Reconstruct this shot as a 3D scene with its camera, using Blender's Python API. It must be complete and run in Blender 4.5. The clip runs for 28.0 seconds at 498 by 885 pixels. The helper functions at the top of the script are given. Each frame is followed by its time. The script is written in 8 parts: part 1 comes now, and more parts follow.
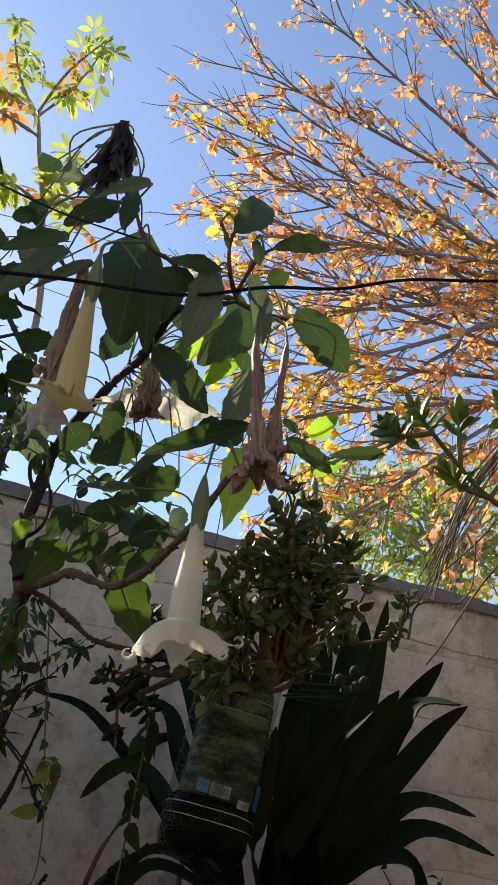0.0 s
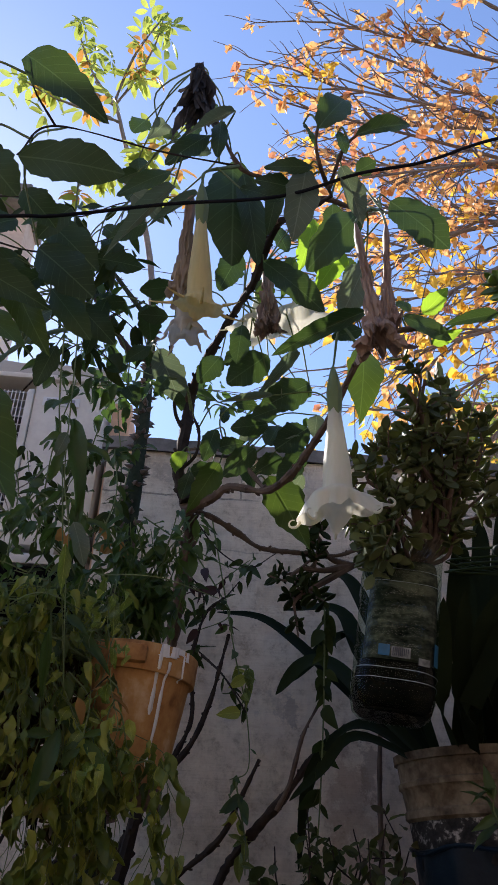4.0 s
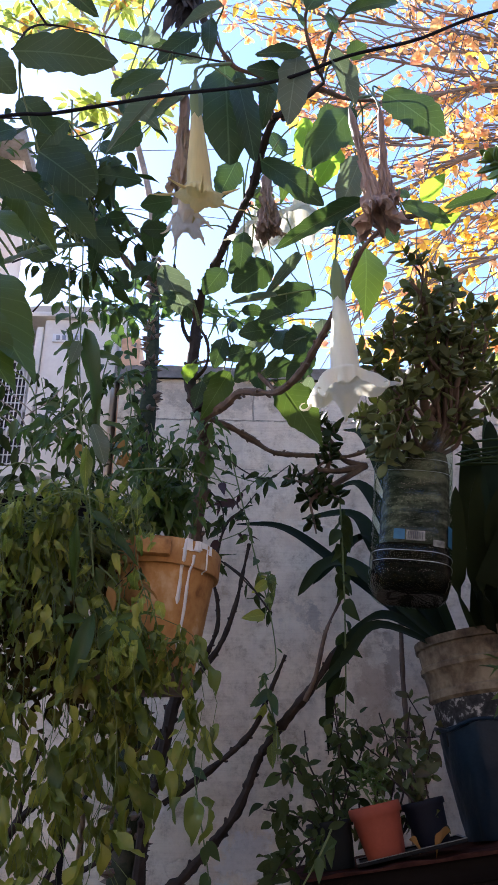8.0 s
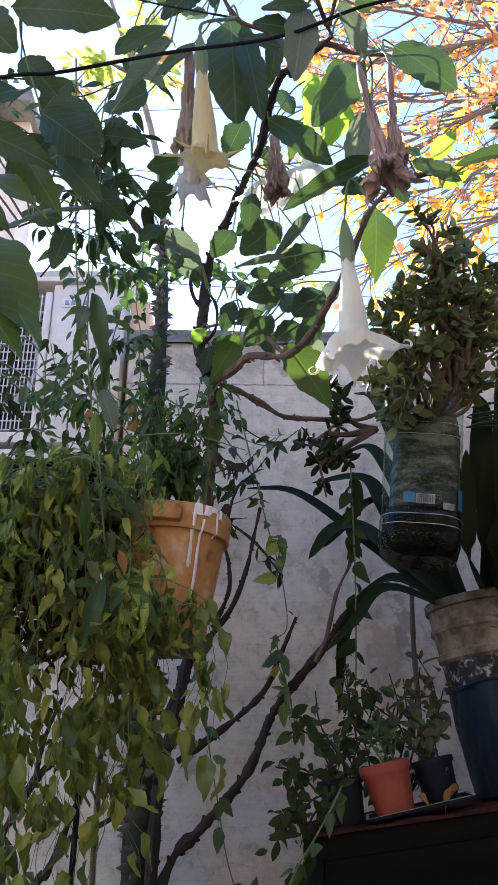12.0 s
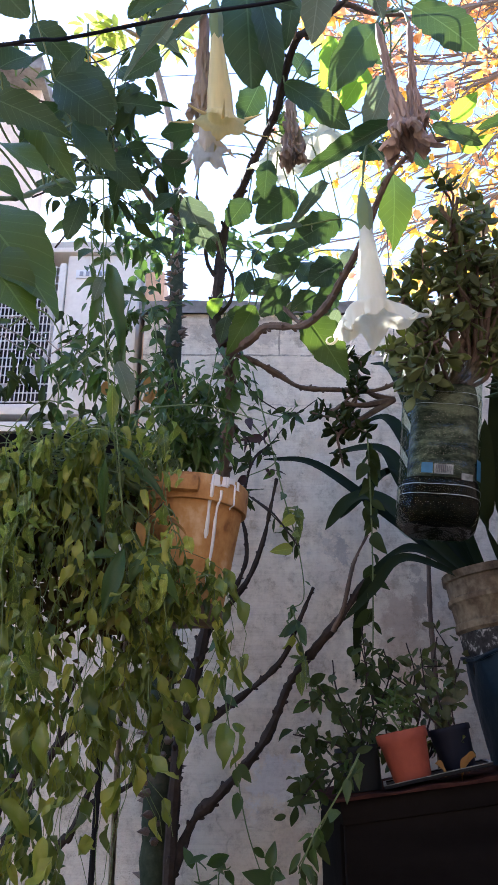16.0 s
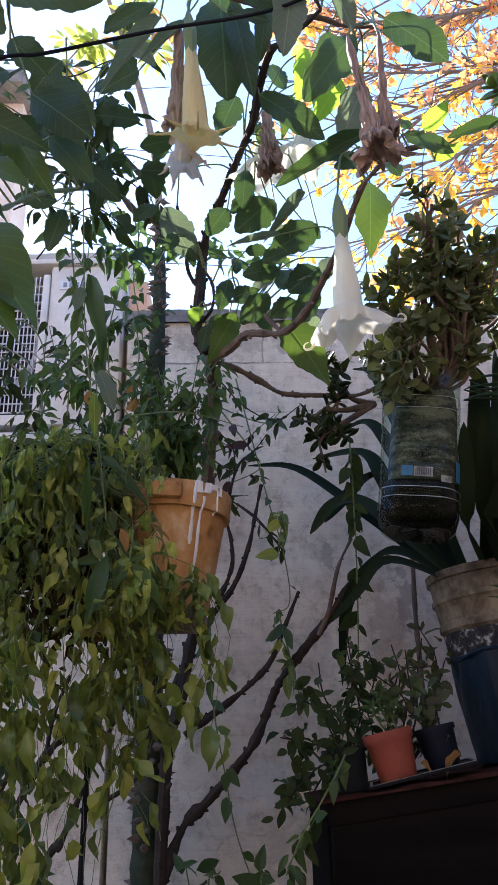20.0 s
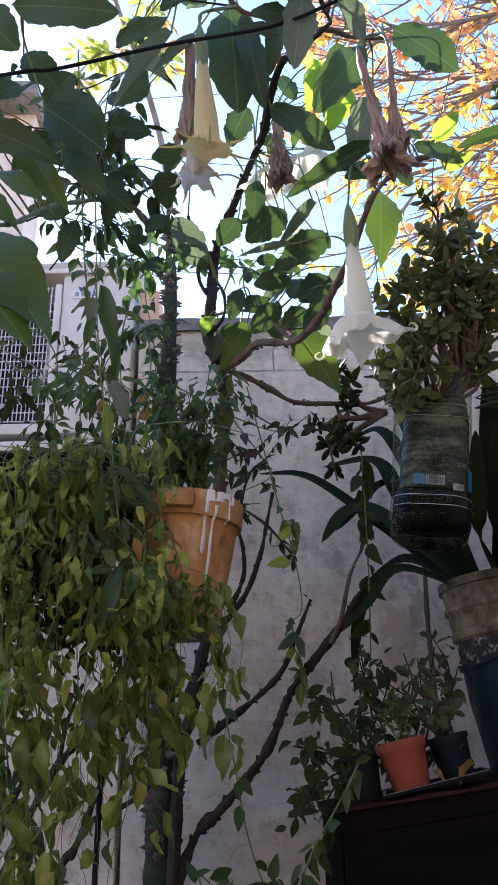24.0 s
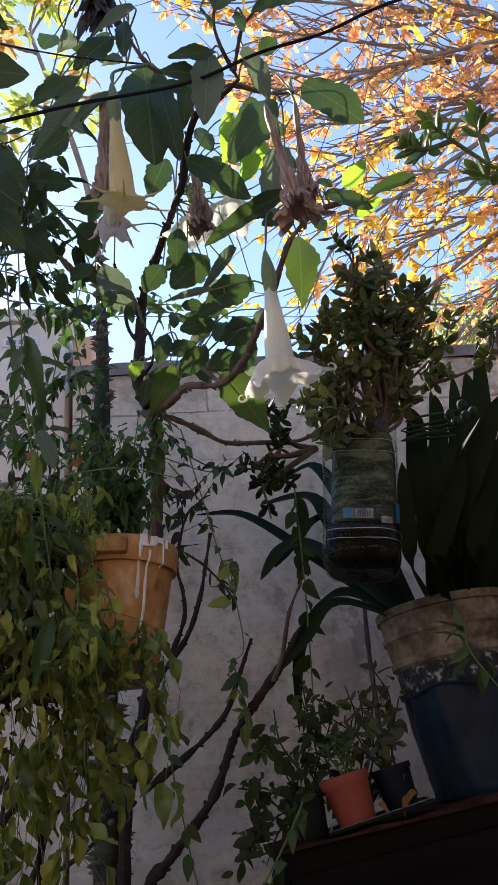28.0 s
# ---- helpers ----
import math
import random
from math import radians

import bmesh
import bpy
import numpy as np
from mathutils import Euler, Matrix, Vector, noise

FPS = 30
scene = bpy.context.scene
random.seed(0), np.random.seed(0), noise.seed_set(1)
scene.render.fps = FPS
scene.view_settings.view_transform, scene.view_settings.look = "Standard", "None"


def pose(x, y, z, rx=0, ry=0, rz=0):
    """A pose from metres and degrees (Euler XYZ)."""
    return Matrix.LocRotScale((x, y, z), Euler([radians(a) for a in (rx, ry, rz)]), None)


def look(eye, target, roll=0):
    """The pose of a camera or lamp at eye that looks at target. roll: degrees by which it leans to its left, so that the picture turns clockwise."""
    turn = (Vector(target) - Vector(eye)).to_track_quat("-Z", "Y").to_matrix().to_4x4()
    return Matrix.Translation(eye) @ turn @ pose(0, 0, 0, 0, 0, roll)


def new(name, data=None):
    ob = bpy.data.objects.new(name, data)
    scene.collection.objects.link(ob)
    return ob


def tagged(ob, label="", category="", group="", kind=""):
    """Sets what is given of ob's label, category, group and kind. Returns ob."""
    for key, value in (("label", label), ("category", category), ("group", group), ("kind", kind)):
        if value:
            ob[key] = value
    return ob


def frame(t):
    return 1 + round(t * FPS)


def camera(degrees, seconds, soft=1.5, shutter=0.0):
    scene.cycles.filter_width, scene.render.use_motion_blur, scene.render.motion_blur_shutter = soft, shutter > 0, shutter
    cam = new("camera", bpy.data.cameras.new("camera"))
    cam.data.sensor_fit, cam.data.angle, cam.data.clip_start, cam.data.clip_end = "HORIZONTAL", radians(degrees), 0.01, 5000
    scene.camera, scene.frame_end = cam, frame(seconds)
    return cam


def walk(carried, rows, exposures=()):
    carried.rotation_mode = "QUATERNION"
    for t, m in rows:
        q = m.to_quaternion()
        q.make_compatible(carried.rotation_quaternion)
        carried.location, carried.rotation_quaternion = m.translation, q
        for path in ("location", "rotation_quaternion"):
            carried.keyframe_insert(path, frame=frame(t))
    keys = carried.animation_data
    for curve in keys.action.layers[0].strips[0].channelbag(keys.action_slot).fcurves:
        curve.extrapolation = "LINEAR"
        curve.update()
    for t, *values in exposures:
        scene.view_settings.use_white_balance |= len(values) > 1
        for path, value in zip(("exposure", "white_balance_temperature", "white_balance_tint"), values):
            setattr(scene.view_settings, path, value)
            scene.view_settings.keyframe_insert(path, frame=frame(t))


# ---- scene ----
# ---- camera and walk ----
cam = camera(35.4, 28.0)
PATH = [
    (0, (-0.004, 0.008, 1.597), (0.399, 1.641, 2.678), 7.86),
    (0.5, (0.051, 0.014, 1.592), (0.501, 1.715, 2.543), -0.74),
    (1, (0.013, 0.012, 1.575), (0.499, 1.707, 2.519), -0.15),
    (1.5, (-0.034, 0.029, 1.538), (0.330, 1.758, 2.474), 4.28),
    (2, (-0.055, 0.020, 1.522), (0.203, 1.761, 2.471), 9.89),
    (2.5, (-0.042, 0.037, 1.523), (0.221, 1.777, 2.474), 9.77),
    (3, (-0.052, 0.033, 1.493), (0.164, 1.785, 2.433), 9.67),
    (3.5, (-0.039, -0.006, 1.476), (0.072, 1.738, 2.448), 4.97),
    (4, (-0.007, -0.021, 1.416), (0.092, 1.712, 2.410), 2.63),
    (4.5, (0.013, -0.029, 1.368), (0.089, 1.758, 2.264), -1.57),
    (6.5, (0.002, -0.000, 1.294), (0.061, 1.762, 2.237), -1.86),
    (7, (0.001, -0.003, 1.291), (0.063, 1.768, 2.218), -1.02),
    (7.5, (-0.006, -0.001, 1.294), (0.063, 1.779, 2.203), -0.59),
    (8, (-0.003, -0.002, 1.296), (0.071, 1.785, 2.190), -0.37),
    (8.5, (-0.007, -0.002, 1.297), (0.070, 1.790, 2.180), 0.15),
    (9, (-0.009, -0.003, 1.300), (0.065, 1.795, 2.172), 0.68),
    (9.5, (-0.010, 0.001, 1.300), (0.056, 1.806, 2.159), 1.12),
    (10, (-0.008, -0.001, 1.297), (0.050, 1.809, 2.147), 1.16),
    (10.5, (-0.010, -0.001, 1.294), (0.047, 1.809, 2.143), 1.16),
    (11, (-0.010, -0.003, 1.297), (0.043, 1.812, 2.135), 1.19),
    (11.5, (-0.001, 0.002, 1.299), (0.056, 1.826, 2.118), 0.62),
    (12, (0.004, -0.001, 1.297), (0.046, 1.826, 2.108), -0.34),
    (12.5, (0.002, -0.002, 1.295), (0.030, 1.830, 2.097), -0.39),
    (14.5, (0.003, 0.002, 1.298), (0.026, 1.845, 2.074), 0.06),
    (15, (-0.001, 0.002, 1.297), (0.018, 1.848, 2.067), -0.02),
    (15.5, (0.004, 0.005, 1.301), (0.016, 1.857, 2.054), -0.08),
    (16, (-0.001, 0.003, 1.299), (0.004, 1.860, 2.042), -0.15),
    (16.5, (0.001, 0.001, 1.301), (0.002, 1.865, 2.027), -0.12),
    (17, (0.000, 0.000, 1.300), (0.000, 1.867, 2.017), -0.00),
    (17.5, (0.000, -0.003, 1.297), (-0.000, 1.862, 2.020), -0.01),
    (18, (0.003, 0.001, 1.300), (0.006, 1.867, 2.017), -0.11),
    (18.5, (0.007, -0.005, 1.296), (0.016, 1.859, 2.020), -0.23),
    (19, (0.014, -0.013, 1.286), (0.034, 1.840, 2.040), -0.70),
    (19.5, (0.012, -0.011, 1.292), (0.034, 1.841, 2.047), -1.10),
    (20, (0.015, -0.012, 1.287), (0.046, 1.837, 2.050), -1.43),
    (20.5, (0.014, -0.014, 1.292), (0.049, 1.833, 2.057), -1.64),
    (22.5, (0.016, -0.019, 1.292), (0.036, 1.826, 2.063), -1.62),
    (23, (0.017, -0.020, 1.292), (0.028, 1.825, 2.064), -1.51),
    (23.5, (0.014, -0.020, 1.293), (0.023, 1.824, 2.067), -1.51),
    (24, (0.012, -0.020, 1.290), (0.017, 1.823, 2.068), -1.31),
    (24.5, (0.010, -0.019, 1.285), (0.010, 1.819, 2.073), -1.12),
    (25, (0.005, -0.018, 1.287), (0.003, 1.820, 2.075), -0.81),
    (25.5, (-0.003, -0.018, 1.285), (-0.020, 1.818, 2.077), 0.11),
    (26, (0.000, -0.021, 1.282), (-0.025, 1.814, 2.078), 0.52),
    (26.5, (0.010, -0.022, 1.283), (-0.004, 1.811, 2.083), 0.19),
    (27, (0.036, -0.027, 1.283), (0.088, 1.802, 2.093), -2.75),
    (27.5, (0.043, -0.039, 1.283), (0.156, 1.776, 2.117), -4.51),
    (28, (0.046, -0.043, 1.288), (0.191, 1.759, 2.145), -5.71),
]
walk(cam, [(t, look(eye, target, roll)) for t, eye, target, roll in PATH],
     exposures=[(0, 0.75, 7000, 12), (1, 0.83, 7000, 12), (2, 0.97, 6650, 12), (3, 1.12, 6300, 20), (4, 0.78, 6250, 20), (7, 1.59, 5980, 22), (9, 1.82, 5920, 21), (12, 2.04, 5870, 20), (15, 2.22, 5830, 18), (17, 2.30, 5830, 18), (20, 1.90, 5890, 21), (23, 1.86, 5910, 22), (26, 1.86, 5910, 22), (27, 1.67, 6050, 20), (28, 1.30, 6250, 22)])

# ---- world and sun ----
SUN_ELEV, SUN_AZ = 40.0, -28.0   # the sun stands behind the garden wall; azimuth from +y towards +x
world = bpy.data.worlds.new("world")
scene.world = world
world.use_nodes = True
wn = world.node_tree.nodes
sky = wn.new("ShaderNodeTexSky")
sky.sky_type = "NISHITA"
sky.sun_disc = False
sky.sun_elevation, sky.sun_rotation = radians(SUN_ELEV), radians(SUN_AZ)
sky.air_density, sky.dust_density, sky.ozone_density = 1.0, 0.15, 3.0
wn["Background"].inputs["Strength"].default_value = 0.14
world.node_tree.links.new(sky.outputs[0], wn["Background"].inputs["Color"])
sun = new("sun", bpy.data.lights.new("sun", "SUN"))
sun.data.energy, sun.data.angle, sun.data.color = 5.0, radians(0.6), (1.0, 0.94, 0.84)
sx = math.sin(radians(SUN_AZ)) * math.cos(radians(SUN_ELEV))
sy = math.cos(radians(SUN_AZ)) * math.cos(radians(SUN_ELEV))
sun.matrix_world = look((sx * 30, sy * 30, math.sin(radians(SUN_ELEV)) * 30), (0, 0, 0))

rnd = random.Random(7)


# ---- materials ----
def nodes_of(name):
    m = bpy.data.materials.new(name)
    m.use_nodes = True
    return m, m.node_tree.nodes, m.node_tree.links, m.node_tree.nodes["Principled BSDF"]


def ramp(nt, fac, stops):
    r = nt.nodes.new("ShaderNodeValToRGB")
    e = r.color_ramp.elements
    while len(e) < len(stops):
        e.new(0.5)
    for k, (p, c) in enumerate(stops):
        e[k].position, e[k].color = p, (*c, 1)
    nt.links.new(fac, r.inputs[0])
    return r.outputs[0]


def mathn(nt, op, a, b=None):
    n = nt.nodes.new("ShaderNodeMath")
    n.operation = op
    for k, v in enumerate((a, b)):
        if v is None:
            continue
        if isinstance(v, (int, float)):
            n.inputs[k].default_value = v
        else:
            nt.links.new(v, n.inputs[k])
    return n.outputs[0]


def mixc(nt, fac, a, b, mode="MIX"):
    n = nt.nodes.new("ShaderNodeMix")
    n.data_type, n.blend_type = "RGBA", mode
    for k, v in ((0, fac), (6, a), (7, b)):
        if isinstance(v, (int, float)):
            n.inputs[k].default_value = v
        elif isinstance(v, tuple):
            n.inputs[k].default_value = (*v, 1)
        else:
            nt.links.new(v, n.inputs[k])
    return n.outputs[2]


def noise_of(nt, scale, detail=4, rough=0.55, stretch=None, coord="Object"):
    c = nt.nodes.new("ShaderNodeTexCoord")
    n = nt.nodes.new("ShaderNodeTexNoise")
    n.inputs["Scale"].default_value, n.inputs["Detail"].default_value, n.inputs["Roughness"].default_value = scale, detail, rough
    if stretch:
        mp = nt.nodes.new("ShaderNodeMapping")
        mp.inputs["Scale"].default_value = stretch
        nt.links.new(c.outputs[coord], mp.inputs[0])
        nt.links.new(mp.outputs[0], n.inputs["Vector"])
    else:
        nt.links.new(c.outputs[coord], n.inputs["Vector"])
    return n.outputs["Fac"]


def bump(nt, bsdf, height, strength=0.4, dist=0.01):
    b = nt.nodes.new("ShaderNodeBump")
    b.inputs["Strength"].default_value, b.inputs["Distance"].default_value = strength, dist
    nt.links.new(height, b.inputs["Height"])
    nt.links.new(b.outputs[0], bsdf.inputs["Normal"])


def surface(name, stops, scale=8.0, rough=0.8, fine=60.0, bumpy=0.3, dist=0.004, metal=0.0, stretch=None, spec=0.5):
    """Mottled surface: large blotches over fine grain."""
    m, n, l, p = nodes_of(name)
    nt = m.node_tree
    big, small = noise_of(nt, scale, 5, 0.6, stretch), noise_of(nt, fine, 3)
    fac = mathn(nt, "ADD", mathn(nt, "MULTIPLY", big, 0.75), mathn(nt, "MULTIPLY", small, 0.25))
    l.new(ramp(nt, fac, stops), p.inputs["Base Color"])
    p.inputs["Roughness"].default_value, p.inputs["Metallic"].default_value = rough, metal
    p.inputs["Specular IOR Level"].default_value = spec
    bump(nt, p, fac, bumpy, dist)
    return m


def leaf_mat(name, dark, light, through_col, trans=0.4, rough=0.42, veins=False, island=False, blotch=None, spec=0.4, mid_col=None):
    m, n, l, p = nodes_of(name)
    nt = m.node_tree
    if island:
        g = n.new("ShaderNodeNewGeometry")
        r = g.outputs["Random Per Island"]
    else:
        r = n.new("ShaderNodeObjectInfo").outputs["Random"]
    mot = noise_of(nt, 35, 3)
    fac = mathn(nt, "ADD", mathn(nt, "MULTIPLY", r, 0.7), mathn(nt, "MULTIPLY", mot, 0.35))
    col = ramp(nt, fac, [(0.1, dark), (0.95, light)] if not mid_col else [(0.12, dark), (0.55, mid_col), (0.92, light)])
    if blotch:
        spot = ramp(nt, noise_of(nt, 14, 4), [(0.60, (0, 0, 0)), (0.68, (1, 1, 1))])
        col = mixc(nt, mathn(nt, "MULTIPLY", spot, 0.8), col, blotch)
    if veins:
        c = n.new("ShaderNodeTexCoord")
        s = n.new("ShaderNodeSeparateXYZ")
        l.new(c.outputs["Generated"], s.inputs[0])
        ax = mathn(nt, "ABSOLUTE", mathn(nt, "SUBTRACT", s.outputs[0], 0.5))
        mid = mathn(nt, "LESS_THAN", ax, 0.014)
        side = mathn(nt, "FRACT", mathn(nt, "MULTIPLY", mathn(nt, "SUBTRACT", s.outputs[1], mathn(nt, "MULTIPLY", ax, 0.55)), 9.0))
        vein = mathn(nt, "MAXIMUM", mid, mathn(nt, "MULTIPLY", mathn(nt, "LESS_THAN", side, 0.075), 0.5))
        col = mixc(nt, mathn(nt, "MULTIPLY", vein, 0.45), col, tuple(min(1, 1.9 * v + 0.03) for v in light))
    l.new(col, p.inputs["Base Color"])
    p.inputs["Roughness"].default_value = rough
    p.inputs["Specular IOR Level"].default_value = spec
    bump(nt, p, noise_of(nt, 60, 2), 0.25, 0.002)
    t = n.new("ShaderNodeBsdfTranslucent")
    l.new(mixc(nt, 0.5, col, through_col), t.inputs["Color"])
    mx = n.new("ShaderNodeMixShader")
    mx.inputs[0].default_value = trans
    l.new(p.outputs[0], mx.inputs[1])
    l.new(t.outputs[0], mx.inputs[2])
    l.new(mx.outputs[0], n["Material Output"].inputs["Surface"])
    return m


def plaster():
    """Old white limewash over render: trowel streaks, grey stains, flaked patches, hairline cracks."""
    m, n, l, p = nodes_of("old_plaster")
    nt = m.node_tree
    streak = noise_of(nt, 14, 6, 0.72, (0.5, 1, 8))
    blot = noise_of(nt, 3.2, 8, 0.68)
    cloud = noise_of(nt, 1.3, 5, 0.6)
    run = noise_of(nt, 5, 5, 0.62, (3.4, 1, 0.4))
    fine = noise_of(nt, 90, 4, 0.65)
    f1 = mathn(nt, "ADD", mathn(nt, "ADD", mathn(nt, "MULTIPLY", blot, 0.58), mathn(nt, "MULTIPLY", streak, 0.15)), mathn(nt, "ADD", mathn(nt, "MULTIPLY", cloud, 0.17), mathn(nt, "MULTIPLY", fine, 0.10)))
    col = ramp(nt, f1, [(0.33, (0.54, 0.43, 0.31)), (0.40, (0.76, 0.655, 0.52)), (0.48, (0.88, 0.775, 0.63)), (0.60, (0.93, 0.845, 0.70))])
    worn = ramp(nt, noise_of(nt, 5.5, 9, 0.70, (0.8, 1, 1.5)), [(0.50, (0, 0, 0)), (0.60, (1, 1, 1))])
    col = mixc(nt, mathn(nt, "MULTIPLY", worn, 0.16), col, (0.52, 0.44, 0.36))
    grey = ramp(nt, noise_of(nt, 2.1, 9, 0.74, (1.3, 1, 1)), [(0.555, (0, 0, 0)), (0.60, (1, 1, 1))])
    col = mixc(nt, mathn(nt, "MULTIPLY", grey, 0.18), col, (0.40, 0.37, 0.34))
    dirt = ramp(nt, run, [(0.52, (0, 0, 0)), (0.72, (1, 1, 1))])
    col = mixc(nt, mathn(nt, "MULTIPLY", dirt, 0.16), col, (0.24, 0.21, 0.19))
    flake_n = noise_of(nt, 4.6, 9, 0.72)
    flake = ramp(nt, flake_n, [(0.548, (0, 0, 0)), (0.566, (1, 1, 1))])
    col = mixc(nt, mathn(nt, "MULTIPLY", flake, 0.12), col, (0.50, 0.42, 0.36))
    # brush lines, old stains and the joints of the top course
    lines = noise_of(nt, 22, 5, 0.7, (0.25, 1, 9))
    col = mixc(nt, 1.0, col, ramp(nt, lines, [(0.34, (0.93, 0.92, 0.91)), (0.50, (1, 1, 1))]), "MULTIPLY")
    mott = noise_of(nt, 17, 9, 0.78)
    col = mixc(nt, 1.0, col, ramp(nt, mott, [(0.36, (0.66, 0.62, 0.57)), (0.46, (0.92, 0.91, 0.89)), (0.54, (1, 1, 1))]), "MULTIPLY")
    oc = n.new("ShaderNodeTexCoord")
    sp = n.new("ShaderNodeSeparateXYZ")
    l.new(oc.outputs["Object"], sp.inputs[0])
    px_, pz_ = sp.outputs[0], sp.outputs[2]
    edge_n = noise_of(nt, 13, 9, 0.76)

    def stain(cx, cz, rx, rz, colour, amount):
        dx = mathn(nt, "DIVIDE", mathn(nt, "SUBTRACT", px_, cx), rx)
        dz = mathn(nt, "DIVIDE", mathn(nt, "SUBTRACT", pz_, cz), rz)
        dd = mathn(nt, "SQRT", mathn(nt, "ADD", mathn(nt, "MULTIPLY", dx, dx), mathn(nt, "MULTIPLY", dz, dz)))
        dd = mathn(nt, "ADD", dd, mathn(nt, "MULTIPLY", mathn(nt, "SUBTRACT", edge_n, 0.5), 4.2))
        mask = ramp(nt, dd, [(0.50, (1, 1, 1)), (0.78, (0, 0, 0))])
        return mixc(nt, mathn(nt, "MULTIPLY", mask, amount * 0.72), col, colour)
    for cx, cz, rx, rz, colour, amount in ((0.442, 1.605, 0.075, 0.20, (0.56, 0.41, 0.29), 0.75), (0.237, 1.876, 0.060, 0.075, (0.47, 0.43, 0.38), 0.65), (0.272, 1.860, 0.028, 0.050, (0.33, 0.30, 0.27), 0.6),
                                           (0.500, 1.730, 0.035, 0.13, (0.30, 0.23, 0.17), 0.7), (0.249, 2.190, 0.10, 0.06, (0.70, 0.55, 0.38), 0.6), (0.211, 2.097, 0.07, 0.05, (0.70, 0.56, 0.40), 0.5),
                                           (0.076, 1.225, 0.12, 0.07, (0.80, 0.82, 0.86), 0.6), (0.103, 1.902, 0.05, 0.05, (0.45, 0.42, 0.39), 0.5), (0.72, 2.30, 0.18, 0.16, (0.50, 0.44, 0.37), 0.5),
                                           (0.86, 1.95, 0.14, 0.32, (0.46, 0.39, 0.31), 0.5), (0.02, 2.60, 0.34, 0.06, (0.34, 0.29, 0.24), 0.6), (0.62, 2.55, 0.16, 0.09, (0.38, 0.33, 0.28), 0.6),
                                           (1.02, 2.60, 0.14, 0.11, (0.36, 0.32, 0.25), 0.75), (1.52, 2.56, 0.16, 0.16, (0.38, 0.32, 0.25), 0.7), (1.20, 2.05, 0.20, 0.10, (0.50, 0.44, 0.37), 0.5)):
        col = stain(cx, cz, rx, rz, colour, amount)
    wav = mathn(nt, "MULTIPLY", mathn(nt, "SUBTRACT", noise_of(nt, 9, 3), 0.5), 0.03)
    bed = mathn(nt, "LESS_THAN", mathn(nt, "ABSOLUTE", mathn(nt, "ADD", mathn(nt, "SUBTRACT", pz_, 2.508), wav)), 0.0028)
    bed2 = mathn(nt, "LESS_THAN", mathn(nt, "ABSOLUTE", mathn(nt, "ADD", mathn(nt, "SUBTRACT", pz_, 2.33), wav)), 0.0022)
    perp = mathn(nt, "LESS_THAN", mathn(nt, "ABSOLUTE", mathn(nt, "ADD", mathn(nt, "SUBTRACT", px_, 0.105), wav)), 0.0025)
    perp = mathn(nt, "MULTIPLY", perp, mathn(nt, "GREATER_THAN", pz_, 2.508))
    joint = mathn(nt, "MULTIPLY", mathn(nt, "MAXIMUM", mathn(nt, "MAXIMUM", bed, mathn(nt, "MULTIPLY", bed2, 0.5)), perp), ramp(nt, edge_n, [(0.40, (0, 0, 0)), (0.52, (1, 1, 1))]))
    col = mixc(nt, mathn(nt, "MULTIPLY", joint, 0.6), col, (0.22, 0.18, 0.15))
    crack = n.new("ShaderNodeTexVoronoi")
    crack.feature = "DISTANCE_TO_EDGE"
    crack.inputs["Scale"].default_value = 3.3
    c = n.new("ShaderNodeTexCoord")
    wob = n.new("ShaderNodeMix")
    wob.data_type = "VECTOR"
    nz = n.new("ShaderNodeTexNoise")
    nz.inputs["Scale"].default_value, nz.inputs["Detail"].default_value = 5.0, 5.0
    l.new(c.outputs["Object"], nz.inputs["Vector"])
    wob.inputs[0].default_value = 0.22
    l.new(c.outputs["Object"], wob.inputs[4])
    l.new(nz.outputs["Color"], wob.inputs[5])
    l.new(wob.outputs[1], crack.inputs["Vector"])
    line_ = ramp(nt, crack.outputs["Distance"], [(0.0, (1, 1, 1)), (0.012, (0, 0, 0))])
    line_ = mathn(nt, "MULTIPLY", line_, ramp(nt, cloud, [(0.45, (0, 0, 0)), (0.6, (1, 1, 1))]))
    col = mixc(nt, mathn(nt, "MULTIPLY", line_, 0.10), col, (0.2, 0.17, 0.15))
    l.new(col, p.inputs["Base Color"])
    p.inputs["Roughness"].default_value = 0.93
    h = mathn(nt, "ADD", mathn(nt, "ADD", mathn(nt, "MULTIPLY", streak, 0.25), mathn(nt, "MULTIPLY", mott, 0.5)), mathn(nt, "MULTIPLY", fine, 0.3))
    h = mathn(nt, "SUBTRACT", h, mathn(nt, "MULTIPLY", flake, 0.14))
    h = mathn(nt, "SUBTRACT", mathn(nt, "ADD", h, mathn(nt, "MULTIPLY", lines, 0.12)), mathn(nt, "MULTIPLY", mathn(nt, "MAXIMUM", mathn(nt, "MULTIPLY", line_, 0.35), joint), 0.6))
    bump(nt, p, h, 1.0, 0.010)
    return m


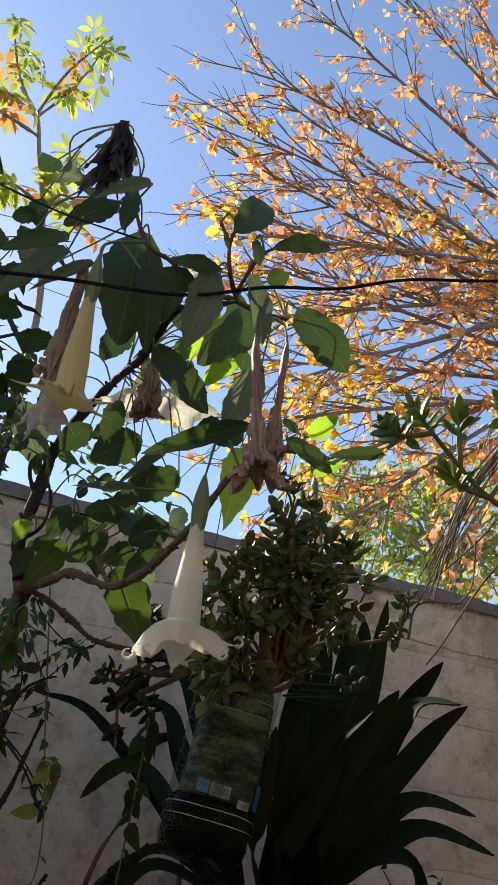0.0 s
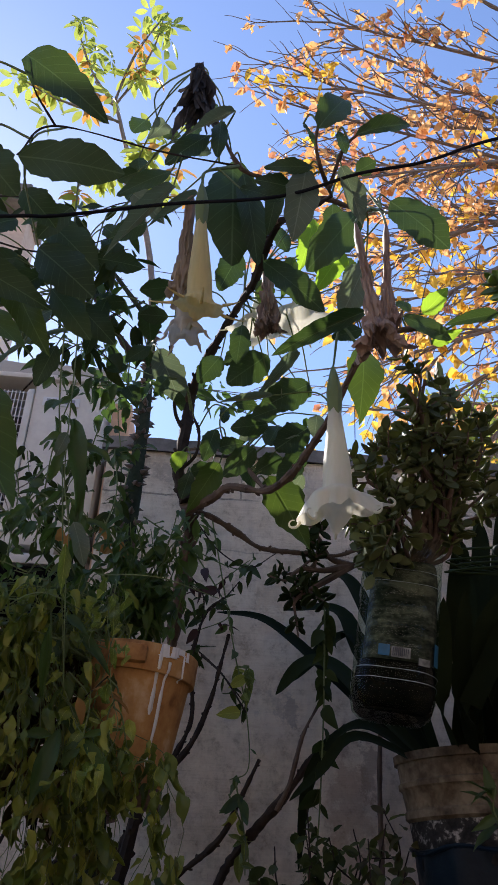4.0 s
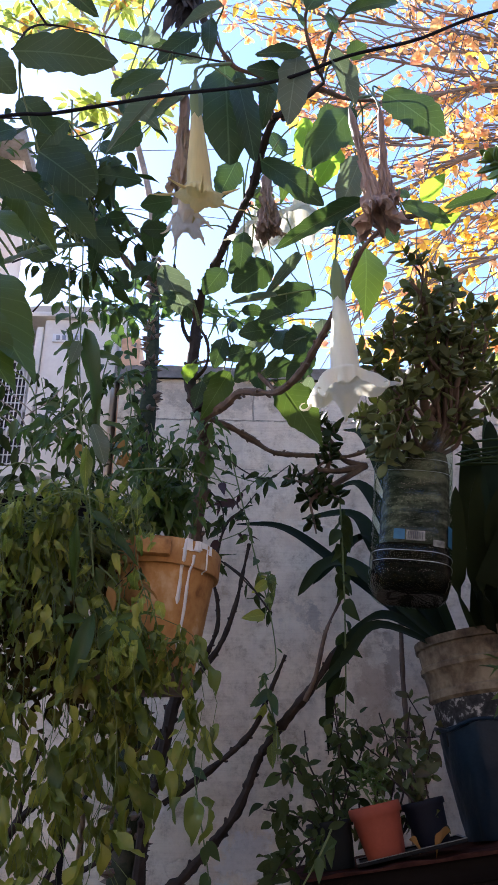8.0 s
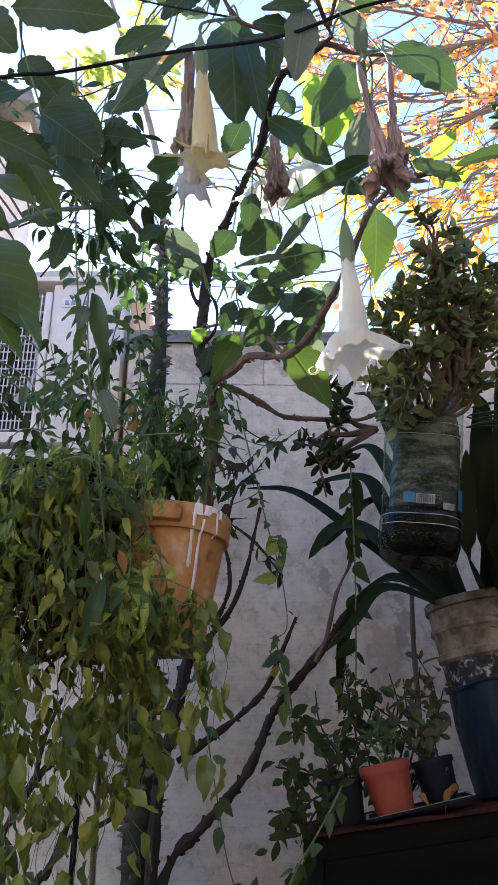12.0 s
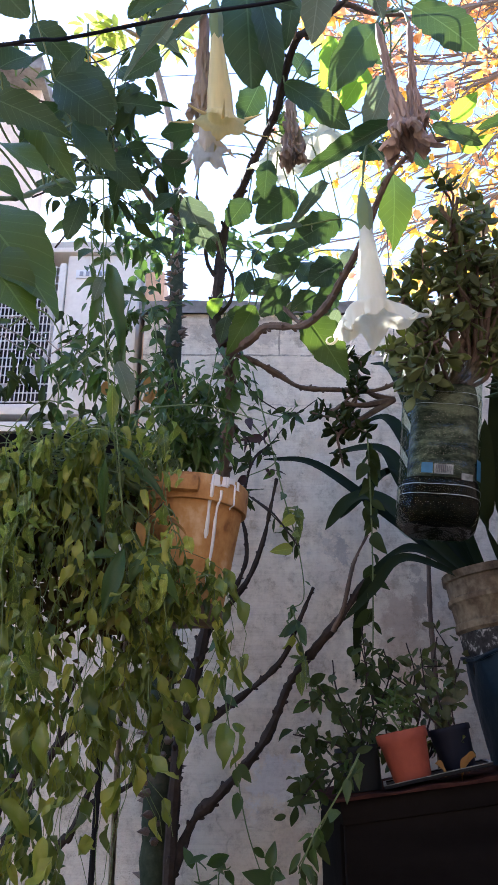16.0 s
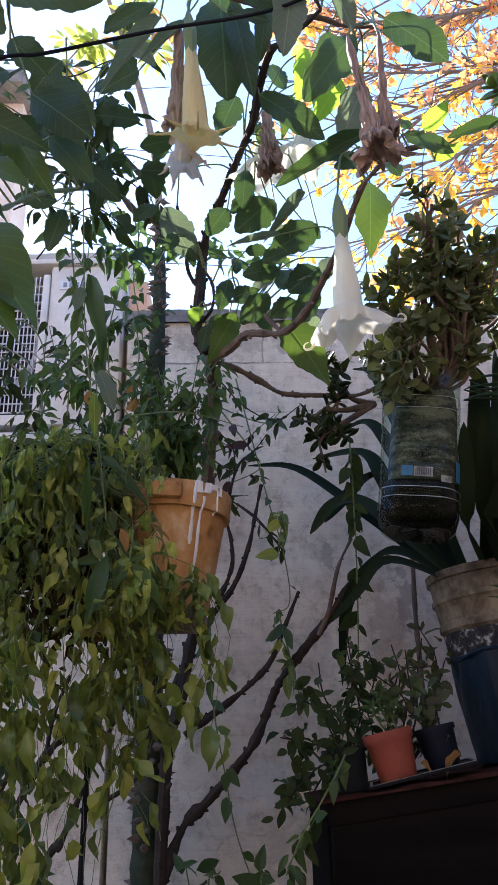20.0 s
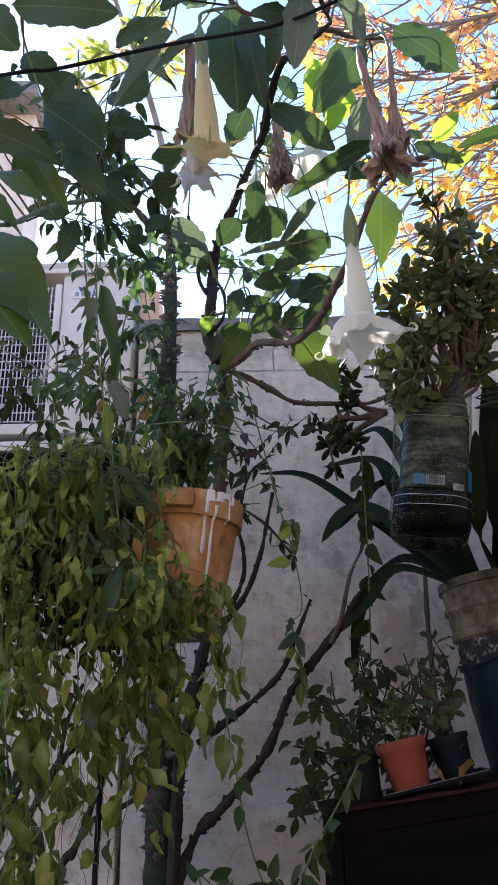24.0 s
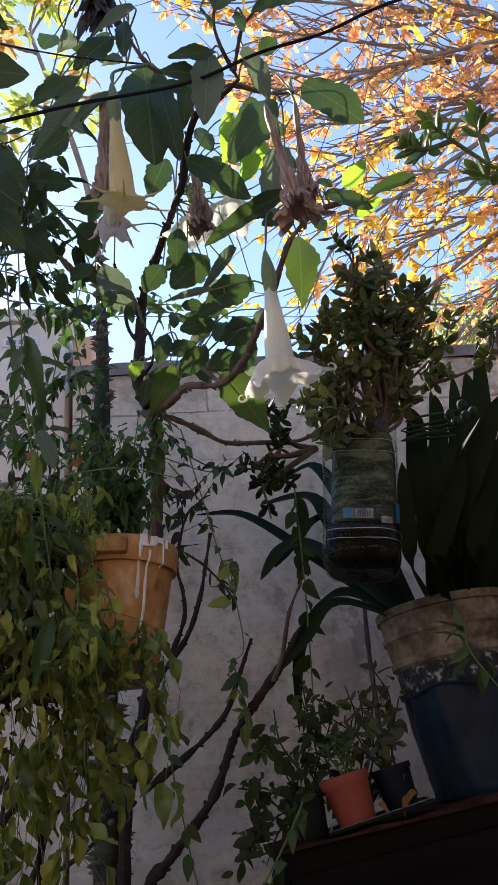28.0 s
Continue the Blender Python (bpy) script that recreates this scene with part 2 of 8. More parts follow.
def paper_petal(name, base, edge, trans=0.35):
    m, n, l, p = nodes_of(name)
    nt = m.node_tree
    rib = noise_of(nt, 30, 3, 0.5, (5, 5, 0.6))
    l.new(ramp(nt, mathn(nt, "ADD", mathn(nt, "MULTIPLY", rib, 0.6), mathn(nt, "MULTIPLY", noise_of(nt, 9, 3), 0.4)), [(0.3, edge), (0.6, base)]), p.inputs["Base Color"])
    p.inputs["Roughness"].default_value = 0.6
    bump(nt, p, rib, 0.35, 0.003)
    t = n.new("ShaderNodeBsdfTranslucent")
    t.inputs["Color"].default_value = (*base, 1)
    mx = n.new("ShaderNodeMixShader")
    mx.inputs[0].default_value = trans
    l.new(p.outputs[0], mx.inputs[1])
    l.new(t.outputs[0], mx.inputs[2])
    l.new(mx.outputs[0], n["Material Output"].inputs["Surface"])
    return m


def clear_plastic():
    """Thin clear bottle wall: see-through with a faint gloss at grazing angles."""
    m, n, l, p = nodes_of("clear_plastic")
    nt = m.node_tree
    p.inputs["Base Color"].default_value = (0.72, 0.80, 0.78, 1)
    p.inputs["Roughness"].default_value = 0.14
    bump(nt, p, noise_of(nt, 25, 3), 0.2, 0.003)
    t = n.new("ShaderNodeBsdfTransparent")
    t.inputs["Color"].default_value = (0.78, 0.85, 0.77, 1)
    lw = n.new("ShaderNodeLayerWeight")
    lw.inputs[0].default_value = 0.25
    mx = n.new("ShaderNodeMixShader")
    l.new(mathn(nt, "ADD", mathn(nt, "MULTIPLY", lw.outputs["Facing"], 0.26), 0.004), mx.inputs[0])
    l.new(t.outputs[0], mx.inputs[1])
    g = n.new("ShaderNodeBsdfGlossy")
    g.inputs["Roughness"].default_value = 0.07
    l.new(g.outputs[0], mx.inputs[2])
    l.new(mx.outputs[0], n["Material Output"].inputs["Surface"])
    return m


def plain(name, col, rough=0.5, metal=0.0, spread=0.12, spec=0.5):
    lo = tuple(max(0, c * (1 - spread)) for c in col)
    hi = tuple(min(1, c * (1 + spread)) for c in col)
    return surface(name, [(0.3, lo), (0.7, hi)], 12, rough, 90, 0.12, 0.002, metal, spec=spec)


M = {
    "plaster": plaster(),
    "block": surface("concrete_block", [(0.34, (0.44, 0.37, 0.30)), (0.44, (0.68, 0.61, 0.53)), (0.60, (0.84, 0.78, 0.69))], 4, 0.95, 45, 0.8, 0.012),
    "mortar": surface("mortar", [(0.3, (0.46, 0.40, 0.34)), (0.7, (0.68, 0.61, 0.53))], 9, 0.95, 60, 0.5, 0.006),
    "coping": surface("coping", [(0.3, (0.10, 0.09, 0.08)), (0.6, (0.30, 0.28, 0.26)), (0.8, (0.42, 0.40, 0.37))], 7, 0.95, 50, 0.6, 0.008),
    "facade": surface("peach_facade", [(0.3, (0.62, 0.46, 0.36)), (0.5, (0.78, 0.64, 0.53)), (0.75, (0.83, 0.74, 0.65))], 2.5, 0.9, 60, 0.3, 0.005),
    "peach_paint": surface("peach_paint", [(0.3, (0.58, 0.33, 0.19)), (0.5, (0.74, 0.47, 0.30)), (0.75, (0.80, 0.60, 0.44))], 2.5, 0.9, 60, 0.3, 0.005),
    # dark finish of the two added, unseen surfaces that hold light back
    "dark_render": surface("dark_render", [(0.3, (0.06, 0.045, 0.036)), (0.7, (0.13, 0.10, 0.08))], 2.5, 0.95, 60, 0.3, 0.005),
    "facade_white": surface("white_facade", [(0.3, (0.40, 0.365, 0.32)), (0.7, (0.54, 0.50, 0.44))], 2.5, 0.9, 60, 0.3, 0.005),
    "soil_ground": surface("patio_ground", [(0.3, (0.13, 0.095, 0.060)), (0.7, (0.22, 0.16, 0.10))], 3, 0.95, 40, 0.5, 0.01),
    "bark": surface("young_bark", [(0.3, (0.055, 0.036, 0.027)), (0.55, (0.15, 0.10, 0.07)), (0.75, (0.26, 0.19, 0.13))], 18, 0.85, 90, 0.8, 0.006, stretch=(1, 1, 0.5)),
    "jade_bark": surface("jade_bark", [(0.3, (0.10, 0.062, 0.045)), (0.55, (0.20, 0.135, 0.095)), (0.75, (0.31, 0.225, 0.16))], 16, 0.85, 90, 0.8, 0.006, stretch=(1, 1, 2.0)),
    "bark_grey": surface("grey_bark", [(0.3, (0.16, 0.13, 0.11)), (0.7, (0.36, 0.31, 0.26))], 18, 0.9, 80, 0.7, 0.005),
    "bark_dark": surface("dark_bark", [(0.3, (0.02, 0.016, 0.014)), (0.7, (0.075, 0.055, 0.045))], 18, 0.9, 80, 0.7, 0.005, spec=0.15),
    "ceiba_bark": surface("green_bark", [(0.3, (0.018, 0.027, 0.016)), (0.55, (0.045, 0.056, 0.035)), (0.78, (0.12, 0.095, 0.07))], 10, 0.85, 80, 0.6, 0.005, spec=0.12),
    "spine": surface("spine", [(0.3, (0.07, 0.05, 0.042)), (0.7, (0.24, 0.17, 0.13))], 30, 0.6),
    "twig_autumn": surface("autumn_twig", [(0.3, (0.10, 0.078, 0.066)), (0.7, (0.24, 0.185, 0.15))], 4, 0.85),
    "green_stem": surface("green_stem", [(0.3, (0.07, 0.11, 0.03)), (0.7, (0.19, 0.24, 0.075))], 20, 0.6),
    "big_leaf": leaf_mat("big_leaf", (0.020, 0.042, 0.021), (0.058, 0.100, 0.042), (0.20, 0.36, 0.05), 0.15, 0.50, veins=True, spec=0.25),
    # next two: brighter copies of big_leaf, backlight put into the colour
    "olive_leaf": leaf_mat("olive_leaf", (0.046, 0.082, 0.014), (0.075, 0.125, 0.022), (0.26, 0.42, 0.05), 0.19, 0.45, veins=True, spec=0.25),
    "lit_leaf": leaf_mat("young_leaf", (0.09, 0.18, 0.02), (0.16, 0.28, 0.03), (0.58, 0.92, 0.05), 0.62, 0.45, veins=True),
    "grey_leaf": leaf_mat("felted_leaf", (0.09, 0.12, 0.085), (0.16, 0.19, 0.13), (0.25, 0.35, 0.12), 0.30, 0.7, veins=True),
    "vine_leaf": leaf_mat("wilted_leaf", (0.022, 0.055, 0.012), (0.40, 0.42, 0.07), (0.55, 0.64, 0.07), 0.34, 0.36, blotch=(0.26, 0.24, 0.05), spec=0.5, veins=True, mid_col=(0.14, 0.20, 0.032)),
    "vine_stuff": leaf_mat("wilted_leaves", (0.018, 0.044, 0.010), (0.36, 0.37, 0.06), (0.52, 0.60, 0.07), 0.32, 0.38, island=True, spec=0.5, blotch=(0.22, 0.17, 0.04), mid_col=(0.13, 0.18, 0.028)),
    "fresh_leaf": leaf_mat("fresh_leaf", (0.022, 0.056, 0.015), (0.085, 0.150, 0.034), (0.28, 0.44, 0.06), 0.26, 0.42, spec=0.35),
    "shrub_leaf": leaf_mat("shrub_leaf", (0.070, 0.040, 0.020), (0.11, 0.14, 0.035), (0.25, 0.36, 0.06), 0.3, 0.45, mid_col=(0.05, 0.075, 0.025)),
    "jade_leaf": leaf_mat("jade_leaf", (0.044, 0.070, 0.028), (0.200, 0.225, 0.085), (0.45, 0.50, 0.11), 0.30, 0.5, spec=0.3),
    "jade_stuff": leaf_mat("jade_leaves", (0.044, 0.070, 0.028), (0.200, 0.225, 0.085), (0.45, 0.50, 0.11), 0.30, 0.5, spec=0.3, island=True),
    "fresh_stuff": leaf_mat("fresh_leaves", (0.022, 0.056, 0.015), (0.085, 0.150, 0.034), (0.28, 0.44, 0.06), 0.26, 0.42, spec=0.35, island=True),
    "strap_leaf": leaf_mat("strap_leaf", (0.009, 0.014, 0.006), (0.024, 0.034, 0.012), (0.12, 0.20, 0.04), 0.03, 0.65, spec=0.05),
    "climber_leaf": leaf_mat("climber_leaf", (0.024, 0.048, 0.014), (0.090, 0.135, 0.034), (0.20, 0.40, 0.06), 0.28, 0.45),
    "climber_stuff": leaf_mat("climber_leaves", (0.018, 0.042, 0.015), (0.065, 0.115, 0.035), (0.20, 0.40, 0.06), 0.28, 0.45, island=True),
    "dark_leaf": leaf_mat("dark_leaf", (0.015, 0.026, 0.010), (0.054, 0.076, 0.024), (0.18, 0.26, 0.04), 0.2, 0.6, spec=0.12),
    "purple_leaf": leaf_mat("purple_leaf", (0.030, 0.018, 0.020), (0.075, 0.035, 0.035), (0.20, 0.06, 0.05), 0.2, 0.5),
    "palmate_leaf": leaf_mat("palmate_leaf", (0.16, 0.24, 0.04), (0.40, 0.44, 0.08), (0.75, 0.85, 0.15), 0.5, 0.5, island=True),
    "palmate_red": leaf_mat("palmate_red", (0.45, 0.20, 0.05), (0.55, 0.32, 0.08), (0.95, 0.45, 0.10), 0.5, 0.5, island=True),
    "autumn_orange": leaf_mat("autumn_orange", (0.60, 0.28, 0.10), (0.86, 0.56, 0.27), (1.0, 0.50, 0.14), 0.55, 0.5, island=True),
    "autumn_gold": leaf_mat("autumn_gold", (0.62, 0.33, 0.05), (0.84, 0.55, 0.09), (1.0, 0.66, 0.06), 0.55, 0.5, island=True),
    "autumn_red": leaf_mat("autumn_red", (0.42, 0.17, 0.09), (0.70, 0.36, 0.22), (0.95, 0.36, 0.15), 0.45, 0.5, island=True),
    # lighter copy of strap_leaf, sunlight put into its colour
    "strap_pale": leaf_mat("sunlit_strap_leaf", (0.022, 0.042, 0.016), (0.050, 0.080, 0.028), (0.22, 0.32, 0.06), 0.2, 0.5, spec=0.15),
    "far_green": leaf_mat("far_green", (0.16, 0.22, 0.05), (0.40, 0.44, 0.10), (0.70, 0.85, 0.15), 0.5, 0.5, island=True),
    "dry_mass": leaf_mat("dry_inner_leaves", (0.030, 0.022, 0.010), (0.15, 0.11, 0.04), (0.25, 0.2, 0.05), 0.15, 0.8, island=True, spec=0.1),
    # dead_leaf is lifted towards grey to stand for haze
    "dead_leaf": leaf_mat("dead_leaf", (0.024, 0.024, 0.026), (0.075, 0.070, 0.068), (0.10, 0.09, 0.08), 0.18, 0.8),
    "dry_leaf": leaf_mat("dry_leaf", (0.22, 0.11, 0.03), (0.40, 0.22, 0.07), (0.8, 0.45, 0.1), 0.35, 0.7),
    "petal_white": paper_petal("white_petal", (0.85, 0.82, 0.66), (0.76, 0.75, 0.54)),
    "petal_pale": paper_petal("pale_petal", (0.72, 0.66, 0.54), (0.50, 0.42, 0.34), 0.45),
    "petal_yellow": paper_petal("yellow_petal", (0.80, 0.68, 0.32), (0.62, 0.55, 0.25)),
    "petal_faded": paper_petal("faded_petal", (0.42, 0.33, 0.22), (0.17, 0.10, 0.06), 0.2),
    "petal_dry": paper_petal("withered_petal", (0.42, 0.30, 0.22), (0.15, 0.085, 0.07), 0.15),
    "calyx": leaf_mat("calyx", (0.16, 0.22, 0.08), (0.26, 0.32, 0.13), (0.5, 0.6, 0.2), 0.25, 0.5),
    "terracotta": surface("terracotta", [(0.36, (0.24, 0.105, 0.035)), (0.45, (0.42, 0.205, 0.062)), (0.55, (0.53, 0.285, 0.095)), (0.64, (0.64, 0.43, 0.24))], 9, 0.85, 55, 0.8, 0.005, stretch=(1.6, 1.6, 0.7)),
    "orange_plastic": surface("orange_plastic", [(0.3, (0.19, 0.045, 0.028)), (0.7, (0.31, 0.080, 0.047))], 9, 0.6, 80, 0.15, 0.002, spec=0.2),
    "paint_drip": plain("paint_drip", (0.80, 0.78, 0.74), 0.6),
    "bucket": surface("aged_white_plastic", [(0.37, (0.035, 0.024, 0.016)), (0.48, (0.125, 0.096, 0.062)), (0.62, (0.27, 0.225, 0.155))], 11, 0.65, 60, 0.3, 0.003, spec=0.25),
    "crust": surface("black_crust", [(0.42, (0.008, 0.008, 0.009)), (0.54, (0.03, 0.03, 0.03)), (0.62, (0.40, 0.39, 0.37))], 40, 0.85, 90, 0.9, 0.006),
    "blue_bag": surface("dark_blue_plastic", [(0.3, (0.003, 0.008, 0.016)), (0.7, (0.006, 0.022, 0.042))], 6, 0.46, 30, 0.6, 0.014, spec=0.25),
    "dark_blue": plain("dark_blue_pot", (0.007, 0.009, 0.017), 0.6, spec=0.15),
    "black_plastic": plain("black_plastic", (0.012, 0.012, 0.013), 0.7, spec=0.08),
    "grey_plastic": plain("grey_plastic", (0.010, 0.012, 0.012), 0.65, spec=0.2),
    "cable": plain("black_cable", (0.014, 0.014, 0.018), 0.75, spec=0.15),
    "wire": plain("grey_wire", (0.10, 0.10, 0.11), 0.5, 0.6),
    "white_metal": surface("white_enamel", [(0.3, (0.58, 0.54, 0.47)), (0.6, (0.74, 0.70, 0.62))], 5, 0.45, 60, 0.08, 0.002),
    "grille": plain("white_grille", (0.62, 0.61, 0.60), 0.5),
    "dark_void": plain("dark_fins", (0.035, 0.035, 0.04), 0.6),
    "brand_ink": plain("grey_ink", (0.25, 0.28, 0.33), 0.5),
    "soil": surface("potting_soil", [(0.35, (0.003, 0.003, 0.002)), (0.55, (0.009, 0.008, 0.005)), (0.75, (0.026, 0.021, 0.013))], 22, 0.98, 120, 0.9, 0.008, spec=0.05),
    "root_ball": surface("murky_root_ball", [(0.34, (0.013, 0.015, 0.011)), (0.48, (0.058, 0.062, 0.043)), (0.62, (0.19, 0.188, 0.13))], 20, 0.95, 120, 0.9, 0.008, stretch=(0.6, 0.6, 2.2), spec=0.05),
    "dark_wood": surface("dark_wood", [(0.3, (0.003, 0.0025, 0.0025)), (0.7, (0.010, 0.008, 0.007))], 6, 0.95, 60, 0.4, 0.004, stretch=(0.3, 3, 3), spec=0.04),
    "brown_wood": surface("weathered_wood", [(0.3, (0.10, 0.06, 0.04)), (0.7, (0.26, 0.17, 0.11))], 8, 0.8, 70, 0.5, 0.004, stretch=(0.3, 3, 3)),
    "red_mat": surface("faded_red_sheet", [(0.3, (0.010, 0.006, 0.006)), (0.7, (0.075, 0.030, 0.022))], 14, 0.97, spec=0.02),
    "label_blue": plain("label_blue", (0.020, 0.125, 0.22), 0.5, spread=0.4),
    "label_white": plain("label_white", (0.66, 0.68, 0.68), 0.4),
    "label_dull": surface("worn_label", [(0.35, (0.07, 0.07, 0.06)), (0.6, (0.26, 0.27, 0.24))], 60, 0.5, 90, 0.2, 0.001),
    "label_ink": plain("label_ink", (0.03, 0.035, 0.05), 0.4),
    "clear": clear_plastic(),
    "rib": plain("rib_highlight", (0.42, 0.47, 0.45), 0.25),
    "succ_leaf": leaf_mat("succulent_leaf", (0.08, 0.14, 0.035), (0.22, 0.30, 0.08), (0.50, 0.68, 0.12), 0.34, 0.4),
    "berry": leaf_mat("unripe_berry", (0.022, 0.036, 0.028), (0.040, 0.056, 0.042), (0.08, 0.12, 0.05), 0.05, 0.75, spec=0.12),
}


# ---- mesh helpers ----
def mesh_from(name, verts, faces, smooth=True):
    me = bpy.data.meshes.new(name)
    me.from_pydata([tuple(v) for v in verts], [], faces)
    if smooth:
        me.polygons.foreach_set("use_smooth", [True] * len(me.polygons))
        me.set_sharp_from_angle(angle=radians(42))
    me.update()
    return me


def thing(name, at, label, category, group="", kind=""):
    ob = new(name)
    ob.empty_display_size = 0.05
    ob.location = at
    return tagged(ob, label, category, group, kind)


def part(name, me, material, parent, label="", m=None):
    """One mesh object under a thing or a part; its places are given in the world."""
    ob = new(name, me)
    if not me.materials:
        me.materials.append(M[material])
    ob.parent = parent
    root = parent
    while root.parent:
        root = root.parent
    ob.matrix_parent_inverse = Matrix.Translation(root.location).inverted() if parent == root else parent.matrix_basis.inverted()
    if m is not None:
        ob.matrix_basis = m
    return tagged(ob, label)


def single(name, me, material, label, category, kind="", group=""):
    ob = new(name, me)
    me.materials.append(M[material])
    return tagged(ob, label, category, group, kind)


def smooth_line(pts, per=5):
    """Points on a smooth curve through pts."""
    p = [Vector(q) for q in pts]
    if len(p) < 3:
        return [p[0].lerp(p[-1], k / per) for k in range(per + 1)]
    p = [2 * p[0] - p[1]] + p + [2 * p[-1] - p[-2]]
    out = []
    for k in range(1, len(p) - 2):
        a, b, c, d = p[k - 1:k + 3]
        for s in range(per):
            t = s / per
            out.append(0.5 * (2 * b + (c - a) * t + (2 * a - 5 * b + 4 * c - d) * t * t + (3 * b - a - 3 * c + d) * t ** 3))
    return out + [p[-2]]


def tube(pts, r0, r1=None, sides=7, per=5, rough=0.12, raw=False):
    """Tapered, slightly knobbly round branch along pts: verts and faces."""
    r1 = r0 if r1 is None else r1
    line = list(pts) if raw else smooth_line(pts, per)
    line = [Vector(q) for q in line]
    verts, faces = [], []
    t0 = (line[1] - line[0]).normalized()
    nrm = t0.orthogonal().normalized()
    for k, q in enumerate(line):
        t = (line[min(k + 1, len(line) - 1)] - line[max(k - 1, 0)])
        t = t.normalized() if t.length > 1e-9 else t0
        nrm = (nrm - t * nrm.dot(t)).normalized()
        bn = t.cross(nrm)
        r = r0 + (r1 - r0) * k / max(1, len(line) - 1)
        r *= 1 + rough * (noise.noise(q * 23) + 0.8 * abs(noise.noise(q * 60)) + 0.3 * noise.noise(q * 140))
        for s in range(sides):
            a = 2 * math.pi * s / sides
            verts.append(q + (nrm * math.cos(a) + bn * math.sin(a)) * r)
    for k in range(len(line) - 1):
        for s in range(sides):
            a, b = k * sides + s, k * sides + (s + 1) % sides
            faces.append((a, b, b + sides, a + sides))
    faces.append(tuple(range(sides))[::-1])
    faces.append(tuple(range((len(line) - 1) * sides, len(line) * sides)))
    return verts, faces


def squared(verts, cx, cy, turn, power=3.6):
    """Swells round sections about an upright axis into rounded squares."""
    out = []
    for x, y, z in verts:
        q = math.atan2(y - cy, x - cx) - turn
        k = (abs(math.cos(q)) ** power + abs(math.sin(q)) ** power) ** (-1 / power)
        out.append((cx + (x - cx) * k, cy + (y - cy) * k, z))
    return out


def join(pieces):
    verts, faces = [], []
    for v, f in pieces:
        o = len(verts)
        verts += list(v)
        faces += [tuple(i + o for i in q) for q in f]
    return verts, faces


def lathe(profile, at=(0, 0, 0), segs=36, wob=0.0, squash=1.0):
    """A turned shape from (radius, height) pairs."""
    verts, faces = [], []
    for k, (r, z) in enumerate(profile):
        for s in range(segs):
            a = 2 * math.pi * s / segs
            q = 1 + wob * noise.noise(Vector((math.cos(a) * 2, math.sin(a) * 2, z * 9 + k * 0.1)))
            verts.append((at[0] + r * q * math.cos(a), at[1] + r * q * math.sin(a) * squash, at[2] + z))
    for k in range(len(profile) - 1):
        for s in range(segs):
            a, b = k * segs + s, k * segs + (s + 1) % segs
            faces.append((a, b, b + segs, a + segs))
    return verts, faces


def box(cx, cy, cz, sx, sy, sz, bev=0.004):
    """A box with bevelled edges."""
    bm = bmesh.new()
    bmesh.ops.create_cube(bm, size=1, matrix=Matrix.Translation((cx, cy, cz)) @ Matrix.Diagonal((sx, sy, sz, 1)))
    if bev:
        bmesh.ops.bevel(bm, geom=bm.edges[:], offset=bev, segments=2, affect="EDGES", profile=0.6)
    bm.verts.index_update()
    v, f = [tuple(q.co) for q in bm.verts], [tuple(w.index for w in q.verts) for q in bm.faces]
    bm.free()
    return v, f


WIDTHS = {
    "ovate": lambda t: (math.sin(math.pi * t ** 0.72) ** 0.85) * (1 - 0.25 * t),
    "ellip": lambda t: math.sin(math.pi * min(1, t * 1.0) ** 0.9) ** 0.7,
    "lance": lambda t: math.sin(math.pi * t ** 0.8) ** 1.15,
    "strap": lambda t: min(1, 0.55 + t * 2.5) * (1 - t ** 5) ** 0.7,
    "spoon": lambda t: math.sin(math.pi * t ** 1.35) ** 0.65,
}


def leaf_grid(shape="ovate", fold=0.25, bend=0.5, wave=0.04, n=8, seed=0, thick=0.0, across=4, curl=0.0):
    """A leaf blade of length 1 and width 1 along +y, upper side +z; curl rolls its margins up (radians at the edge)."""
    w = WIDTHS[shape]
    verts, faces = [], []
    y = z = 0.0
    for k in range(n + 1):
        t = k / n
        if k:
            a = -bend * (t - 0.5 / n)
            y += math.cos(a) / n
            z += math.sin(a) / n
        half = 0.5 * max(w(min(max(t, 0.001), 0.999)), 0.03 if t < 0.9 else 0.0)
        for s in range(across + 1):
            u = 2 * s / across - 1
            jag = 1 + 0.055 * math.sin(23 * t + 3 * seed + (1.3 if u > 0 else 0)) + 0.05 * math.sin(47 * t + seed) if n >= 14 and abs(u) == 1 else 1
            wav = wave * math.sin(9 * t + seed * 1.7 + (2.0 if u > 0 else 0)) * abs(u)
            if curl:
                c_ = curl * (0.75 + 0.35 * math.sin(5 * t + seed))
                verts.append((half * jag * math.sin(c_ * u) / c_, y, z + half * (1 - math.cos(c_ * u)) / c_ * 0.55 + 0.3 * fold * abs(u) * half + 0.6 * wav * (1 if 0 < t < 1 else 0)))
                continue
            verts.append((half * u * jag * (1 - 0.12 * fold * abs(u)), y, z + 0.5 * fold * abs(u) * half + 0.6 * wav * (1 if 0 < t < 1 else 0)))
    c = across + 1
    for k in range(n):
        for s in range(across):
            faces.append((k * c + s, k * c + s + 1, (k + 1) * c + s + 1, (k + 1) * c + s))
    if thick:
        o = len(verts)
        verts += [(x, yy, zz - thick * (0.35 + math.sin(math.pi * min(1, max(0.05, yy))))) for x, yy, zz in verts]
        faces += [tuple(i + o for i in reversed(f)) for f in faces]
        for k in range(n):
            for e in (0, across):
                a, b = k * c + e, (k + 1) * c + e
                faces.append((a, b, b + o, a + o) if e else (b, a, a + o, b + o))
    return verts, faces


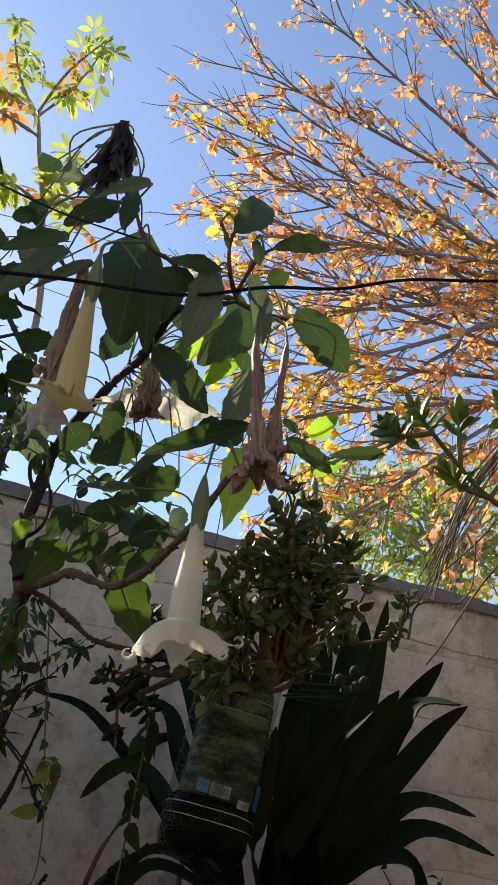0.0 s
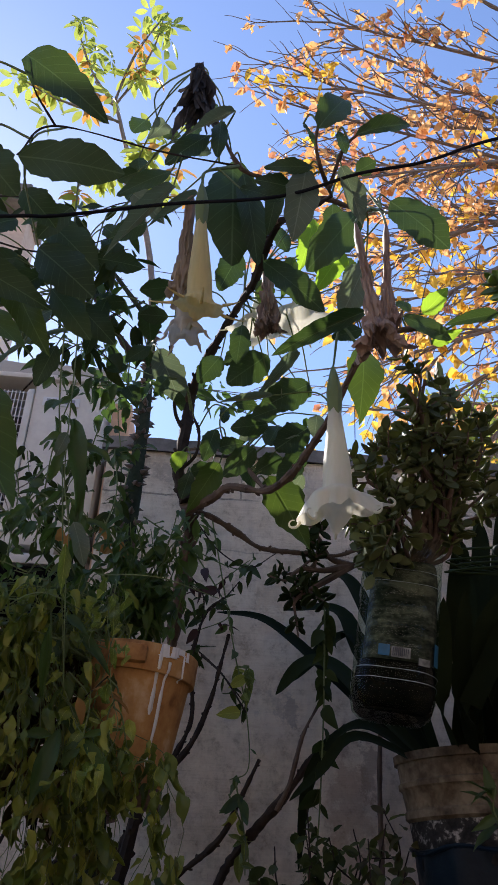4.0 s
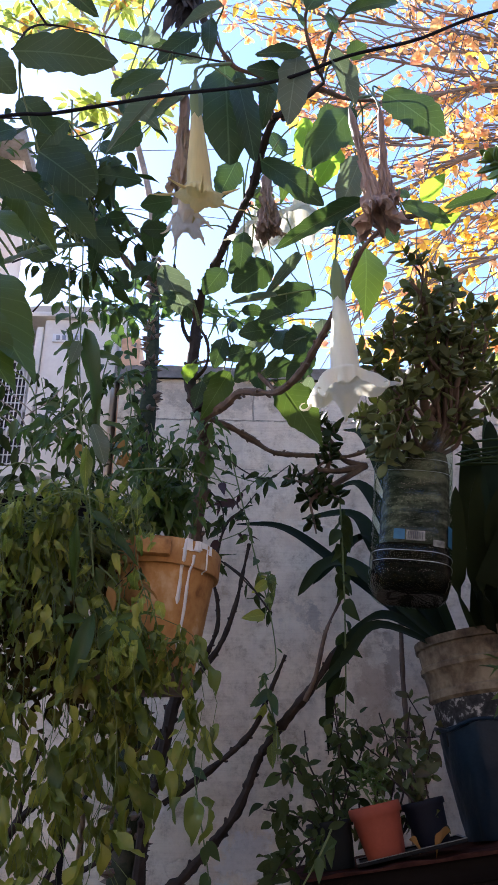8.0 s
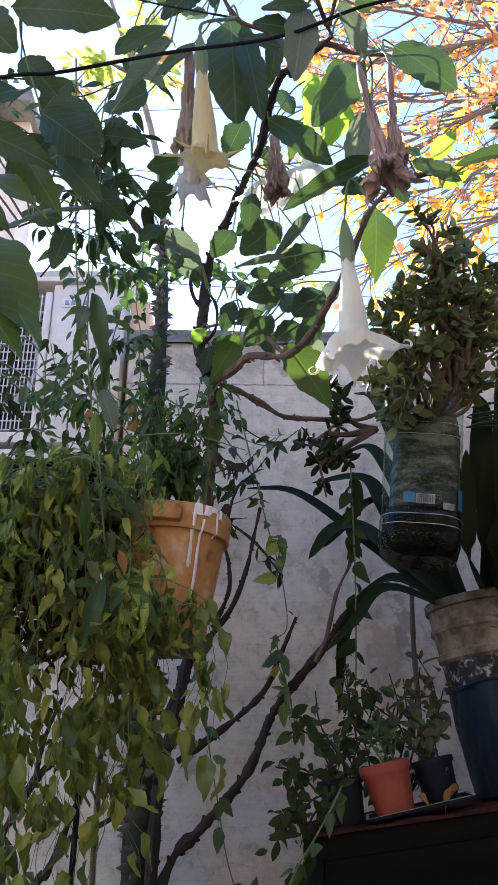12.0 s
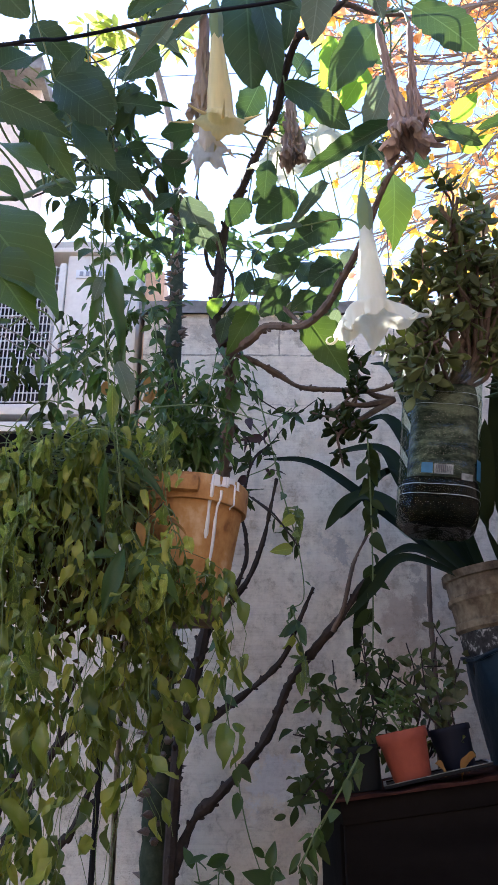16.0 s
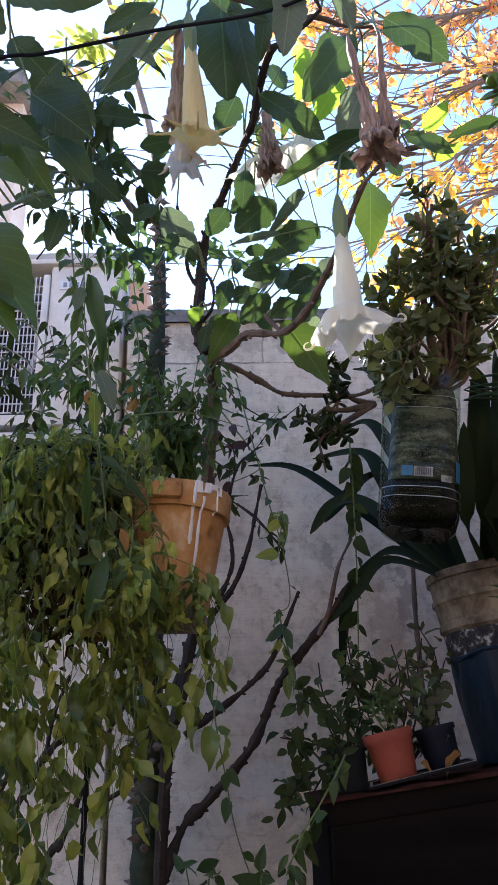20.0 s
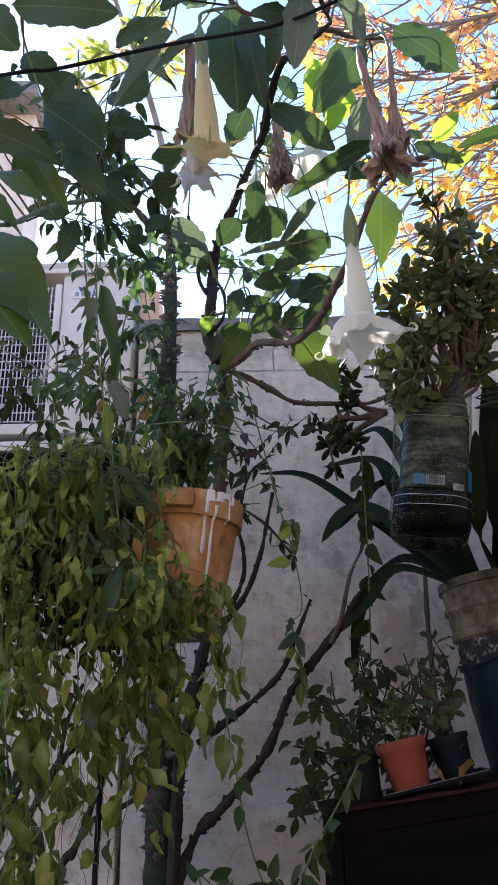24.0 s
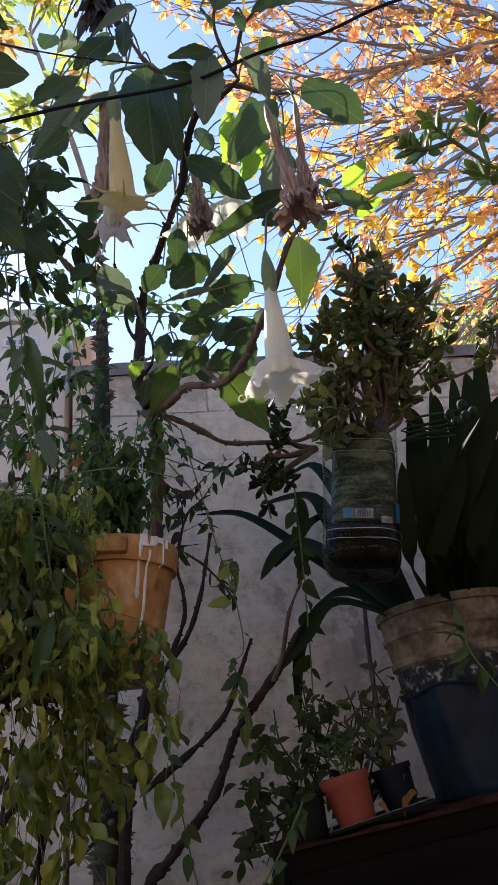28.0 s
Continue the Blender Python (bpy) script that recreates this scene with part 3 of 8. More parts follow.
def leaf_pose(base, tip, width, up=(0, -0.6, 0.8), roll=0.0):
    """The pose of a unit leaf from base to tip, its upper side towards up."""
    b, t = Vector(base), Vector(tip)
    yv = t - b
    ln = yv.length
    yv.normalize()
    zv = Vector(up) - yv * Vector(up).dot(yv)
    zv = zv.normalized() if zv.length > 1e-4 else yv.orthogonal().normalized()
    xv = yv.cross(zv)
    m = Matrix((xv, yv, zv)).transposed()
    m = m @ Matrix.Rotation(roll, 3, "Y")
    return Matrix.Translation(b) @ m.to_4x4() @ Matrix.Diagonal((width, ln, ln, 1))


def scatter(grids, poses):
    """One mesh of many leaves: grid k at pose k."""
    vs, fs, o = [], [], 0
    arr = [(np.array(g[0]), np.array(g[1])) for g in grids]
    for k, m in enumerate(poses):
        v, f = arr[k % len(arr)]
        a = np.array(m)
        vs.append(v @ a[:3, :3].T + a[:3, 3])
        fs.append(f + o)
        o += len(v)
    v = np.concatenate(vs)
    return v.tolist(), np.concatenate(fs).tolist()


def leaf_parts(poses, r, meshes, mat, parent, keep, stuff):
    """The foremost leaves as parts of their own, the others as one joined mass."""
    poses = sorted(poses, key=lambda m: m.translation.y)
    for m in poses[:keep]:
        part("leaf", r.choice(meshes), mat, parent, m=m)
    if poses[keep:]:
        grids = [([tuple(v.co) for v in me.vertices], [tuple(p.vertices) for p in me.polygons]) for me in meshes]
        part("leaves", mesh_from("leaves", *scatter(grids, poses[keep:])), stuff, parent)["kind"] = "stuff"


def unit(r):
    """A random direction."""
    z = r.uniform(-1, 1)
    a = r.uniform(0, 2 * math.pi)
    h = math.sqrt(1 - z * z)
    return Vector((h * math.cos(a), h * math.sin(a), z))


LEAVES = {}


def leaf_mesh(key, material, **kw):
    """A shared leaf mesh for parts of one look."""
    k = (key, material)
    if k not in LEAVES:
        me = mesh_from(key, *leaf_grid(**kw))
        me.materials.append(M[material])
        LEAVES[k] = me
    return LEAVES[k]


# ---- setting: ground, walls, house ----
ground = single("ground", mesh_from("ground", [(-400, -400, 0), (400, -400, 0), (400, 400, 0), (-400, 400, 0)], [(0, 1, 2, 3)], False), "soil_ground",
                "dry brown earthen patio ground below the plants", "ground", "structure")

WALL_Y, WALL_TOP = 2.26, 2.69


def rough_slab(name, x0, x1, z0, z1, y0, y1, nx, nz, amp):
    """An upright slab with an uneven front (towards -y) and a ragged top."""
    verts, faces = [], []
    for side in (0, 1):
        for j in range(nz + 1):
            for i in range(nx + 1):
                x, z = x0 + (x1 - x0) * i / nx, z0 + (z1 - z0) * j / nz
                h = noise.noise(Vector((x * 2.1, z * 2.6, 0.3))) + 0.5 * noise.noise(Vector((x * 7, z * 11, 4)))
                top = 0.012 * noise.noise(Vector((x * 9, 0, 1))) if j == nz else 0
                verts.append((x, (y1 if side else y0 - amp * h), z + top))
    c = (nx + 1)
    o = c * (nz + 1)
    for j in range(nz):
        for i in range(nx):
            a = j * c + i
            faces.append((a, a + 1, a + 1 + c, a + c))
            faces.append((o + a + c, o + a + 1 + c, o + a + 1, o + a))
    for i in range(nx):
        a = nz * c + i
        faces.append((a, a + 1, o + a + 1, o + a))
    for j in range(nz):
        a, b = j * c, j * c + nx
        faces.append((a + c, a, o + a, o + a + c))
        faces.append((b, b + c, o + b + c, o + b))
    return mesh_from(name, verts, faces)


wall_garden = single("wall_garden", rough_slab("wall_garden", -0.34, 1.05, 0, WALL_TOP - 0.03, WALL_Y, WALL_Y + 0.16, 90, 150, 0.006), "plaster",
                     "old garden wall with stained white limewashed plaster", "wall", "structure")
wall_low = single("wall_low", rough_slab("wall_low", -2.6, -0.36, 0, 2.06, WALL_Y + 0.02, WALL_Y + 0.16, 60, 60, 0.006), "plaster",
                  "lower stretch of the stained white garden wall", "wall", "structure")
wall_block = single("wall_block", rough_slab("wall_block", 1.05, 5.0, 0, WALL_TOP - 0.03, WALL_Y + 0.012, WALL_Y + 0.15, 120, 60, 0.004), "mortar",
                    "block wall smeared over with stained pale plaster", "wall", "structure")
wall_coping = single("wall_coping", rough_slab("wall_coping", -0.36, 5.0, WALL_TOP - 0.03, WALL_TOP + 0.015, WALL_Y - 0.012, WALL_Y + 0.17, 260, 3, 0.008), "coping",
                     "blackened cement coping on the garden wall", "trim", "structure")

# the neighbour's house behind the garden wall, with its outdoor unit
house = thing("neighbour_house", (-2.0, 2.9, 0), "neighbouring house with peach and white rendered walls", "house")
part("wall", rough_slab("house_wall", -4.0, -0.42, 0, 3.35, 2.80, 3.0, 60, 50, 0.004), "facade_white", house, "white rendered lower wall")
part("upper_wall", rough_slab("house_upper", -4.0, -0.98, 3.35, 4.25, 2.84, 3.04, 50, 20, 0.004), "facade", house, "peach rendered upper wall")
part("corner_strip", mesh_from("corner", *box(-0.337, 2.62, 1.475, 0.07, 0.37, 2.95, 0.006)), "peach_paint", house, "peach painted corner pilaster")
part("roof_edge", mesh_from("roof_edge", *box(-2.50, 2.88, 4.29, 3.1, 0.34, 0.08, 0.01)), "coping", house, "dark weathered parapet edge")

# wall out of view, added to throw warm sunlit bounce forward
wall_back = single("wall_back", rough_slab("wall_back", -6.0, 2.05, 0, 5.6, -3.6, -3.4, 40, 30, 0.004), "facade",
                   "added unseen peach wall that bounces warm light from behind the viewer", "wall", "structure")
# slab out of view, added to block sky and grade the garden wall
patio_roof = single("patio_roof", mesh_from("patio_roof", *box(-1.98, -2.70, 4.50, 8.0, 1.4, 0.12, 0.01)), "facade",
                    "added unseen slab that blocks skylight behind the viewer", "roof", "structure")
# unseen dark strip, added so the low wall bounces less light
part("plinth", rough_slab("plinth", -6.0, 2.05, 0, 2.5, -3.4, -3.37, 40, 8, 0.004), "dark_render", wall_back, "added dark strip that cuts low bounce light")
# added beyond the view to keep skylight off the table side
wall_side = single("wall_side", rough_slab("wall_side", -3.0, 2.22, 0, 3.6, -2.25, -2.05, 40, 20, 0.004), "dark_render",
                   "added unseen dark wall that blocks light from the right", "wall", "structure")
wall_side.matrix_basis = Matrix.Rotation(radians(90), 4, "Z")


def air_conditioner():
    """Outdoor unit: casing, round fan behind a grille of bars, plain side panel, feet on a bracket."""
    x0, x1, z0, z1, y = -1.16, -0.387, 2.352, 2.985, 2.38
    ac = thing("air_conditioner", ((x0 + x1) / 2, y + 0.15, z0), "white outdoor air conditioner unit with a barred fan grille", "air conditioner")
    xm = -0.648
    # casing as five walls, open where the grille stands
    part("panel", mesh_from("panel", *box((xm + x1) / 2, y + 0.14, (z0 + z1) / 2, x1 - xm, 0.28, z1 - z0, 0.012)), "white_metal", ac, "plain white enamelled panel")
    part("top", mesh_from("top", *box((x0 + x1) / 2, y + 0.14, z1 + 0.012, x1 - x0 + 0.02, 0.31, 0.022, 0.006)), "white_metal", ac)
    part("bottom_rail", mesh_from("bottom_rail", *box((x0 + xm) / 2, y + 0.14, z0 + 0.02, xm - x0, 0.28, 0.04, 0.006)), "white_metal", ac)
    part("side", mesh_from("side", *box(x0 + 0.012, y + 0.14, (z0 + z1) / 2, 0.024, 0.27, z1 - z0 - 0.05, 0.004)), "white_metal", ac)
    part("frame_post", mesh_from("frame_post", *box(xm - 0.012, y + 0.003, (z0 + z1) / 2, 0.024, 0.022, z1 - z0 - 0.08, 0.006)), "white_metal", ac)
    part("coil", mesh_from("coil", *box((x0 + xm) / 2, y + 0.22, (z0 + z1) / 2, xm - x0 - 0.05, 0.05, z1 - z0 - 0.08, 0.003)), "dark_void", ac, "dark finned coil behind the grille")
    cx, cz, rad = (x0 + xm) / 2, (z0 + z1) / 2 + 0.01, 0.225
    ring = []
    for k in range(40):
        a = 2 * math.pi * k / 40
        ring.append((cx + rad * math.cos(a), y + 0.03, cz + rad * math.sin(a)))
    part("fan_shroud", mesh_from("fan_shroud", *tube(ring + ring[:1], 0.012, 0.012, 6, rough=0, raw=True)), "grille", ac)
    blades = []
    for k in range(3):
        v, f = leaf_grid("spoon", 0.1, 0.4, 0.0, 6, k)
        a = 2.1 * k + 0.4
        m = Matrix.Translation((cx, y + 0.12, cz)) @ Matrix.Rotation(a, 4, "Y") @ Matrix.Rotation(radians(90), 4, "X") @ Matrix.Diagonal((0.17, 0.20, 0.2, 1))
        blades.append(([m @ Vector(q) for q in v], f))
    part("fan", mesh_from("fan", *join(blades)), "grey_plastic", ac, "grey fan at rest")
    bar_v = mesh_from("grille_bar", *box(0, 0, 0, 0.0034, 0.004, z1 - z0 - 0.09, 0))
    bar_h = mesh_from("grille_bar", *box(0, 0, 0, xm - x0 - 0.05, 0.004, 0.0036, 0))
    for k in range(34):
        part("grille_bar", bar_v, "grille", ac, m=Matrix.Translation((x0 + 0.03 + k * (xm - x0 - 0.055) / 33, y + 0.004, (z0 + z1) / 2)))
    for k in range(17):
        part("grille_bar", bar_h, "grille", ac, m=Matrix.Translation(((x0 + xm) / 2, y + 0.009, z0 + 0.05 + k * (z1 - z0 - 0.1) / 16)))
    badge = part("badge", mesh_from("badge", *box(xm + 0.10, y - 0.002, z1 - 0.085, 0.13, 0.005, 0.035, 0.001)), "label_white", ac, "pale maker's badge")
    for k in range(5):
        part("badge_bar", mesh_from("badge_bar", *box(xm + 0.055 + k * 0.022, y - 0.0055, z1 - 0.085, 0.013, 0.003, 0.018, 0)), "brand_ink", badge)
    for x in (x0 + 0.12, x1 - 0.12):
        part("foot", mesh_from("foot", *box(x, y + 0.14, z0 - 0.02, 0.06, 0.34, 0.035, 0.004)), "white_metal", ac)
    part("bracket_rail", mesh_from("bracket_rail", *box((x0 + x1) / 2, y - 0.01, z0 - 0.055, x1 - x0, 0.04, 0.035, 0.004)), "white_metal", ac)
    for x in (x0 + 0.12, x1 - 0.12):
        part("bracket_arm", mesh_from("bracket_arm", *box(x, y + 0.19, z0 - 0.06, 0.04, 0.42, 0.04, 0.004)), "dark_void", ac)
    part("hose", mesh_from("hose", *tube([(xm + 0.02, y + 0.06, z0 - 0.02), (xm + 0.01, y + 0.05, z0 - 0.15), (xm - 0.05, y + 0.15, z0 - 0.45), (xm - 0.06, y + 0.36, z0 - 0.9)], 0.013, 0.013)), "cable", ac)
    return ac


air_conditioner()
# dark band below the outdoor unit, built as board and fascia
ledge = thing("lean_to_roof", (-1.2, 2.60, 2.12), "dark board fixed to the house wall below the outdoor unit", "roof")
part("board", mesh_from("board", *box(-1.25, 2.58, 2.20, 1.75, 0.44, 0.13, 0.01)), "dark_wood", ledge)
part("fascia", mesh_from("fascia", *box(-1.25, 2.345, 2.215, 1.77, 0.025, 0.10, 0.004)), "dark_wood", ledge)


# ---- the hanging bottle with its jade plant ----
def bottle_planter():
    bx, by, bz, r, h = 0.408, 1.545, 1.706, 0.0825, 0.392
    turn_sq = radians(-9)
    b = thing("bottle_planter", (bx, by, bz), "cut clear plastic water bottle hung up as a planter", "planter")
    prof = [(0.0, 0.022), (r * 0.55, 0.014), (r * 0.80, 0.010), (r * 0.93, 0.020), (r, 0.040)]
    z = 0.05
    RIBS = []
    for k in range(8):
        dp = 0.955 if k in (0, 5, 6) else 0.982
        prof += [(r, z), (r * dp, z + 0.004), (r * dp, z + 0.008), (r, z + 0.012)]
        RIBS.append((z + 0.001, 1.0 if k in (0, 5, 6) else 0.0))
        z += 0.041
    prof += [(r, h)]
    def sq(v):
        return squared(v, bx, by, turn_sq)
    v, f = lathe(prof, (bx, by, bz), 72, 0.008)
    v = sq(v)
    for k in range(len(v) - 72, len(v)):
        x, y, q = v[k]
        v[k] = (x, y, q - 0.10 * (x - bx) + 0.006 * noise.noise(Vector((x * 40, y * 40, 3))))
    part("bottle", mesh_from("bottle", v, f), "clear", b, "ribbed clear plastic bottle body")
    # highlights along the moulded ribs, laid on as thin pale rings
    for zz in (0.066, 0.086, 0.262, 0.290):
        ring = sq([(bx + (r + 0.0006) * math.cos(2 * math.pi * k / 48), by + (r + 0.0006) * math.sin(2 * math.pi * k / 48), bz + zz + 0.0012 * noise.noise(Vector((k * 0.35, zz * 90, 1)))) for k in range(49)])
        part("rib", mesh_from("rib", *tube(ring, 0.0004, 0.0004, 5, rough=0.9, raw=True)), "rib", b, "pale line standing in for the highlight on a rib")
    soil = [(0.0, 0.026), (r * 0.80, 0.0135), (r * 0.92, 0.023), (r * 0.97, 0.042), (r * 0.95, 0.088), (r * 0.93, 0.104), (0.0, 0.106)]
    v, f = lathe(soil, (bx + 0.002, by, bz), 48, 0.02)
    part("soil", mesh_from("soil", sq(v), f), "soil", b, "dark damp potting soil")
    ball = [(0.0, 0.105), (r * 0.85, 0.105), (r * 0.86, 0.16), (r * 0.85, 0.22), (r * 0.84, 0.285), (r * 0.78, 0.318), (r * 0.4, 0.325), (0.0, 0.327)]
    v, f = lathe(ball, (bx + 0.008, by, bz), 48, 0.05)
    part("root_ball", mesh_from("root_ball", sq(v), f), "root_ball", b, "murky brown-green root ball")
    # paper label fragments glued on the front
    def patch(name, a0, a1, z0, z1, mat, off=0.0012, label=""):
        v, f = [], []
        for k in range(7):
            a = a0 + (a1 - a0) * k / 6
            for zz in (z0, z1):
                v.append((bx + (r + off) * math.cos(a), by + (r + off) * math.sin(a), bz + zz))
        v = sq(v)
        for k in range(6):
            f.append((2 * k, 2 * k + 2, 2 * k + 3, 2 * k + 1))
        return part(name, mesh_from(name, v, f), mat, b, label)
    A = radians
    patch("label_patch", A(236), A(250), 0.108, 0.130, "label_blue", label="torn blue label scrap")
    bars = patch("label_patch", A(252), A(277), 0.107, 0.128, "label_dull", label="white label scrap with dark bars")
    for k in range(9):
        a = A(254 + k * 2.4)
        v = [(bx + (r + 0.002) * math.cos(q), by + (r + 0.002) * math.sin(q), bz + zz) for q in (a, a + A(1.0)) for zz in (0.110, 0.125)]
        v = sq(v)
        part("label_bar", mesh_from("label_bar", v, [(0, 2, 3, 1)], False), "label_ink", bars)
    patch("label_patch", A(307), A(318), 0.104, 0.148, "label_blue", label="faded blue label edge")
    patch("label_patch", A(287), A(301), 0.098, 0.112, "label_dull", label="peeling pale label edge")
    for s in (-1, 1):
        part("hanger_wire", mesh_from("hanger_wire", *tube([(bx + s * r * 0.98, by, bz + h - 0.01), (bx + s * 0.06, by - 0.10, bz + h + 0.5), (0.62, 1.24, 3.16)], 0.0011, 0.0011, 5, rough=0)), "wire", b)
    # it hangs askew
    turn = Matrix.Translation((bx, by, bz + h / 2)) @ Matrix.Rotation(radians(7.5), 4, "Y") @ Matrix.Translation((-bx, -by, -bz - h / 2))
    for o in b.children_recursive:
        if o.name.split(".")[0] != "hanger_wire":
            if o.parent == b:
                o.matrix_basis = turn @ o.matrix_basis
                for s_ in o.children:
                    s_.matrix_parent_inverse = Matrix.Identity(4)
    return tuple(turn @ Vector((bx, by, bz + 0.32)))


def jade_bush(name, root, stems, label, leaf_len=0.034, seed=1, reach=1.0, mat="jade_leaf", stem_r=0.009, spread=0.0, slim=1.0):
    """A succulent bush: forking brown stems with paired fleshy leaves crowding the tips."""
    r = random.Random(seed)
    t = thing(name, root, label, "plant")
    meshes = [leaf_mesh("leaf_%s" % c, mat, shape="spoon", fold=0.12, bend=b, wave=0.0, n=5, thick=0.10, across=2) for c, b in (("flat", 0.15), ("cupped", -0.35), ("bent", 0.5))]
    for me in meshes:
        me.name = "leaf"
    poses = []
    for line in stems:
        line = [Vector(line[0]) + Vector((r.uniform(-1, 1), r.uniform(-1, 1), 0)) * spread] + list(line[1:])
        pts = smooth_line(line, 5)
        part("stem", mesh_from("stem", *tube(pts, stem_r, stem_r * 0.35, 6, rough=0.2, raw=True)), "bark", t)
        shoots = []
        n = len(pts)
        for k in range(n * 9 // 20, n):
            if r.random() < 0.75 * reach or k == n - 1:
                shoots.append((pts[k], (pts[min(k + 1, n - 1)] - pts[max(k - 1, 0)]).normalized(), k == n - 1))
        for q, d, last in shoots:
            tw = (d * (1.6 if last else 0.4) + unit(r) + Vector((0, 0, 0.5))).normalized()
            ln = r.uniform(0.025, 0.075)
            e = q + tw * ln
            part("twig", mesh_from("twig", *tube([q, (q + e) / 2 + unit(r) * 0.006, e], stem_r * 0.4, stem_r * 0.22, 5, 3)), "bark", t)
            side = tw.orthogonal().normalized()
            for j in range(r.randint(3, 5)):
                c = q + tw * ln * (0.35 + 0.65 * j / 4)
                for s in (-1, 1):
                    dirn = (side * s + tw * r.uniform(0.2, 0.9) + unit(r) * 0.25).normalized()
                    L = leaf_len * r.uniform(0.7, 1.25)
                    poses.append(leaf_pose(c, c + dirn * L, slim * L * r.uniform(0.45, 0.68), tw + unit(r) * 0.3))
                side = side.cross(tw).normalized()
    leaf_parts(poses, r, meshes, mat, t, 300, "jade_stuff")
    return t


jx, jy, jz = bottle_planter()
JADE = [
    [(jx, jy, jz), (0.484, 1.520, 2.073), (0.433, 1.460, 2.150), (0.391, 1.400, 2.237)],
    [(jx, jy, jz), (0.460, 1.500, 2.076), (0.493, 1.450, 2.172), (0.456, 1.360, 2.279), (0.404, 1.270, 2.335)],
    [(jx, jy, jz), (0.463, 1.500, 2.063), (0.448, 1.420, 2.163), (0.413, 1.340, 2.230), (0.407, 1.250, 2.324)],
    [(jx, jy, jz), (0.500, 1.520, 2.086), (0.520, 1.470, 2.189), (0.506, 1.400, 2.266), (0.489, 1.340, 2.315)],
    [(jx, jy, jz), (0.516, 1.540, 2.080), (0.589, 1.560, 2.162), (0.673, 1.550, 2.181), (0.752, 1.520, 2.205), (0.777, 1.500, 2.254)],
    [(jx, jy, jz), (0.461, 1.500, 2.071), (0.399, 1.450, 2.098), (0.367, 1.400, 2.142), (0.361, 1.360, 2.189)],
    [(jx, jy, jz), (0.493, 1.500, 2.068), (0.563, 1.480, 2.193), (0.584, 1.430, 2.266), (0.578, 1.400, 2.308)],
    [(jx, jy, jz), (0.458, 1.460, 2.099), (0.420, 1.400, 2.124), (0.322, 1.380, 2.147), (0.327, 1.360, 2.206)],
    [(jx, jy, jz), (0.390, 1.440, 2.051), (0.348, 1.420, 2.030), (0.336, 1.420, 1.990)],
    [(jx, jy, jz), (0.429, 1.440, 2.062), (0.401, 1.400, 2.084), (0.370, 1.380, 2.061)],
    [(jx, jy, jz), (0.508, 1.480, 2.107), (0.609, 1.500, 2.202), (0.654, 1.480, 2.249)],
    [(jx, jy, jz), (0.494, 1.500, 2.049), (0.509, 1.480, 2.106), (0.514, 1.440, 2.193)],
    [(jx, jy, jz), (0.376, 1.460, 2.042), (0.339, 1.440, 2.071), (0.327, 1.420, 2.113)],
    [(jx, jy, jz), (0.499, 1.500, 2.036), (0.522, 1.480, 2.079), (0.542, 1.460, 2.150)],
    [(jx, jy, jz), (0.477, 1.460, 2.098), (0.470, 1.400, 2.150), (0.430, 1.350, 2.170), (0.416, 1.330, 2.200)],
    [(jx, jy, jz), (0.476, 1.460, 2.072), (0.468, 1.410, 2.167), (0.445, 1.350, 2.240)],
    [(jx, jy, jz), (0.486, 1.450, 2.092), (0.478, 1.390, 2.187), (0.470, 1.340, 2.265)],
    [(jx, jy, jz), (0.496, 1.450, 2.092), (0.505, 1.400, 2.187), (0.540, 1.380, 2.265)],
    [(jx, jy, jz), (0.466, 1.460, 2.072), (0.438, 1.390, 2.190), (0.425, 1.330, 2.262)],
    [(jx, jy, jz), (0.496, 1.470, 2.072), (0.530, 1.430, 2.170), (0.548, 1.400, 2.232)],
    [(jx, jy, jz), (0.391, 1.480, 2.026), (0.355, 1.450, 2.024), (0.337, 1.430, 1.995)],
    [(jx, jy, jz), (0.406, 1.440, 2.032), (0.382, 1.400, 2.063), (0.364, 1.380, 2.103)],
]
jade = jade_bush("jade_plant", (jx, jy, jz), JADE, "dense woody jade plant with fleshy dull green leaves in a bottle", 0.035, 3, 0.92, stem_r=0.0062, spread=0.030, slim=0.84)
# its thick old stems, bare above the bottle's mouth
for pts, r0, r1 in (([(0.440, 1.560, 1.960), (0.446, 1.535, 2.012), (0.446, 1.515, 2.042), (0.449, 1.480, 2.071), (0.437, 1.450, 2.111), (0.424, 1.420, 2.164), (0.413, 1.390, 2.190)], 0.0150, 0.0060),
                    ([(0.478, 1.560, 1.960), (0.481, 1.540, 2.012), (0.476, 1.510, 2.048), (0.472, 1.480, 2.064), (0.443, 1.450, 2.093)], 0.0135, 0.0080),
                    ([(0.478, 1.500, 2.055), (0.490, 1.460, 2.092), (0.498, 1.440, 2.131), (0.503, 1.410, 2.158), (0.512, 1.390, 2.200)], 0.0090, 0.0050),
                    ([(0.446, 1.460, 2.090), (0.462, 1.430, 2.138), (0.458, 1.410, 2.190), (0.448, 1.370, 2.228)], 0.0090, 0.0050),
                    ([(0.458, 1.415, 2.185), (0.480, 1.395, 2.242), (0.516, 1.390, 2.219)], 0.0055, 0.0040),
                    ([(0.448, 1.370, 2.228), (0.415, 1.300, 2.280), (0.384, 1.270, 2.308)], 0.0055, 0.0035),
                    ([(0.415, 1.300, 2.280), (0.424, 1.280, 2.342)], 0.0040, 0.0030)):
    part("stem", mesh_from("stem", *tube(pts, r0, r1, 9, 6, 0.35)), "jade_bark", jade)
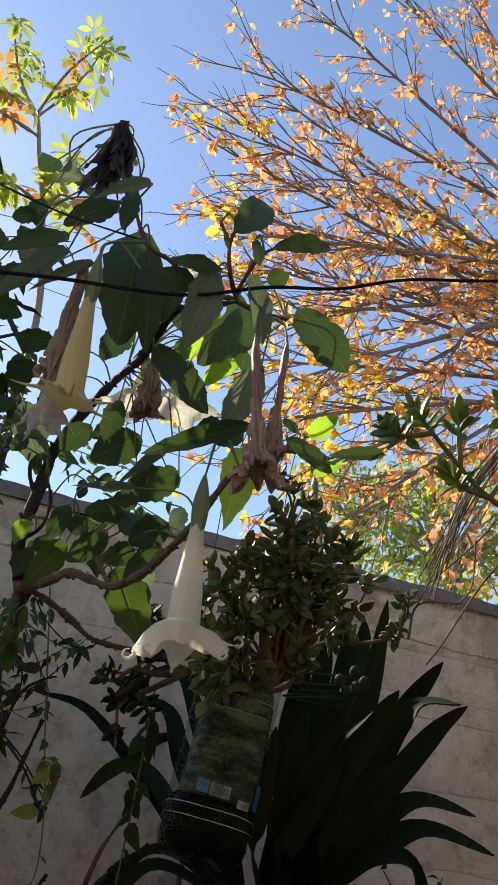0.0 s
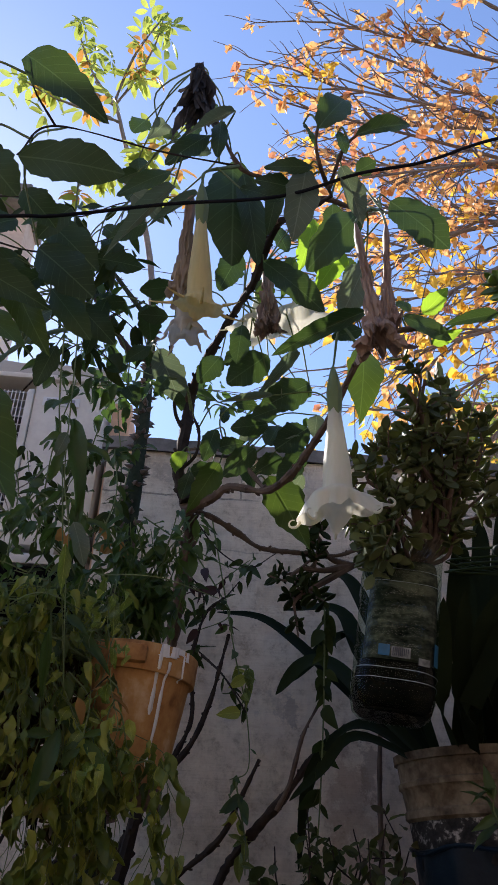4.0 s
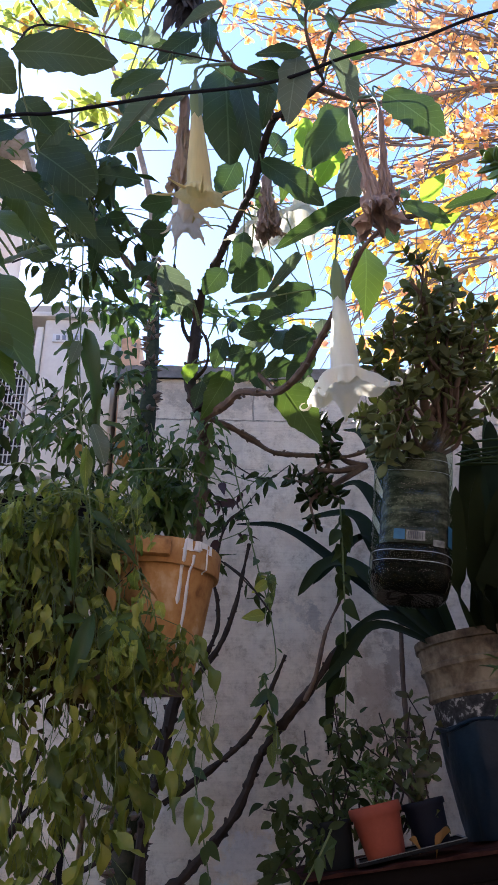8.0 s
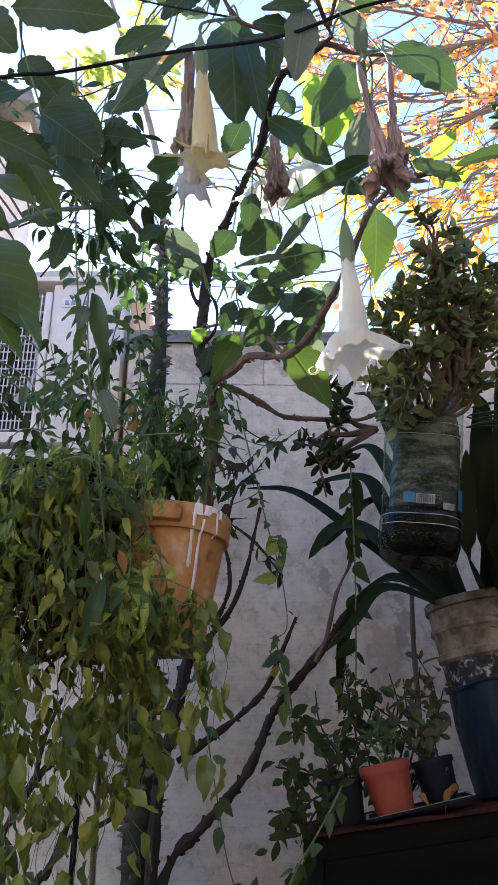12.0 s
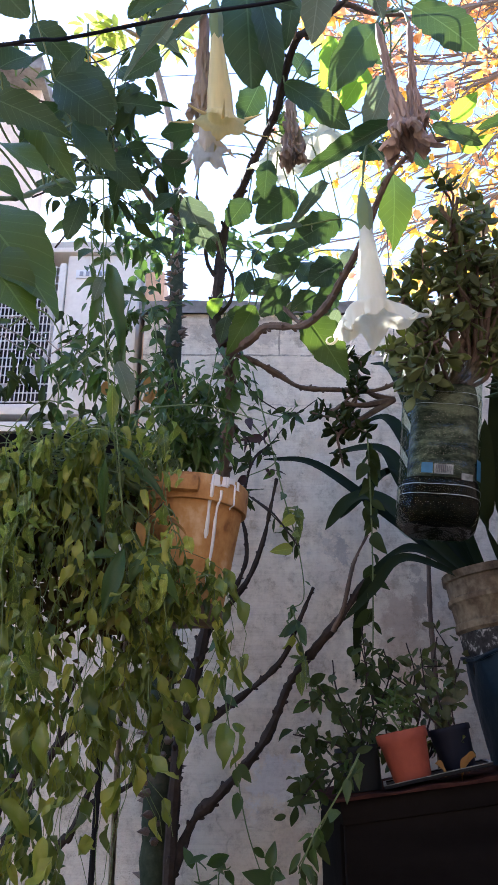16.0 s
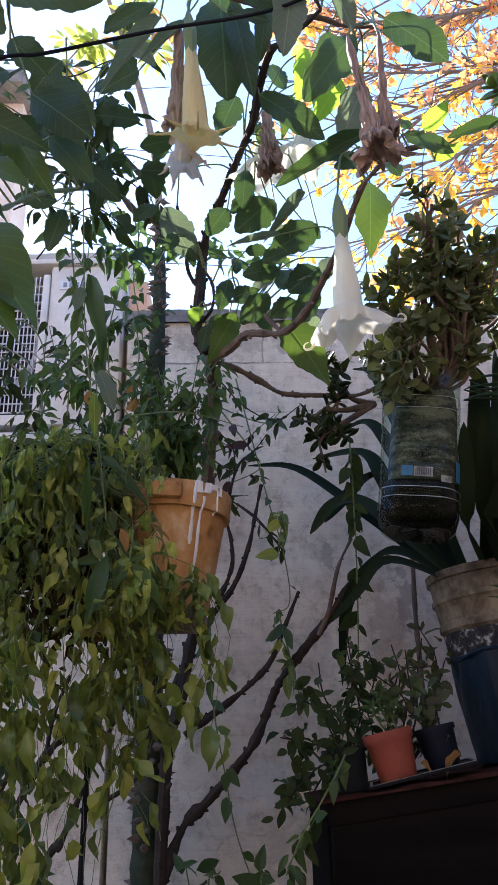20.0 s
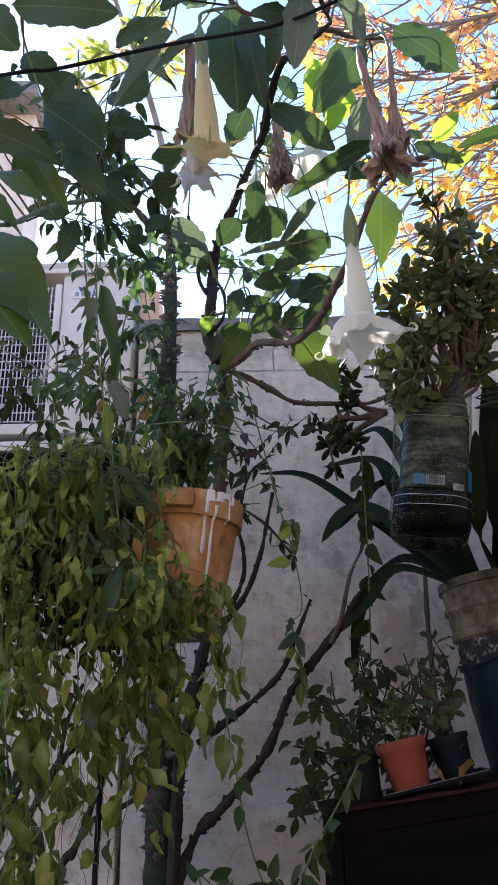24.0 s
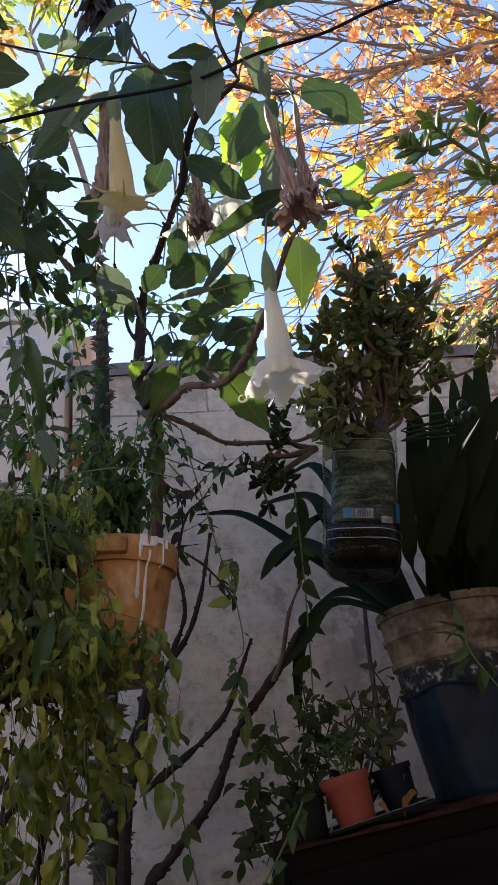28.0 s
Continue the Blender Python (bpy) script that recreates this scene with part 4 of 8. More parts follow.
jade_bush("jade_plant", (0.337, 1.700, 2.089), [
    [(0.355, 1.720, 2.098), (0.297, 1.700, 2.104), (0.271, 1.690, 2.144), (0.244, 1.680, 2.177)],
    [(0.355, 1.720, 2.098), (0.280, 1.690, 2.069), (0.225, 1.680, 2.065), (0.190, 1.670, 2.031)],
    [(0.355, 1.720, 2.098), (0.279, 1.690, 2.040), (0.222, 1.680, 2.000), (0.207, 1.670, 1.975)],
], "small jade plant sprig with dark oval leaves on a branch", 0.034, 5, 1.0, mat="dark_leaf", slim=0.7)


# the dark table under bucket and pots
table = thing("plant_table", (0.85, 1.78, 0), "black plank table covered with a ragged faded sheet", "table")
TX0, TX1, TY0, TY1, TZ = 0.172, 1.75, 1.63, 2.12, 1.225
SAG = Matrix.Translation((TX0, TY0, TZ)) @ Matrix.Rotation(radians(-7.0), 4, "Y") @ Matrix.Translation((-TX0, -TY0, -TZ))


def tilt_thing(t):
    for o in t.children:
        o.matrix_basis = SAG @ o.matrix_basis

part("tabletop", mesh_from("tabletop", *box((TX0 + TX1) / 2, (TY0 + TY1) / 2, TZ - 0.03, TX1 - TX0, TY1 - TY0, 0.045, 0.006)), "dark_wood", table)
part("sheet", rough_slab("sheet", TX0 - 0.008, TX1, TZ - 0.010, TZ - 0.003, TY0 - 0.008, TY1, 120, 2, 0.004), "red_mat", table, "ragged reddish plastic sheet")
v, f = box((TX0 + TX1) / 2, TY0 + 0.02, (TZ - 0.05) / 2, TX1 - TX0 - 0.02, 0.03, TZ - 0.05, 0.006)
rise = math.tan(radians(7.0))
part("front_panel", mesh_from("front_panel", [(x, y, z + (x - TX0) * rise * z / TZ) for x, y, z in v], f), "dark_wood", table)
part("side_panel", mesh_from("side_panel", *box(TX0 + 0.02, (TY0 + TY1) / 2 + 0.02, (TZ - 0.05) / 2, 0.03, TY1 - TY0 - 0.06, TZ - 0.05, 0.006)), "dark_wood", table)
for o in table.children:
    if o.name in ("tabletop", "sheet"):
        o.matrix_basis = SAG @ o.matrix_basis



# ---- bucket with strap-leaved plant, on the dark table ----
def bucket_set():
    cx, cy, z0, zr = 0.662, 1.860, 1.284, 1.708
    cov = thing("blue_pot", (cx, cy, z0), "tall pot wrapped in creased dark blue plastic", "pot")
    prof = [(0.0, 0.0), (0.118, 0.0)] + [(0.120 + 0.022 * k / 16, 0.004 + 0.225 * k / 16) for k in range(17)] + [(0.136, 0.232), (0.130, 0.175), (0.0, 0.165)]
    v, f = lathe(prof, (cx, cy, z0), 110, 0.02)
    v = [(x + (x - cx) * s_, y + (y - cy) * s_, z) for x, y, z in v for s_ in (0.07 * abs(noise.noise(Vector((math.atan2(y - cy, x - cx) * 2.2 + z * 3, z * 4.0, 7)))) - 0.05 * abs(noise.noise(Vector((math.atan2(y - cy, x - cx) * 5.0 - z * 9, z * 11.0, 2)))),)]
    part("wrapping", mesh_from("wrapping", v, f), "blue_bag", cov, "creased shiny blue plastic wrapping")
    hem = []
    for q in range(41):
        aa = 2 * math.pi * q / 40
        rq = 0.143 * (1 + 0.03 * math.sin(aa * 7))
        hem.append((cx + rq * math.cos(aa), cy + rq * math.sin(aa), z0 + 0.228 + 0.007 * math.sin(aa * 5)))
    part("hem", mesh_from("hem", *tube(hem, 0.0045, 0.0045, 6, rough=0.4, raw=True)), "blue_bag", cov, "rolled upper hem of the plastic")
    bk = thing("bucket", (cx, cy, z0 + 0.170), "aged white plastic bucket with ribs and a blackened lower half", "bucket")
    b0 = z0 + 0.170
    hgt = zr - b0
    part("lower_body", mesh_from("lower_body", *lathe([(0.0, 0.0), (0.122, 0.0), (0.134, 0.02), (0.142, 0.115)], (cx, cy, b0), 48, 0.02)), "crust", bk, "blackened crusty lower body")
    prof = [(0.142, 0.115)]
    for za, ra in ((0.122, 0.150), (0.136, 0.150), (0.140, 0.146), (hgt - 0.075, 0.152), (hgt - 0.070, 0.158), (hgt - 0.060, 0.158), (hgt - 0.056, 0.153), (hgt - 0.020, 0.157), (hgt - 0.018, 0.164), (hgt, 0.165), (hgt, 0.158), (hgt - 0.03, 0.150), (hgt - 0.05, 0.149)):
        prof.append((ra, za))
    part("upper_body", mesh_from("upper_body", *lathe(prof, (cx, cy, b0), 56, 0.012)), "bucket", bk, "stained off-white ribbed rim")
    part("soil", mesh_from("soil", *lathe([(0.150, hgt - 0.05), (0.10, hgt - 0.04), (0, hgt - 0.03)], (cx, cy, b0), 32, 0.05)), "soil", bk)
    lean = Matrix.Translation((cx, cy, z0)) @ Matrix.Rotation(radians(-4.0), 4, "Y") @ Matrix.Translation((-cx, -cy, -z0))
    for t_ in (cov, bk):
        for o in t_.children:
            o.matrix_basis = lean @ o.matrix_basis
    return cx - 0.02, cy, zr - 0.04


def blade(t, pts, width, mat, name="leaf", keel=0.25, shape="strap", twist=0.0, up=(0, -0.5, 1)):
    """A long strap leaf along a curve, with a keel."""
    line = smooth_line(pts, 6)
    n = len(line)
    verts, faces = [], []
    w = WIDTHS[shape]
    for k, q in enumerate(line):
        tt = (line[min(k + 1, n - 1)] - line[max(k - 1, 0)]).normalized()
        u = Vector(up) - tt * Vector(up).dot(tt)
        u = u.normalized() if u.length > 1e-3 else tt.orthogonal().normalized()
        s = tt.cross(u)
        a = twist * k / n
        s, u = s * math.cos(a) + u * math.sin(a), u * math.cos(a) - s * math.sin(a)
        h = 0.5 * width * max(0.02, w(min(0.999, max(0.001, k / (n - 1)))))
        for e in (-1, -0.5, 0, 0.5, 1):
            verts.append(q + s * h * e + u * h * keel * abs(e))
        for e in (1, 0, -1):
            verts.append(q + s * h * e * 0.98 + u * (h * keel * abs(e) - 0.0012 - 0.002 * (1 - abs(e))))
    c = 8
    for k in range(n - 1):
        for s in range(c):
            a, b = k * c + s, k * c + (s + 1) % c
            faces.append((a, b, b + c, a + c))
    return part(name, mesh_from(name, verts, faces), mat, t)


ux, uy, uz = bucket_set()
clivia = thing("strap_leaved_plant", (ux, uy, uz), "large dark plant with broad arching strap leaves in a bucket", "plant")
CROWN = (ux, uy, uz)
def crown(dx, dy):
    return (ux + dx, uy + dy, uz)
STRAPS = [
    # upright blades
    (0.055, [crown(0.02, 0), (0.583, 1.700, 1.914), (0.595, 1.660, 2.106), (0.579, 1.640, 2.160)]),
    (0.060, [crown(0.03, -0.02), (0.712, 1.720, 1.882), (0.775, 1.700, 2.102), (0.817, 1.680, 2.363)]),
    (0.060, [crown(-0.02, 0.02), (0.703, 1.840, 1.901), (0.776, 1.880, 2.152), (0.814, 1.900, 2.385)]),
    (0.055, [crown(-0.03, 0.0), (0.631, 1.800, 1.854), (0.650, 1.800, 2.023), (0.668, 1.800, 2.122)]),
    (0.060, [crown(0.03, 0.0), (0.758, 1.700, 1.881), (0.821, 1.620, 2.057), (0.876, 1.520, 2.175)]),
    (0.060, [crown(0.04, -0.02), (0.743, 1.660, 1.910), (0.816, 1.550, 2.064), (0.879, 1.460, 2.071)]),
    (0.055, [crown(0.04, 0.0), (0.767, 1.660, 1.863), (0.850, 1.550, 2.003), (0.901, 1.470, 2.073)]),
    (0.055, [crown(0.05, 0.0), (0.790, 1.720, 1.825), (0.881, 1.660, 1.904), (0.993, 1.600, 1.887)]),
    (0.060, [crown(0.05, 0.02), (0.819, 1.760, 1.794), (0.924, 1.700, 1.857), (1.046, 1.620, 1.821)]),
    (0.055, [crown(0.05, 0.03), (0.849, 1.860, 1.794), (0.981, 1.880, 1.813), (1.027, 1.900, 1.725), (0.981, 1.900, 1.662)]),
    (0.060, [crown(0.04, -0.04), (0.607, 1.600, 1.793), (0.670, 1.480, 1.955), (0.718, 1.420, 2.059)]),
    (0.055, [crown(0.02, 0.03), (0.715, 1.860, 1.965), (0.832, 1.880, 2.272), (0.848, 1.880, 2.382)]),
    (0.055, [crown(0.0, 0.03), (0.678, 1.840, 1.960), (0.715, 1.840, 2.188), (0.728, 1.840, 2.293)]),
    (0.050, [crown(0.01, -0.03), (0.565, 1.660, 1.763), (0.561, 1.600, 1.877), (0.565, 1.560, 2.000)]),
    (0.052, [crown(0.05, -0.05), (0.608, 1.620, 1.773), (0.584, 1.560, 1.860), (0.609, 1.500, 1.941), (0.663, 1.420, 2.008)]),
    (0.048, [crown(0.06, -0.03), (0.667, 1.640, 1.775), (0.712, 1.580, 1.885), (0.779, 1.500, 1.956)]),
    (0.045, [crown(-0.03, -0.04), (0.518, 1.640, 1.760), (0.517, 1.600, 1.881), (0.523, 1.580, 1.984)]),
    (0.046, [crown(0.0, -0.05), (0.556, 1.600, 1.732), (0.582, 1.540, 1.813), (0.611, 1.500, 1.887), (0.625, 1.470, 1.967)]),
    # leaves that arch over the rim towards the wall
    (0.040, [crown(-0.06, 0.03), (0.437, 1.850, 1.766), (0.346, 1.920, 1.873), (0.183, 2.000, 2.033), (0.046, 2.050, 2.068)]),
    (0.052, [crown(-0.07, 0.02), (0.411, 1.840, 1.806), (0.330, 1.900, 1.904), (0.262, 1.930, 1.906), (0.200, 1.950, 1.836)]),
    (0.050, [crown(-0.06, 0.04), (0.417, 1.900, 1.912), (0.367, 1.980, 2.067), (0.229, 2.050, 2.085)]),
    (0.048, [crown(-0.07, 0.05), (0.450, 1.950, 2.023), (0.396, 2.020, 2.176), (0.325, 2.080, 2.184)]),
    (0.050, [crown(-0.05, 0.05), (0.477, 2.000, 2.142), (0.431, 2.060, 2.347), (0.373, 2.100, 2.396)]),
    (0.034, [crown(-0.09, 0.0), (0.398, 1.800, 1.747), (0.326, 1.860, 1.720), (0.272, 1.900, 1.625), (0.255, 1.920, 1.455)]),
    (0.028, [crown(-0.09, -0.02), (0.362, 1.760, 1.717), (0.286, 1.800, 1.647), (0.223, 1.840, 1.588)]),
    (0.050, [crown(-0.07, 0.02), (0.410, 1.920, 1.965), (0.375, 1.960, 1.994), (0.318, 2.000, 1.960), (0.246, 2.000, 1.881)]),
]
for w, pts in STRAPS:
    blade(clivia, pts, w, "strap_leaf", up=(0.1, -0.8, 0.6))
# rear blades in the lighter copy, coloured as if sunlit
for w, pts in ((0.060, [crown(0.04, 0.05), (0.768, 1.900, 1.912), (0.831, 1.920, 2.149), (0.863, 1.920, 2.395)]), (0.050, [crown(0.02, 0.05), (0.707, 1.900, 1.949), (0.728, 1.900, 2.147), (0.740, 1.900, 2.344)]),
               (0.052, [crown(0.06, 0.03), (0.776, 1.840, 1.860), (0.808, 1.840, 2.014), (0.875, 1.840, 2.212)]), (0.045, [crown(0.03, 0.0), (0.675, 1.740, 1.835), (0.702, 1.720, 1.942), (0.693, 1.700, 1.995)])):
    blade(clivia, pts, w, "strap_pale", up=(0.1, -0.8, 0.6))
stalk = part("fruit_stalk", mesh_from("fruit_stalk", *tube([CROWN, (0.672, 1.680, 1.899), (0.685, 1.620, 2.064)], 0.011, 0.008)), "strap_leaf", clivia)
for px in ((0.670, 1.610, 2.114), (0.710, 1.620, 2.143), (0.705, 1.600, 2.102), (0.675, 1.590, 2.083), (0.738, 1.630, 2.127), (0.678, 1.630, 2.097)):
    v, f = lathe([(0.0, -0.014), (0.008, -0.0115), (0.0125, -0.004), (0.0125, 0.004), (0.008, 0.0115), (0.002, 0.0145), (0.0, 0.014)], px, 14, 0.05)
    part("berry", mesh_from("berry", v, f), "berry", stalk, "round unripe green berry")
    part("pedicel", mesh_from("pedicel", *tube([(0.684, 1.620, 2.061), ((px[0] + 0.418) / 2, px[1], px[2] - 0.035), (px[0], px[1], px[2] - 0.012)], 0.003, 0.0028, 6, 4)), "strap_pale", stalk)

# ---- pots ----
def flower_pot(name, at, r_rim, h, mat, label, rim_h=0.022, taper=0.72, soil=True, segs=40):
    p = thing(name, at, label, "pot")
    rb = r_rim * taper
    rr = r_rim * 0.92
    body = [(0.0, 0.0), (rb * 0.96, 0.0), (rb, 0.006), (rr, h - rim_h), ]
    rim = [(rr, h - rim_h), (r_rim, h - rim_h), (r_rim * 1.01, h - rim_h + 0.004), (r_rim * 1.01, h - 0.003), (r_rim * 0.985, h), (r_rim * 0.93, h), (rr * 0.93, h - rim_h), (rb * 0.9, h * 0.4)]
    part("body", mesh_from("body", *lathe(body, at, segs, 0.01)), mat, p)
    part("rim", mesh_from("rim", *lathe(rim, at, segs, 0.01)), mat, p)
    if soil:
        part("soil", mesh_from("soil", *lathe([(rr * 0.94, h - rim_h * 1.2), (rr * 0.5, h - rim_h * 0.7), (0, h - rim_h * 0.6)], at, 24, 0.05)), "soil", p)
    return p


# big pot with paint runs on a plank stand
PX, PY, PZ, PR, PH = -0.126, 1.54, 1.571, 0.106, 0.241
pot = flower_pot("terracotta_pot", (PX, PY, PZ), PR, PH, "terracotta", "large ochre terracotta pot with white paint runs", 0.052, 0.74)


def drip(a, z0, z1, w):
    v, f = [], []
    for k in range(13):
        z = z0 + (z1 - z0) * k / 12
        zz = z - PZ
        r = PR * 1.012 if zz > PH - 0.053 else PR * 0.74 + (PR * 0.92 - PR * 0.74) * zz / (PH - 0.052)
        hw = w * (0.5 + 0.25 * noise.noise(Vector((a, z * 40, 0)))) * (1.0 if k < 11 else 1.25 if k == 11 else 0.4)
        for s in (-1, 0, 1):
            off = 0.0016 + (0.0026 if s == 0 else 0)
            aa = a + 0.03 * noise.noise(Vector((a * 5, z * 14, 3))) + s * hw / max(r, 0.01)
            v.append((PX + (r + off) * math.cos(aa), PY + (r + off) * math.sin(aa), z))
    for k in range(12):
        for s in range(2):
            q = k * 3 + s
            f.append((q, q + 1, q + 4, q + 3))
    part("paint_run", mesh_from("paint_run", v, f), "paint_drip", pot, "white paint run down the side")


for a, z0, z1, w in ((292, PZ + PH - 0.002, PZ + 0.115, 0.007), (302, PZ + PH - 0.03, PZ + 0.03, 0.006), (295, PZ + PH, PZ + PH - 0.024, 0.018), (308, PZ + PH - 0.0, PZ + PH - 0.018, 0.012), (318, PZ + PH - 0.01, PZ + PH - 0.06, 0.004), (305, PZ + PH - 0.001, PZ + PH - 0.022, 0.014), (313, PZ + PH - 0.001, PZ + PH - 0.012, 0.020), (324, PZ + PH - 0.002, PZ + PH - 0.020, 0.009)):
    drip(radians(a), z0, z1, w)
part("lug", mesh_from("lug", *box(PX - 0.020, PY - PR - 0.003, PZ + PH - 0.026, 0.070, 0.028, 0.034, 0.010)), "terracotta", pot, "raised grip on the rim")
POT_LEAN = Matrix.Translation((PX, PY, PZ)) @ Matrix.Rotation(radians(5.0), 4, "Y") @ Matrix.Translation((-PX, -PY, -PZ))
for o in pot.children:
    o.matrix_basis = POT_LEAN @ o.matrix_basis
stand = thing("pot_stand", (PX, PY, 0), "rough wooden plank stand on a thin dark metal rod", "stand")
part("plank", mesh_from("plank", *box(PX - 0.02, PY, PZ - 0.022, 0.19, 0.13, 0.028, 0.004)), "brown_wood", stand)
for x in (PX - 0.145,):
    part("rod", mesh_from("rod", *tube([(x, PY + 0.02, PZ - 0.03), (x - 0.01, PY + 0.03, 0.8), (x - 0.02, PY + 0.05, 0)], 0.0055, 0.0055, 8, rough=0)), "cable", stand)

# small things on the table
POTS_Z = TZ - 0.002
SMALL = []
tray = thing("plant_tray", (0.36, 1.65, POTS_Z), "shallow black plastic tray with a pale worn rim", "tray")
TRM = Matrix.Translation((0.385, 1.715, POTS_Z - 0.001)) @ Matrix.Rotation(radians(-9), 4, "Z")


def in_tray(v):
    return [TRM @ Vector(q) for q in v]


v, f = box(0, 0, 0.004, 0.21, 0.14, 0.004, 0.001)
part("base", mesh_from("base", in_tray(v), f), "black_plastic", tray)
for sx_, sy_, w_, d_ in ((0, -0.07, 0.21, 0.004), (0, 0.07, 0.21, 0.004), (-0.105, 0, 0.004, 0.14), (0.105, 0, 0.004, 0.14)):
    v, f = box(sx_, sy_, 0.0055, w_, d_, 0.006, 0.001)
    part("side", mesh_from("side", in_tray(v), f), "black_plastic", tray)
    v, f = box(sx_, sy_, 0.0091, w_ + 0.002, d_ + 0.001, 0.0012, 0.0004)
    part("rim", mesh_from("rim", in_tray(v), f), "label_dull", tray, "pale worn rim")
SMALL.append(tray)
SMALL.append(flower_pot("flower_pot", (0.335, 1.705, POTS_Z + 0.0052), 0.052, 0.094, "orange_plastic", "small orange plastic flower pot in a tray", 0.020, 0.74))
SMALL.append(flower_pot("flower_pot", (0.440, 1.735, POTS_Z + 0.0052), 0.044, 0.080, "dark_blue", "small dark blue plastic flower pot in a tray", 0.012, 0.78))
SMALL.append(flower_pot("flower_pot", (0.235, 1.73, POTS_Z), 0.047, 0.085, "grey_plastic", "small grey plastic flower pot on the table", 0.012, 0.8))
for t_ in SMALL:
    tilt_thing(t_)
TRAY_LEAN = Matrix.Translation((0.285, 1.70, POTS_Z)) @ Matrix.Rotation(radians(-5.0), 4, "Y") @ Matrix.Translation((-0.285, -1.70, -POTS_Z))
for t_ in SMALL[:3]:
    for o in t_.children:
        o.matrix_basis = TRAY_LEAN @ o.matrix_basis
for a, b, w, u in (((0.365, 1.650, 1.282), (0.394, 1.640, 1.264), 0.014, (0.6, -1, 0.3)), ((0.447, 1.650, 1.296), (0.395, 1.640, 1.268), 0.016, (-0.3, -0.6, 1))):
    dl = thing("fallen_leaf", b, "curled dry orange-brown leaf lying in a tray", "leaf")
    part("blade", leaf_mesh("dry_blade", "dry_leaf", shape="ovate", fold=1.3, bend=1.2, wave=0.16, n=10), "dry_leaf", dl, m=leaf_pose(a, b, w, u))


# ---- angel's trumpet ----
brug = thing("angels_trumpet", (-0.2, 2.05, 0), "angel's trumpet shrub with large leaves and hanging flowers", "shrub")


BRANCH_POINTS = []


def limb(parent, pts, r0, r1, mat="bark", name="branch", sides=8, per=14, rough=0.5):
    if parent is brug:
        BRANCH_POINTS.extend(smooth_line(pts, per))
    pieces = [tube(pts, r0, r1, sides, per, rough)]
    if parent is brug and mat in ("bark", "bark_dark"):
        rk = random.Random(len(BRANCH_POINTS))
        line_ = smooth_line(pts, per)
        gone, turn_ = 0.0, rk.uniform(0, 6)
        for k in range(1, len(line_) - 1):
            gone += (line_[k] - line_[k - 1]).length
            if gone > 0.028:
                gone = rk.uniform(0, 0.012)
                turn_ += 2.4
                tt = (line_[k + 1] - line_[k - 1]).normalized()
                sd = tt.orthogonal().normalized()
                sd = sd * math.cos(turn_) + tt.cross(sd) * math.sin(turn_)
                rr_ = r0 + (r1 - r0) * k / len(line_)
                pieces.append(tube([line_[k] + sd * rr_ * 0.5, line_[k] + sd * rr_ * 1.15 + tt * rr_ * 0.3, line_[k] + sd * rr_ * 1.5 + tt * rr_ * 0.8], rr_ * 0.55, rr_ * 0.3, 6, 2, 0.2))
    return part(name, mesh_from(name, *join(pieces)), mat, parent)


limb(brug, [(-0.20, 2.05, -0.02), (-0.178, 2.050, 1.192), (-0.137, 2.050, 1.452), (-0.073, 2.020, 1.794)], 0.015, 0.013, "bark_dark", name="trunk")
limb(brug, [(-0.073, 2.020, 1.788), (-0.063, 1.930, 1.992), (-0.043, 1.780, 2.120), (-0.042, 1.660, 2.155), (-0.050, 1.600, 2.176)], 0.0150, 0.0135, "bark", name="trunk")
# backlit main limb: its shade is put into the colour by bark_dark
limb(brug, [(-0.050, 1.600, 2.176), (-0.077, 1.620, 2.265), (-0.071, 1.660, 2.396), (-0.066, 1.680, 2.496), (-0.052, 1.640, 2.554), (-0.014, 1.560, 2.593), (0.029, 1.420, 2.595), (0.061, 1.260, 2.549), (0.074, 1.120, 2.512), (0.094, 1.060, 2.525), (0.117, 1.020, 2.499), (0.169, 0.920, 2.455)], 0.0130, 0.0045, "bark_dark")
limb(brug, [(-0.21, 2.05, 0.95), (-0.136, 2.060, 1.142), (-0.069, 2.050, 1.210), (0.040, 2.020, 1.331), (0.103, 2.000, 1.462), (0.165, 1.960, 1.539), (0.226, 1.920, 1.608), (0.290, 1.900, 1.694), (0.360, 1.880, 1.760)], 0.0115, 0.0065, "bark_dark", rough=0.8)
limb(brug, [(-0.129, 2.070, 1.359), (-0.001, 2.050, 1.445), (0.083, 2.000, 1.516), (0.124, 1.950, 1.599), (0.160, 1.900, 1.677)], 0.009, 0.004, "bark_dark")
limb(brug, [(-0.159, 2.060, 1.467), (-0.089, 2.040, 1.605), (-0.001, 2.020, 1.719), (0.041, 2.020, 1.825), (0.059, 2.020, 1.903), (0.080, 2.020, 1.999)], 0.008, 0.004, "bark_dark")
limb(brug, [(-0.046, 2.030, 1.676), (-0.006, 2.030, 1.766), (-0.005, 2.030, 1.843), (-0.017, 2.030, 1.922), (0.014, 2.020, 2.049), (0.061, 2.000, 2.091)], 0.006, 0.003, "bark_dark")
limb(brug, [(-0.066, 1.680, 2.496), (-0.105, 1.640, 2.538), (-0.176, 1.620, 2.574), (-0.229, 1.600, 2.590), (-0.283, 1.580, 2.656), (-0.325, 1.560, 2.713), (-0.350, 1.540, 2.800)], 0.0100, 0.0042)
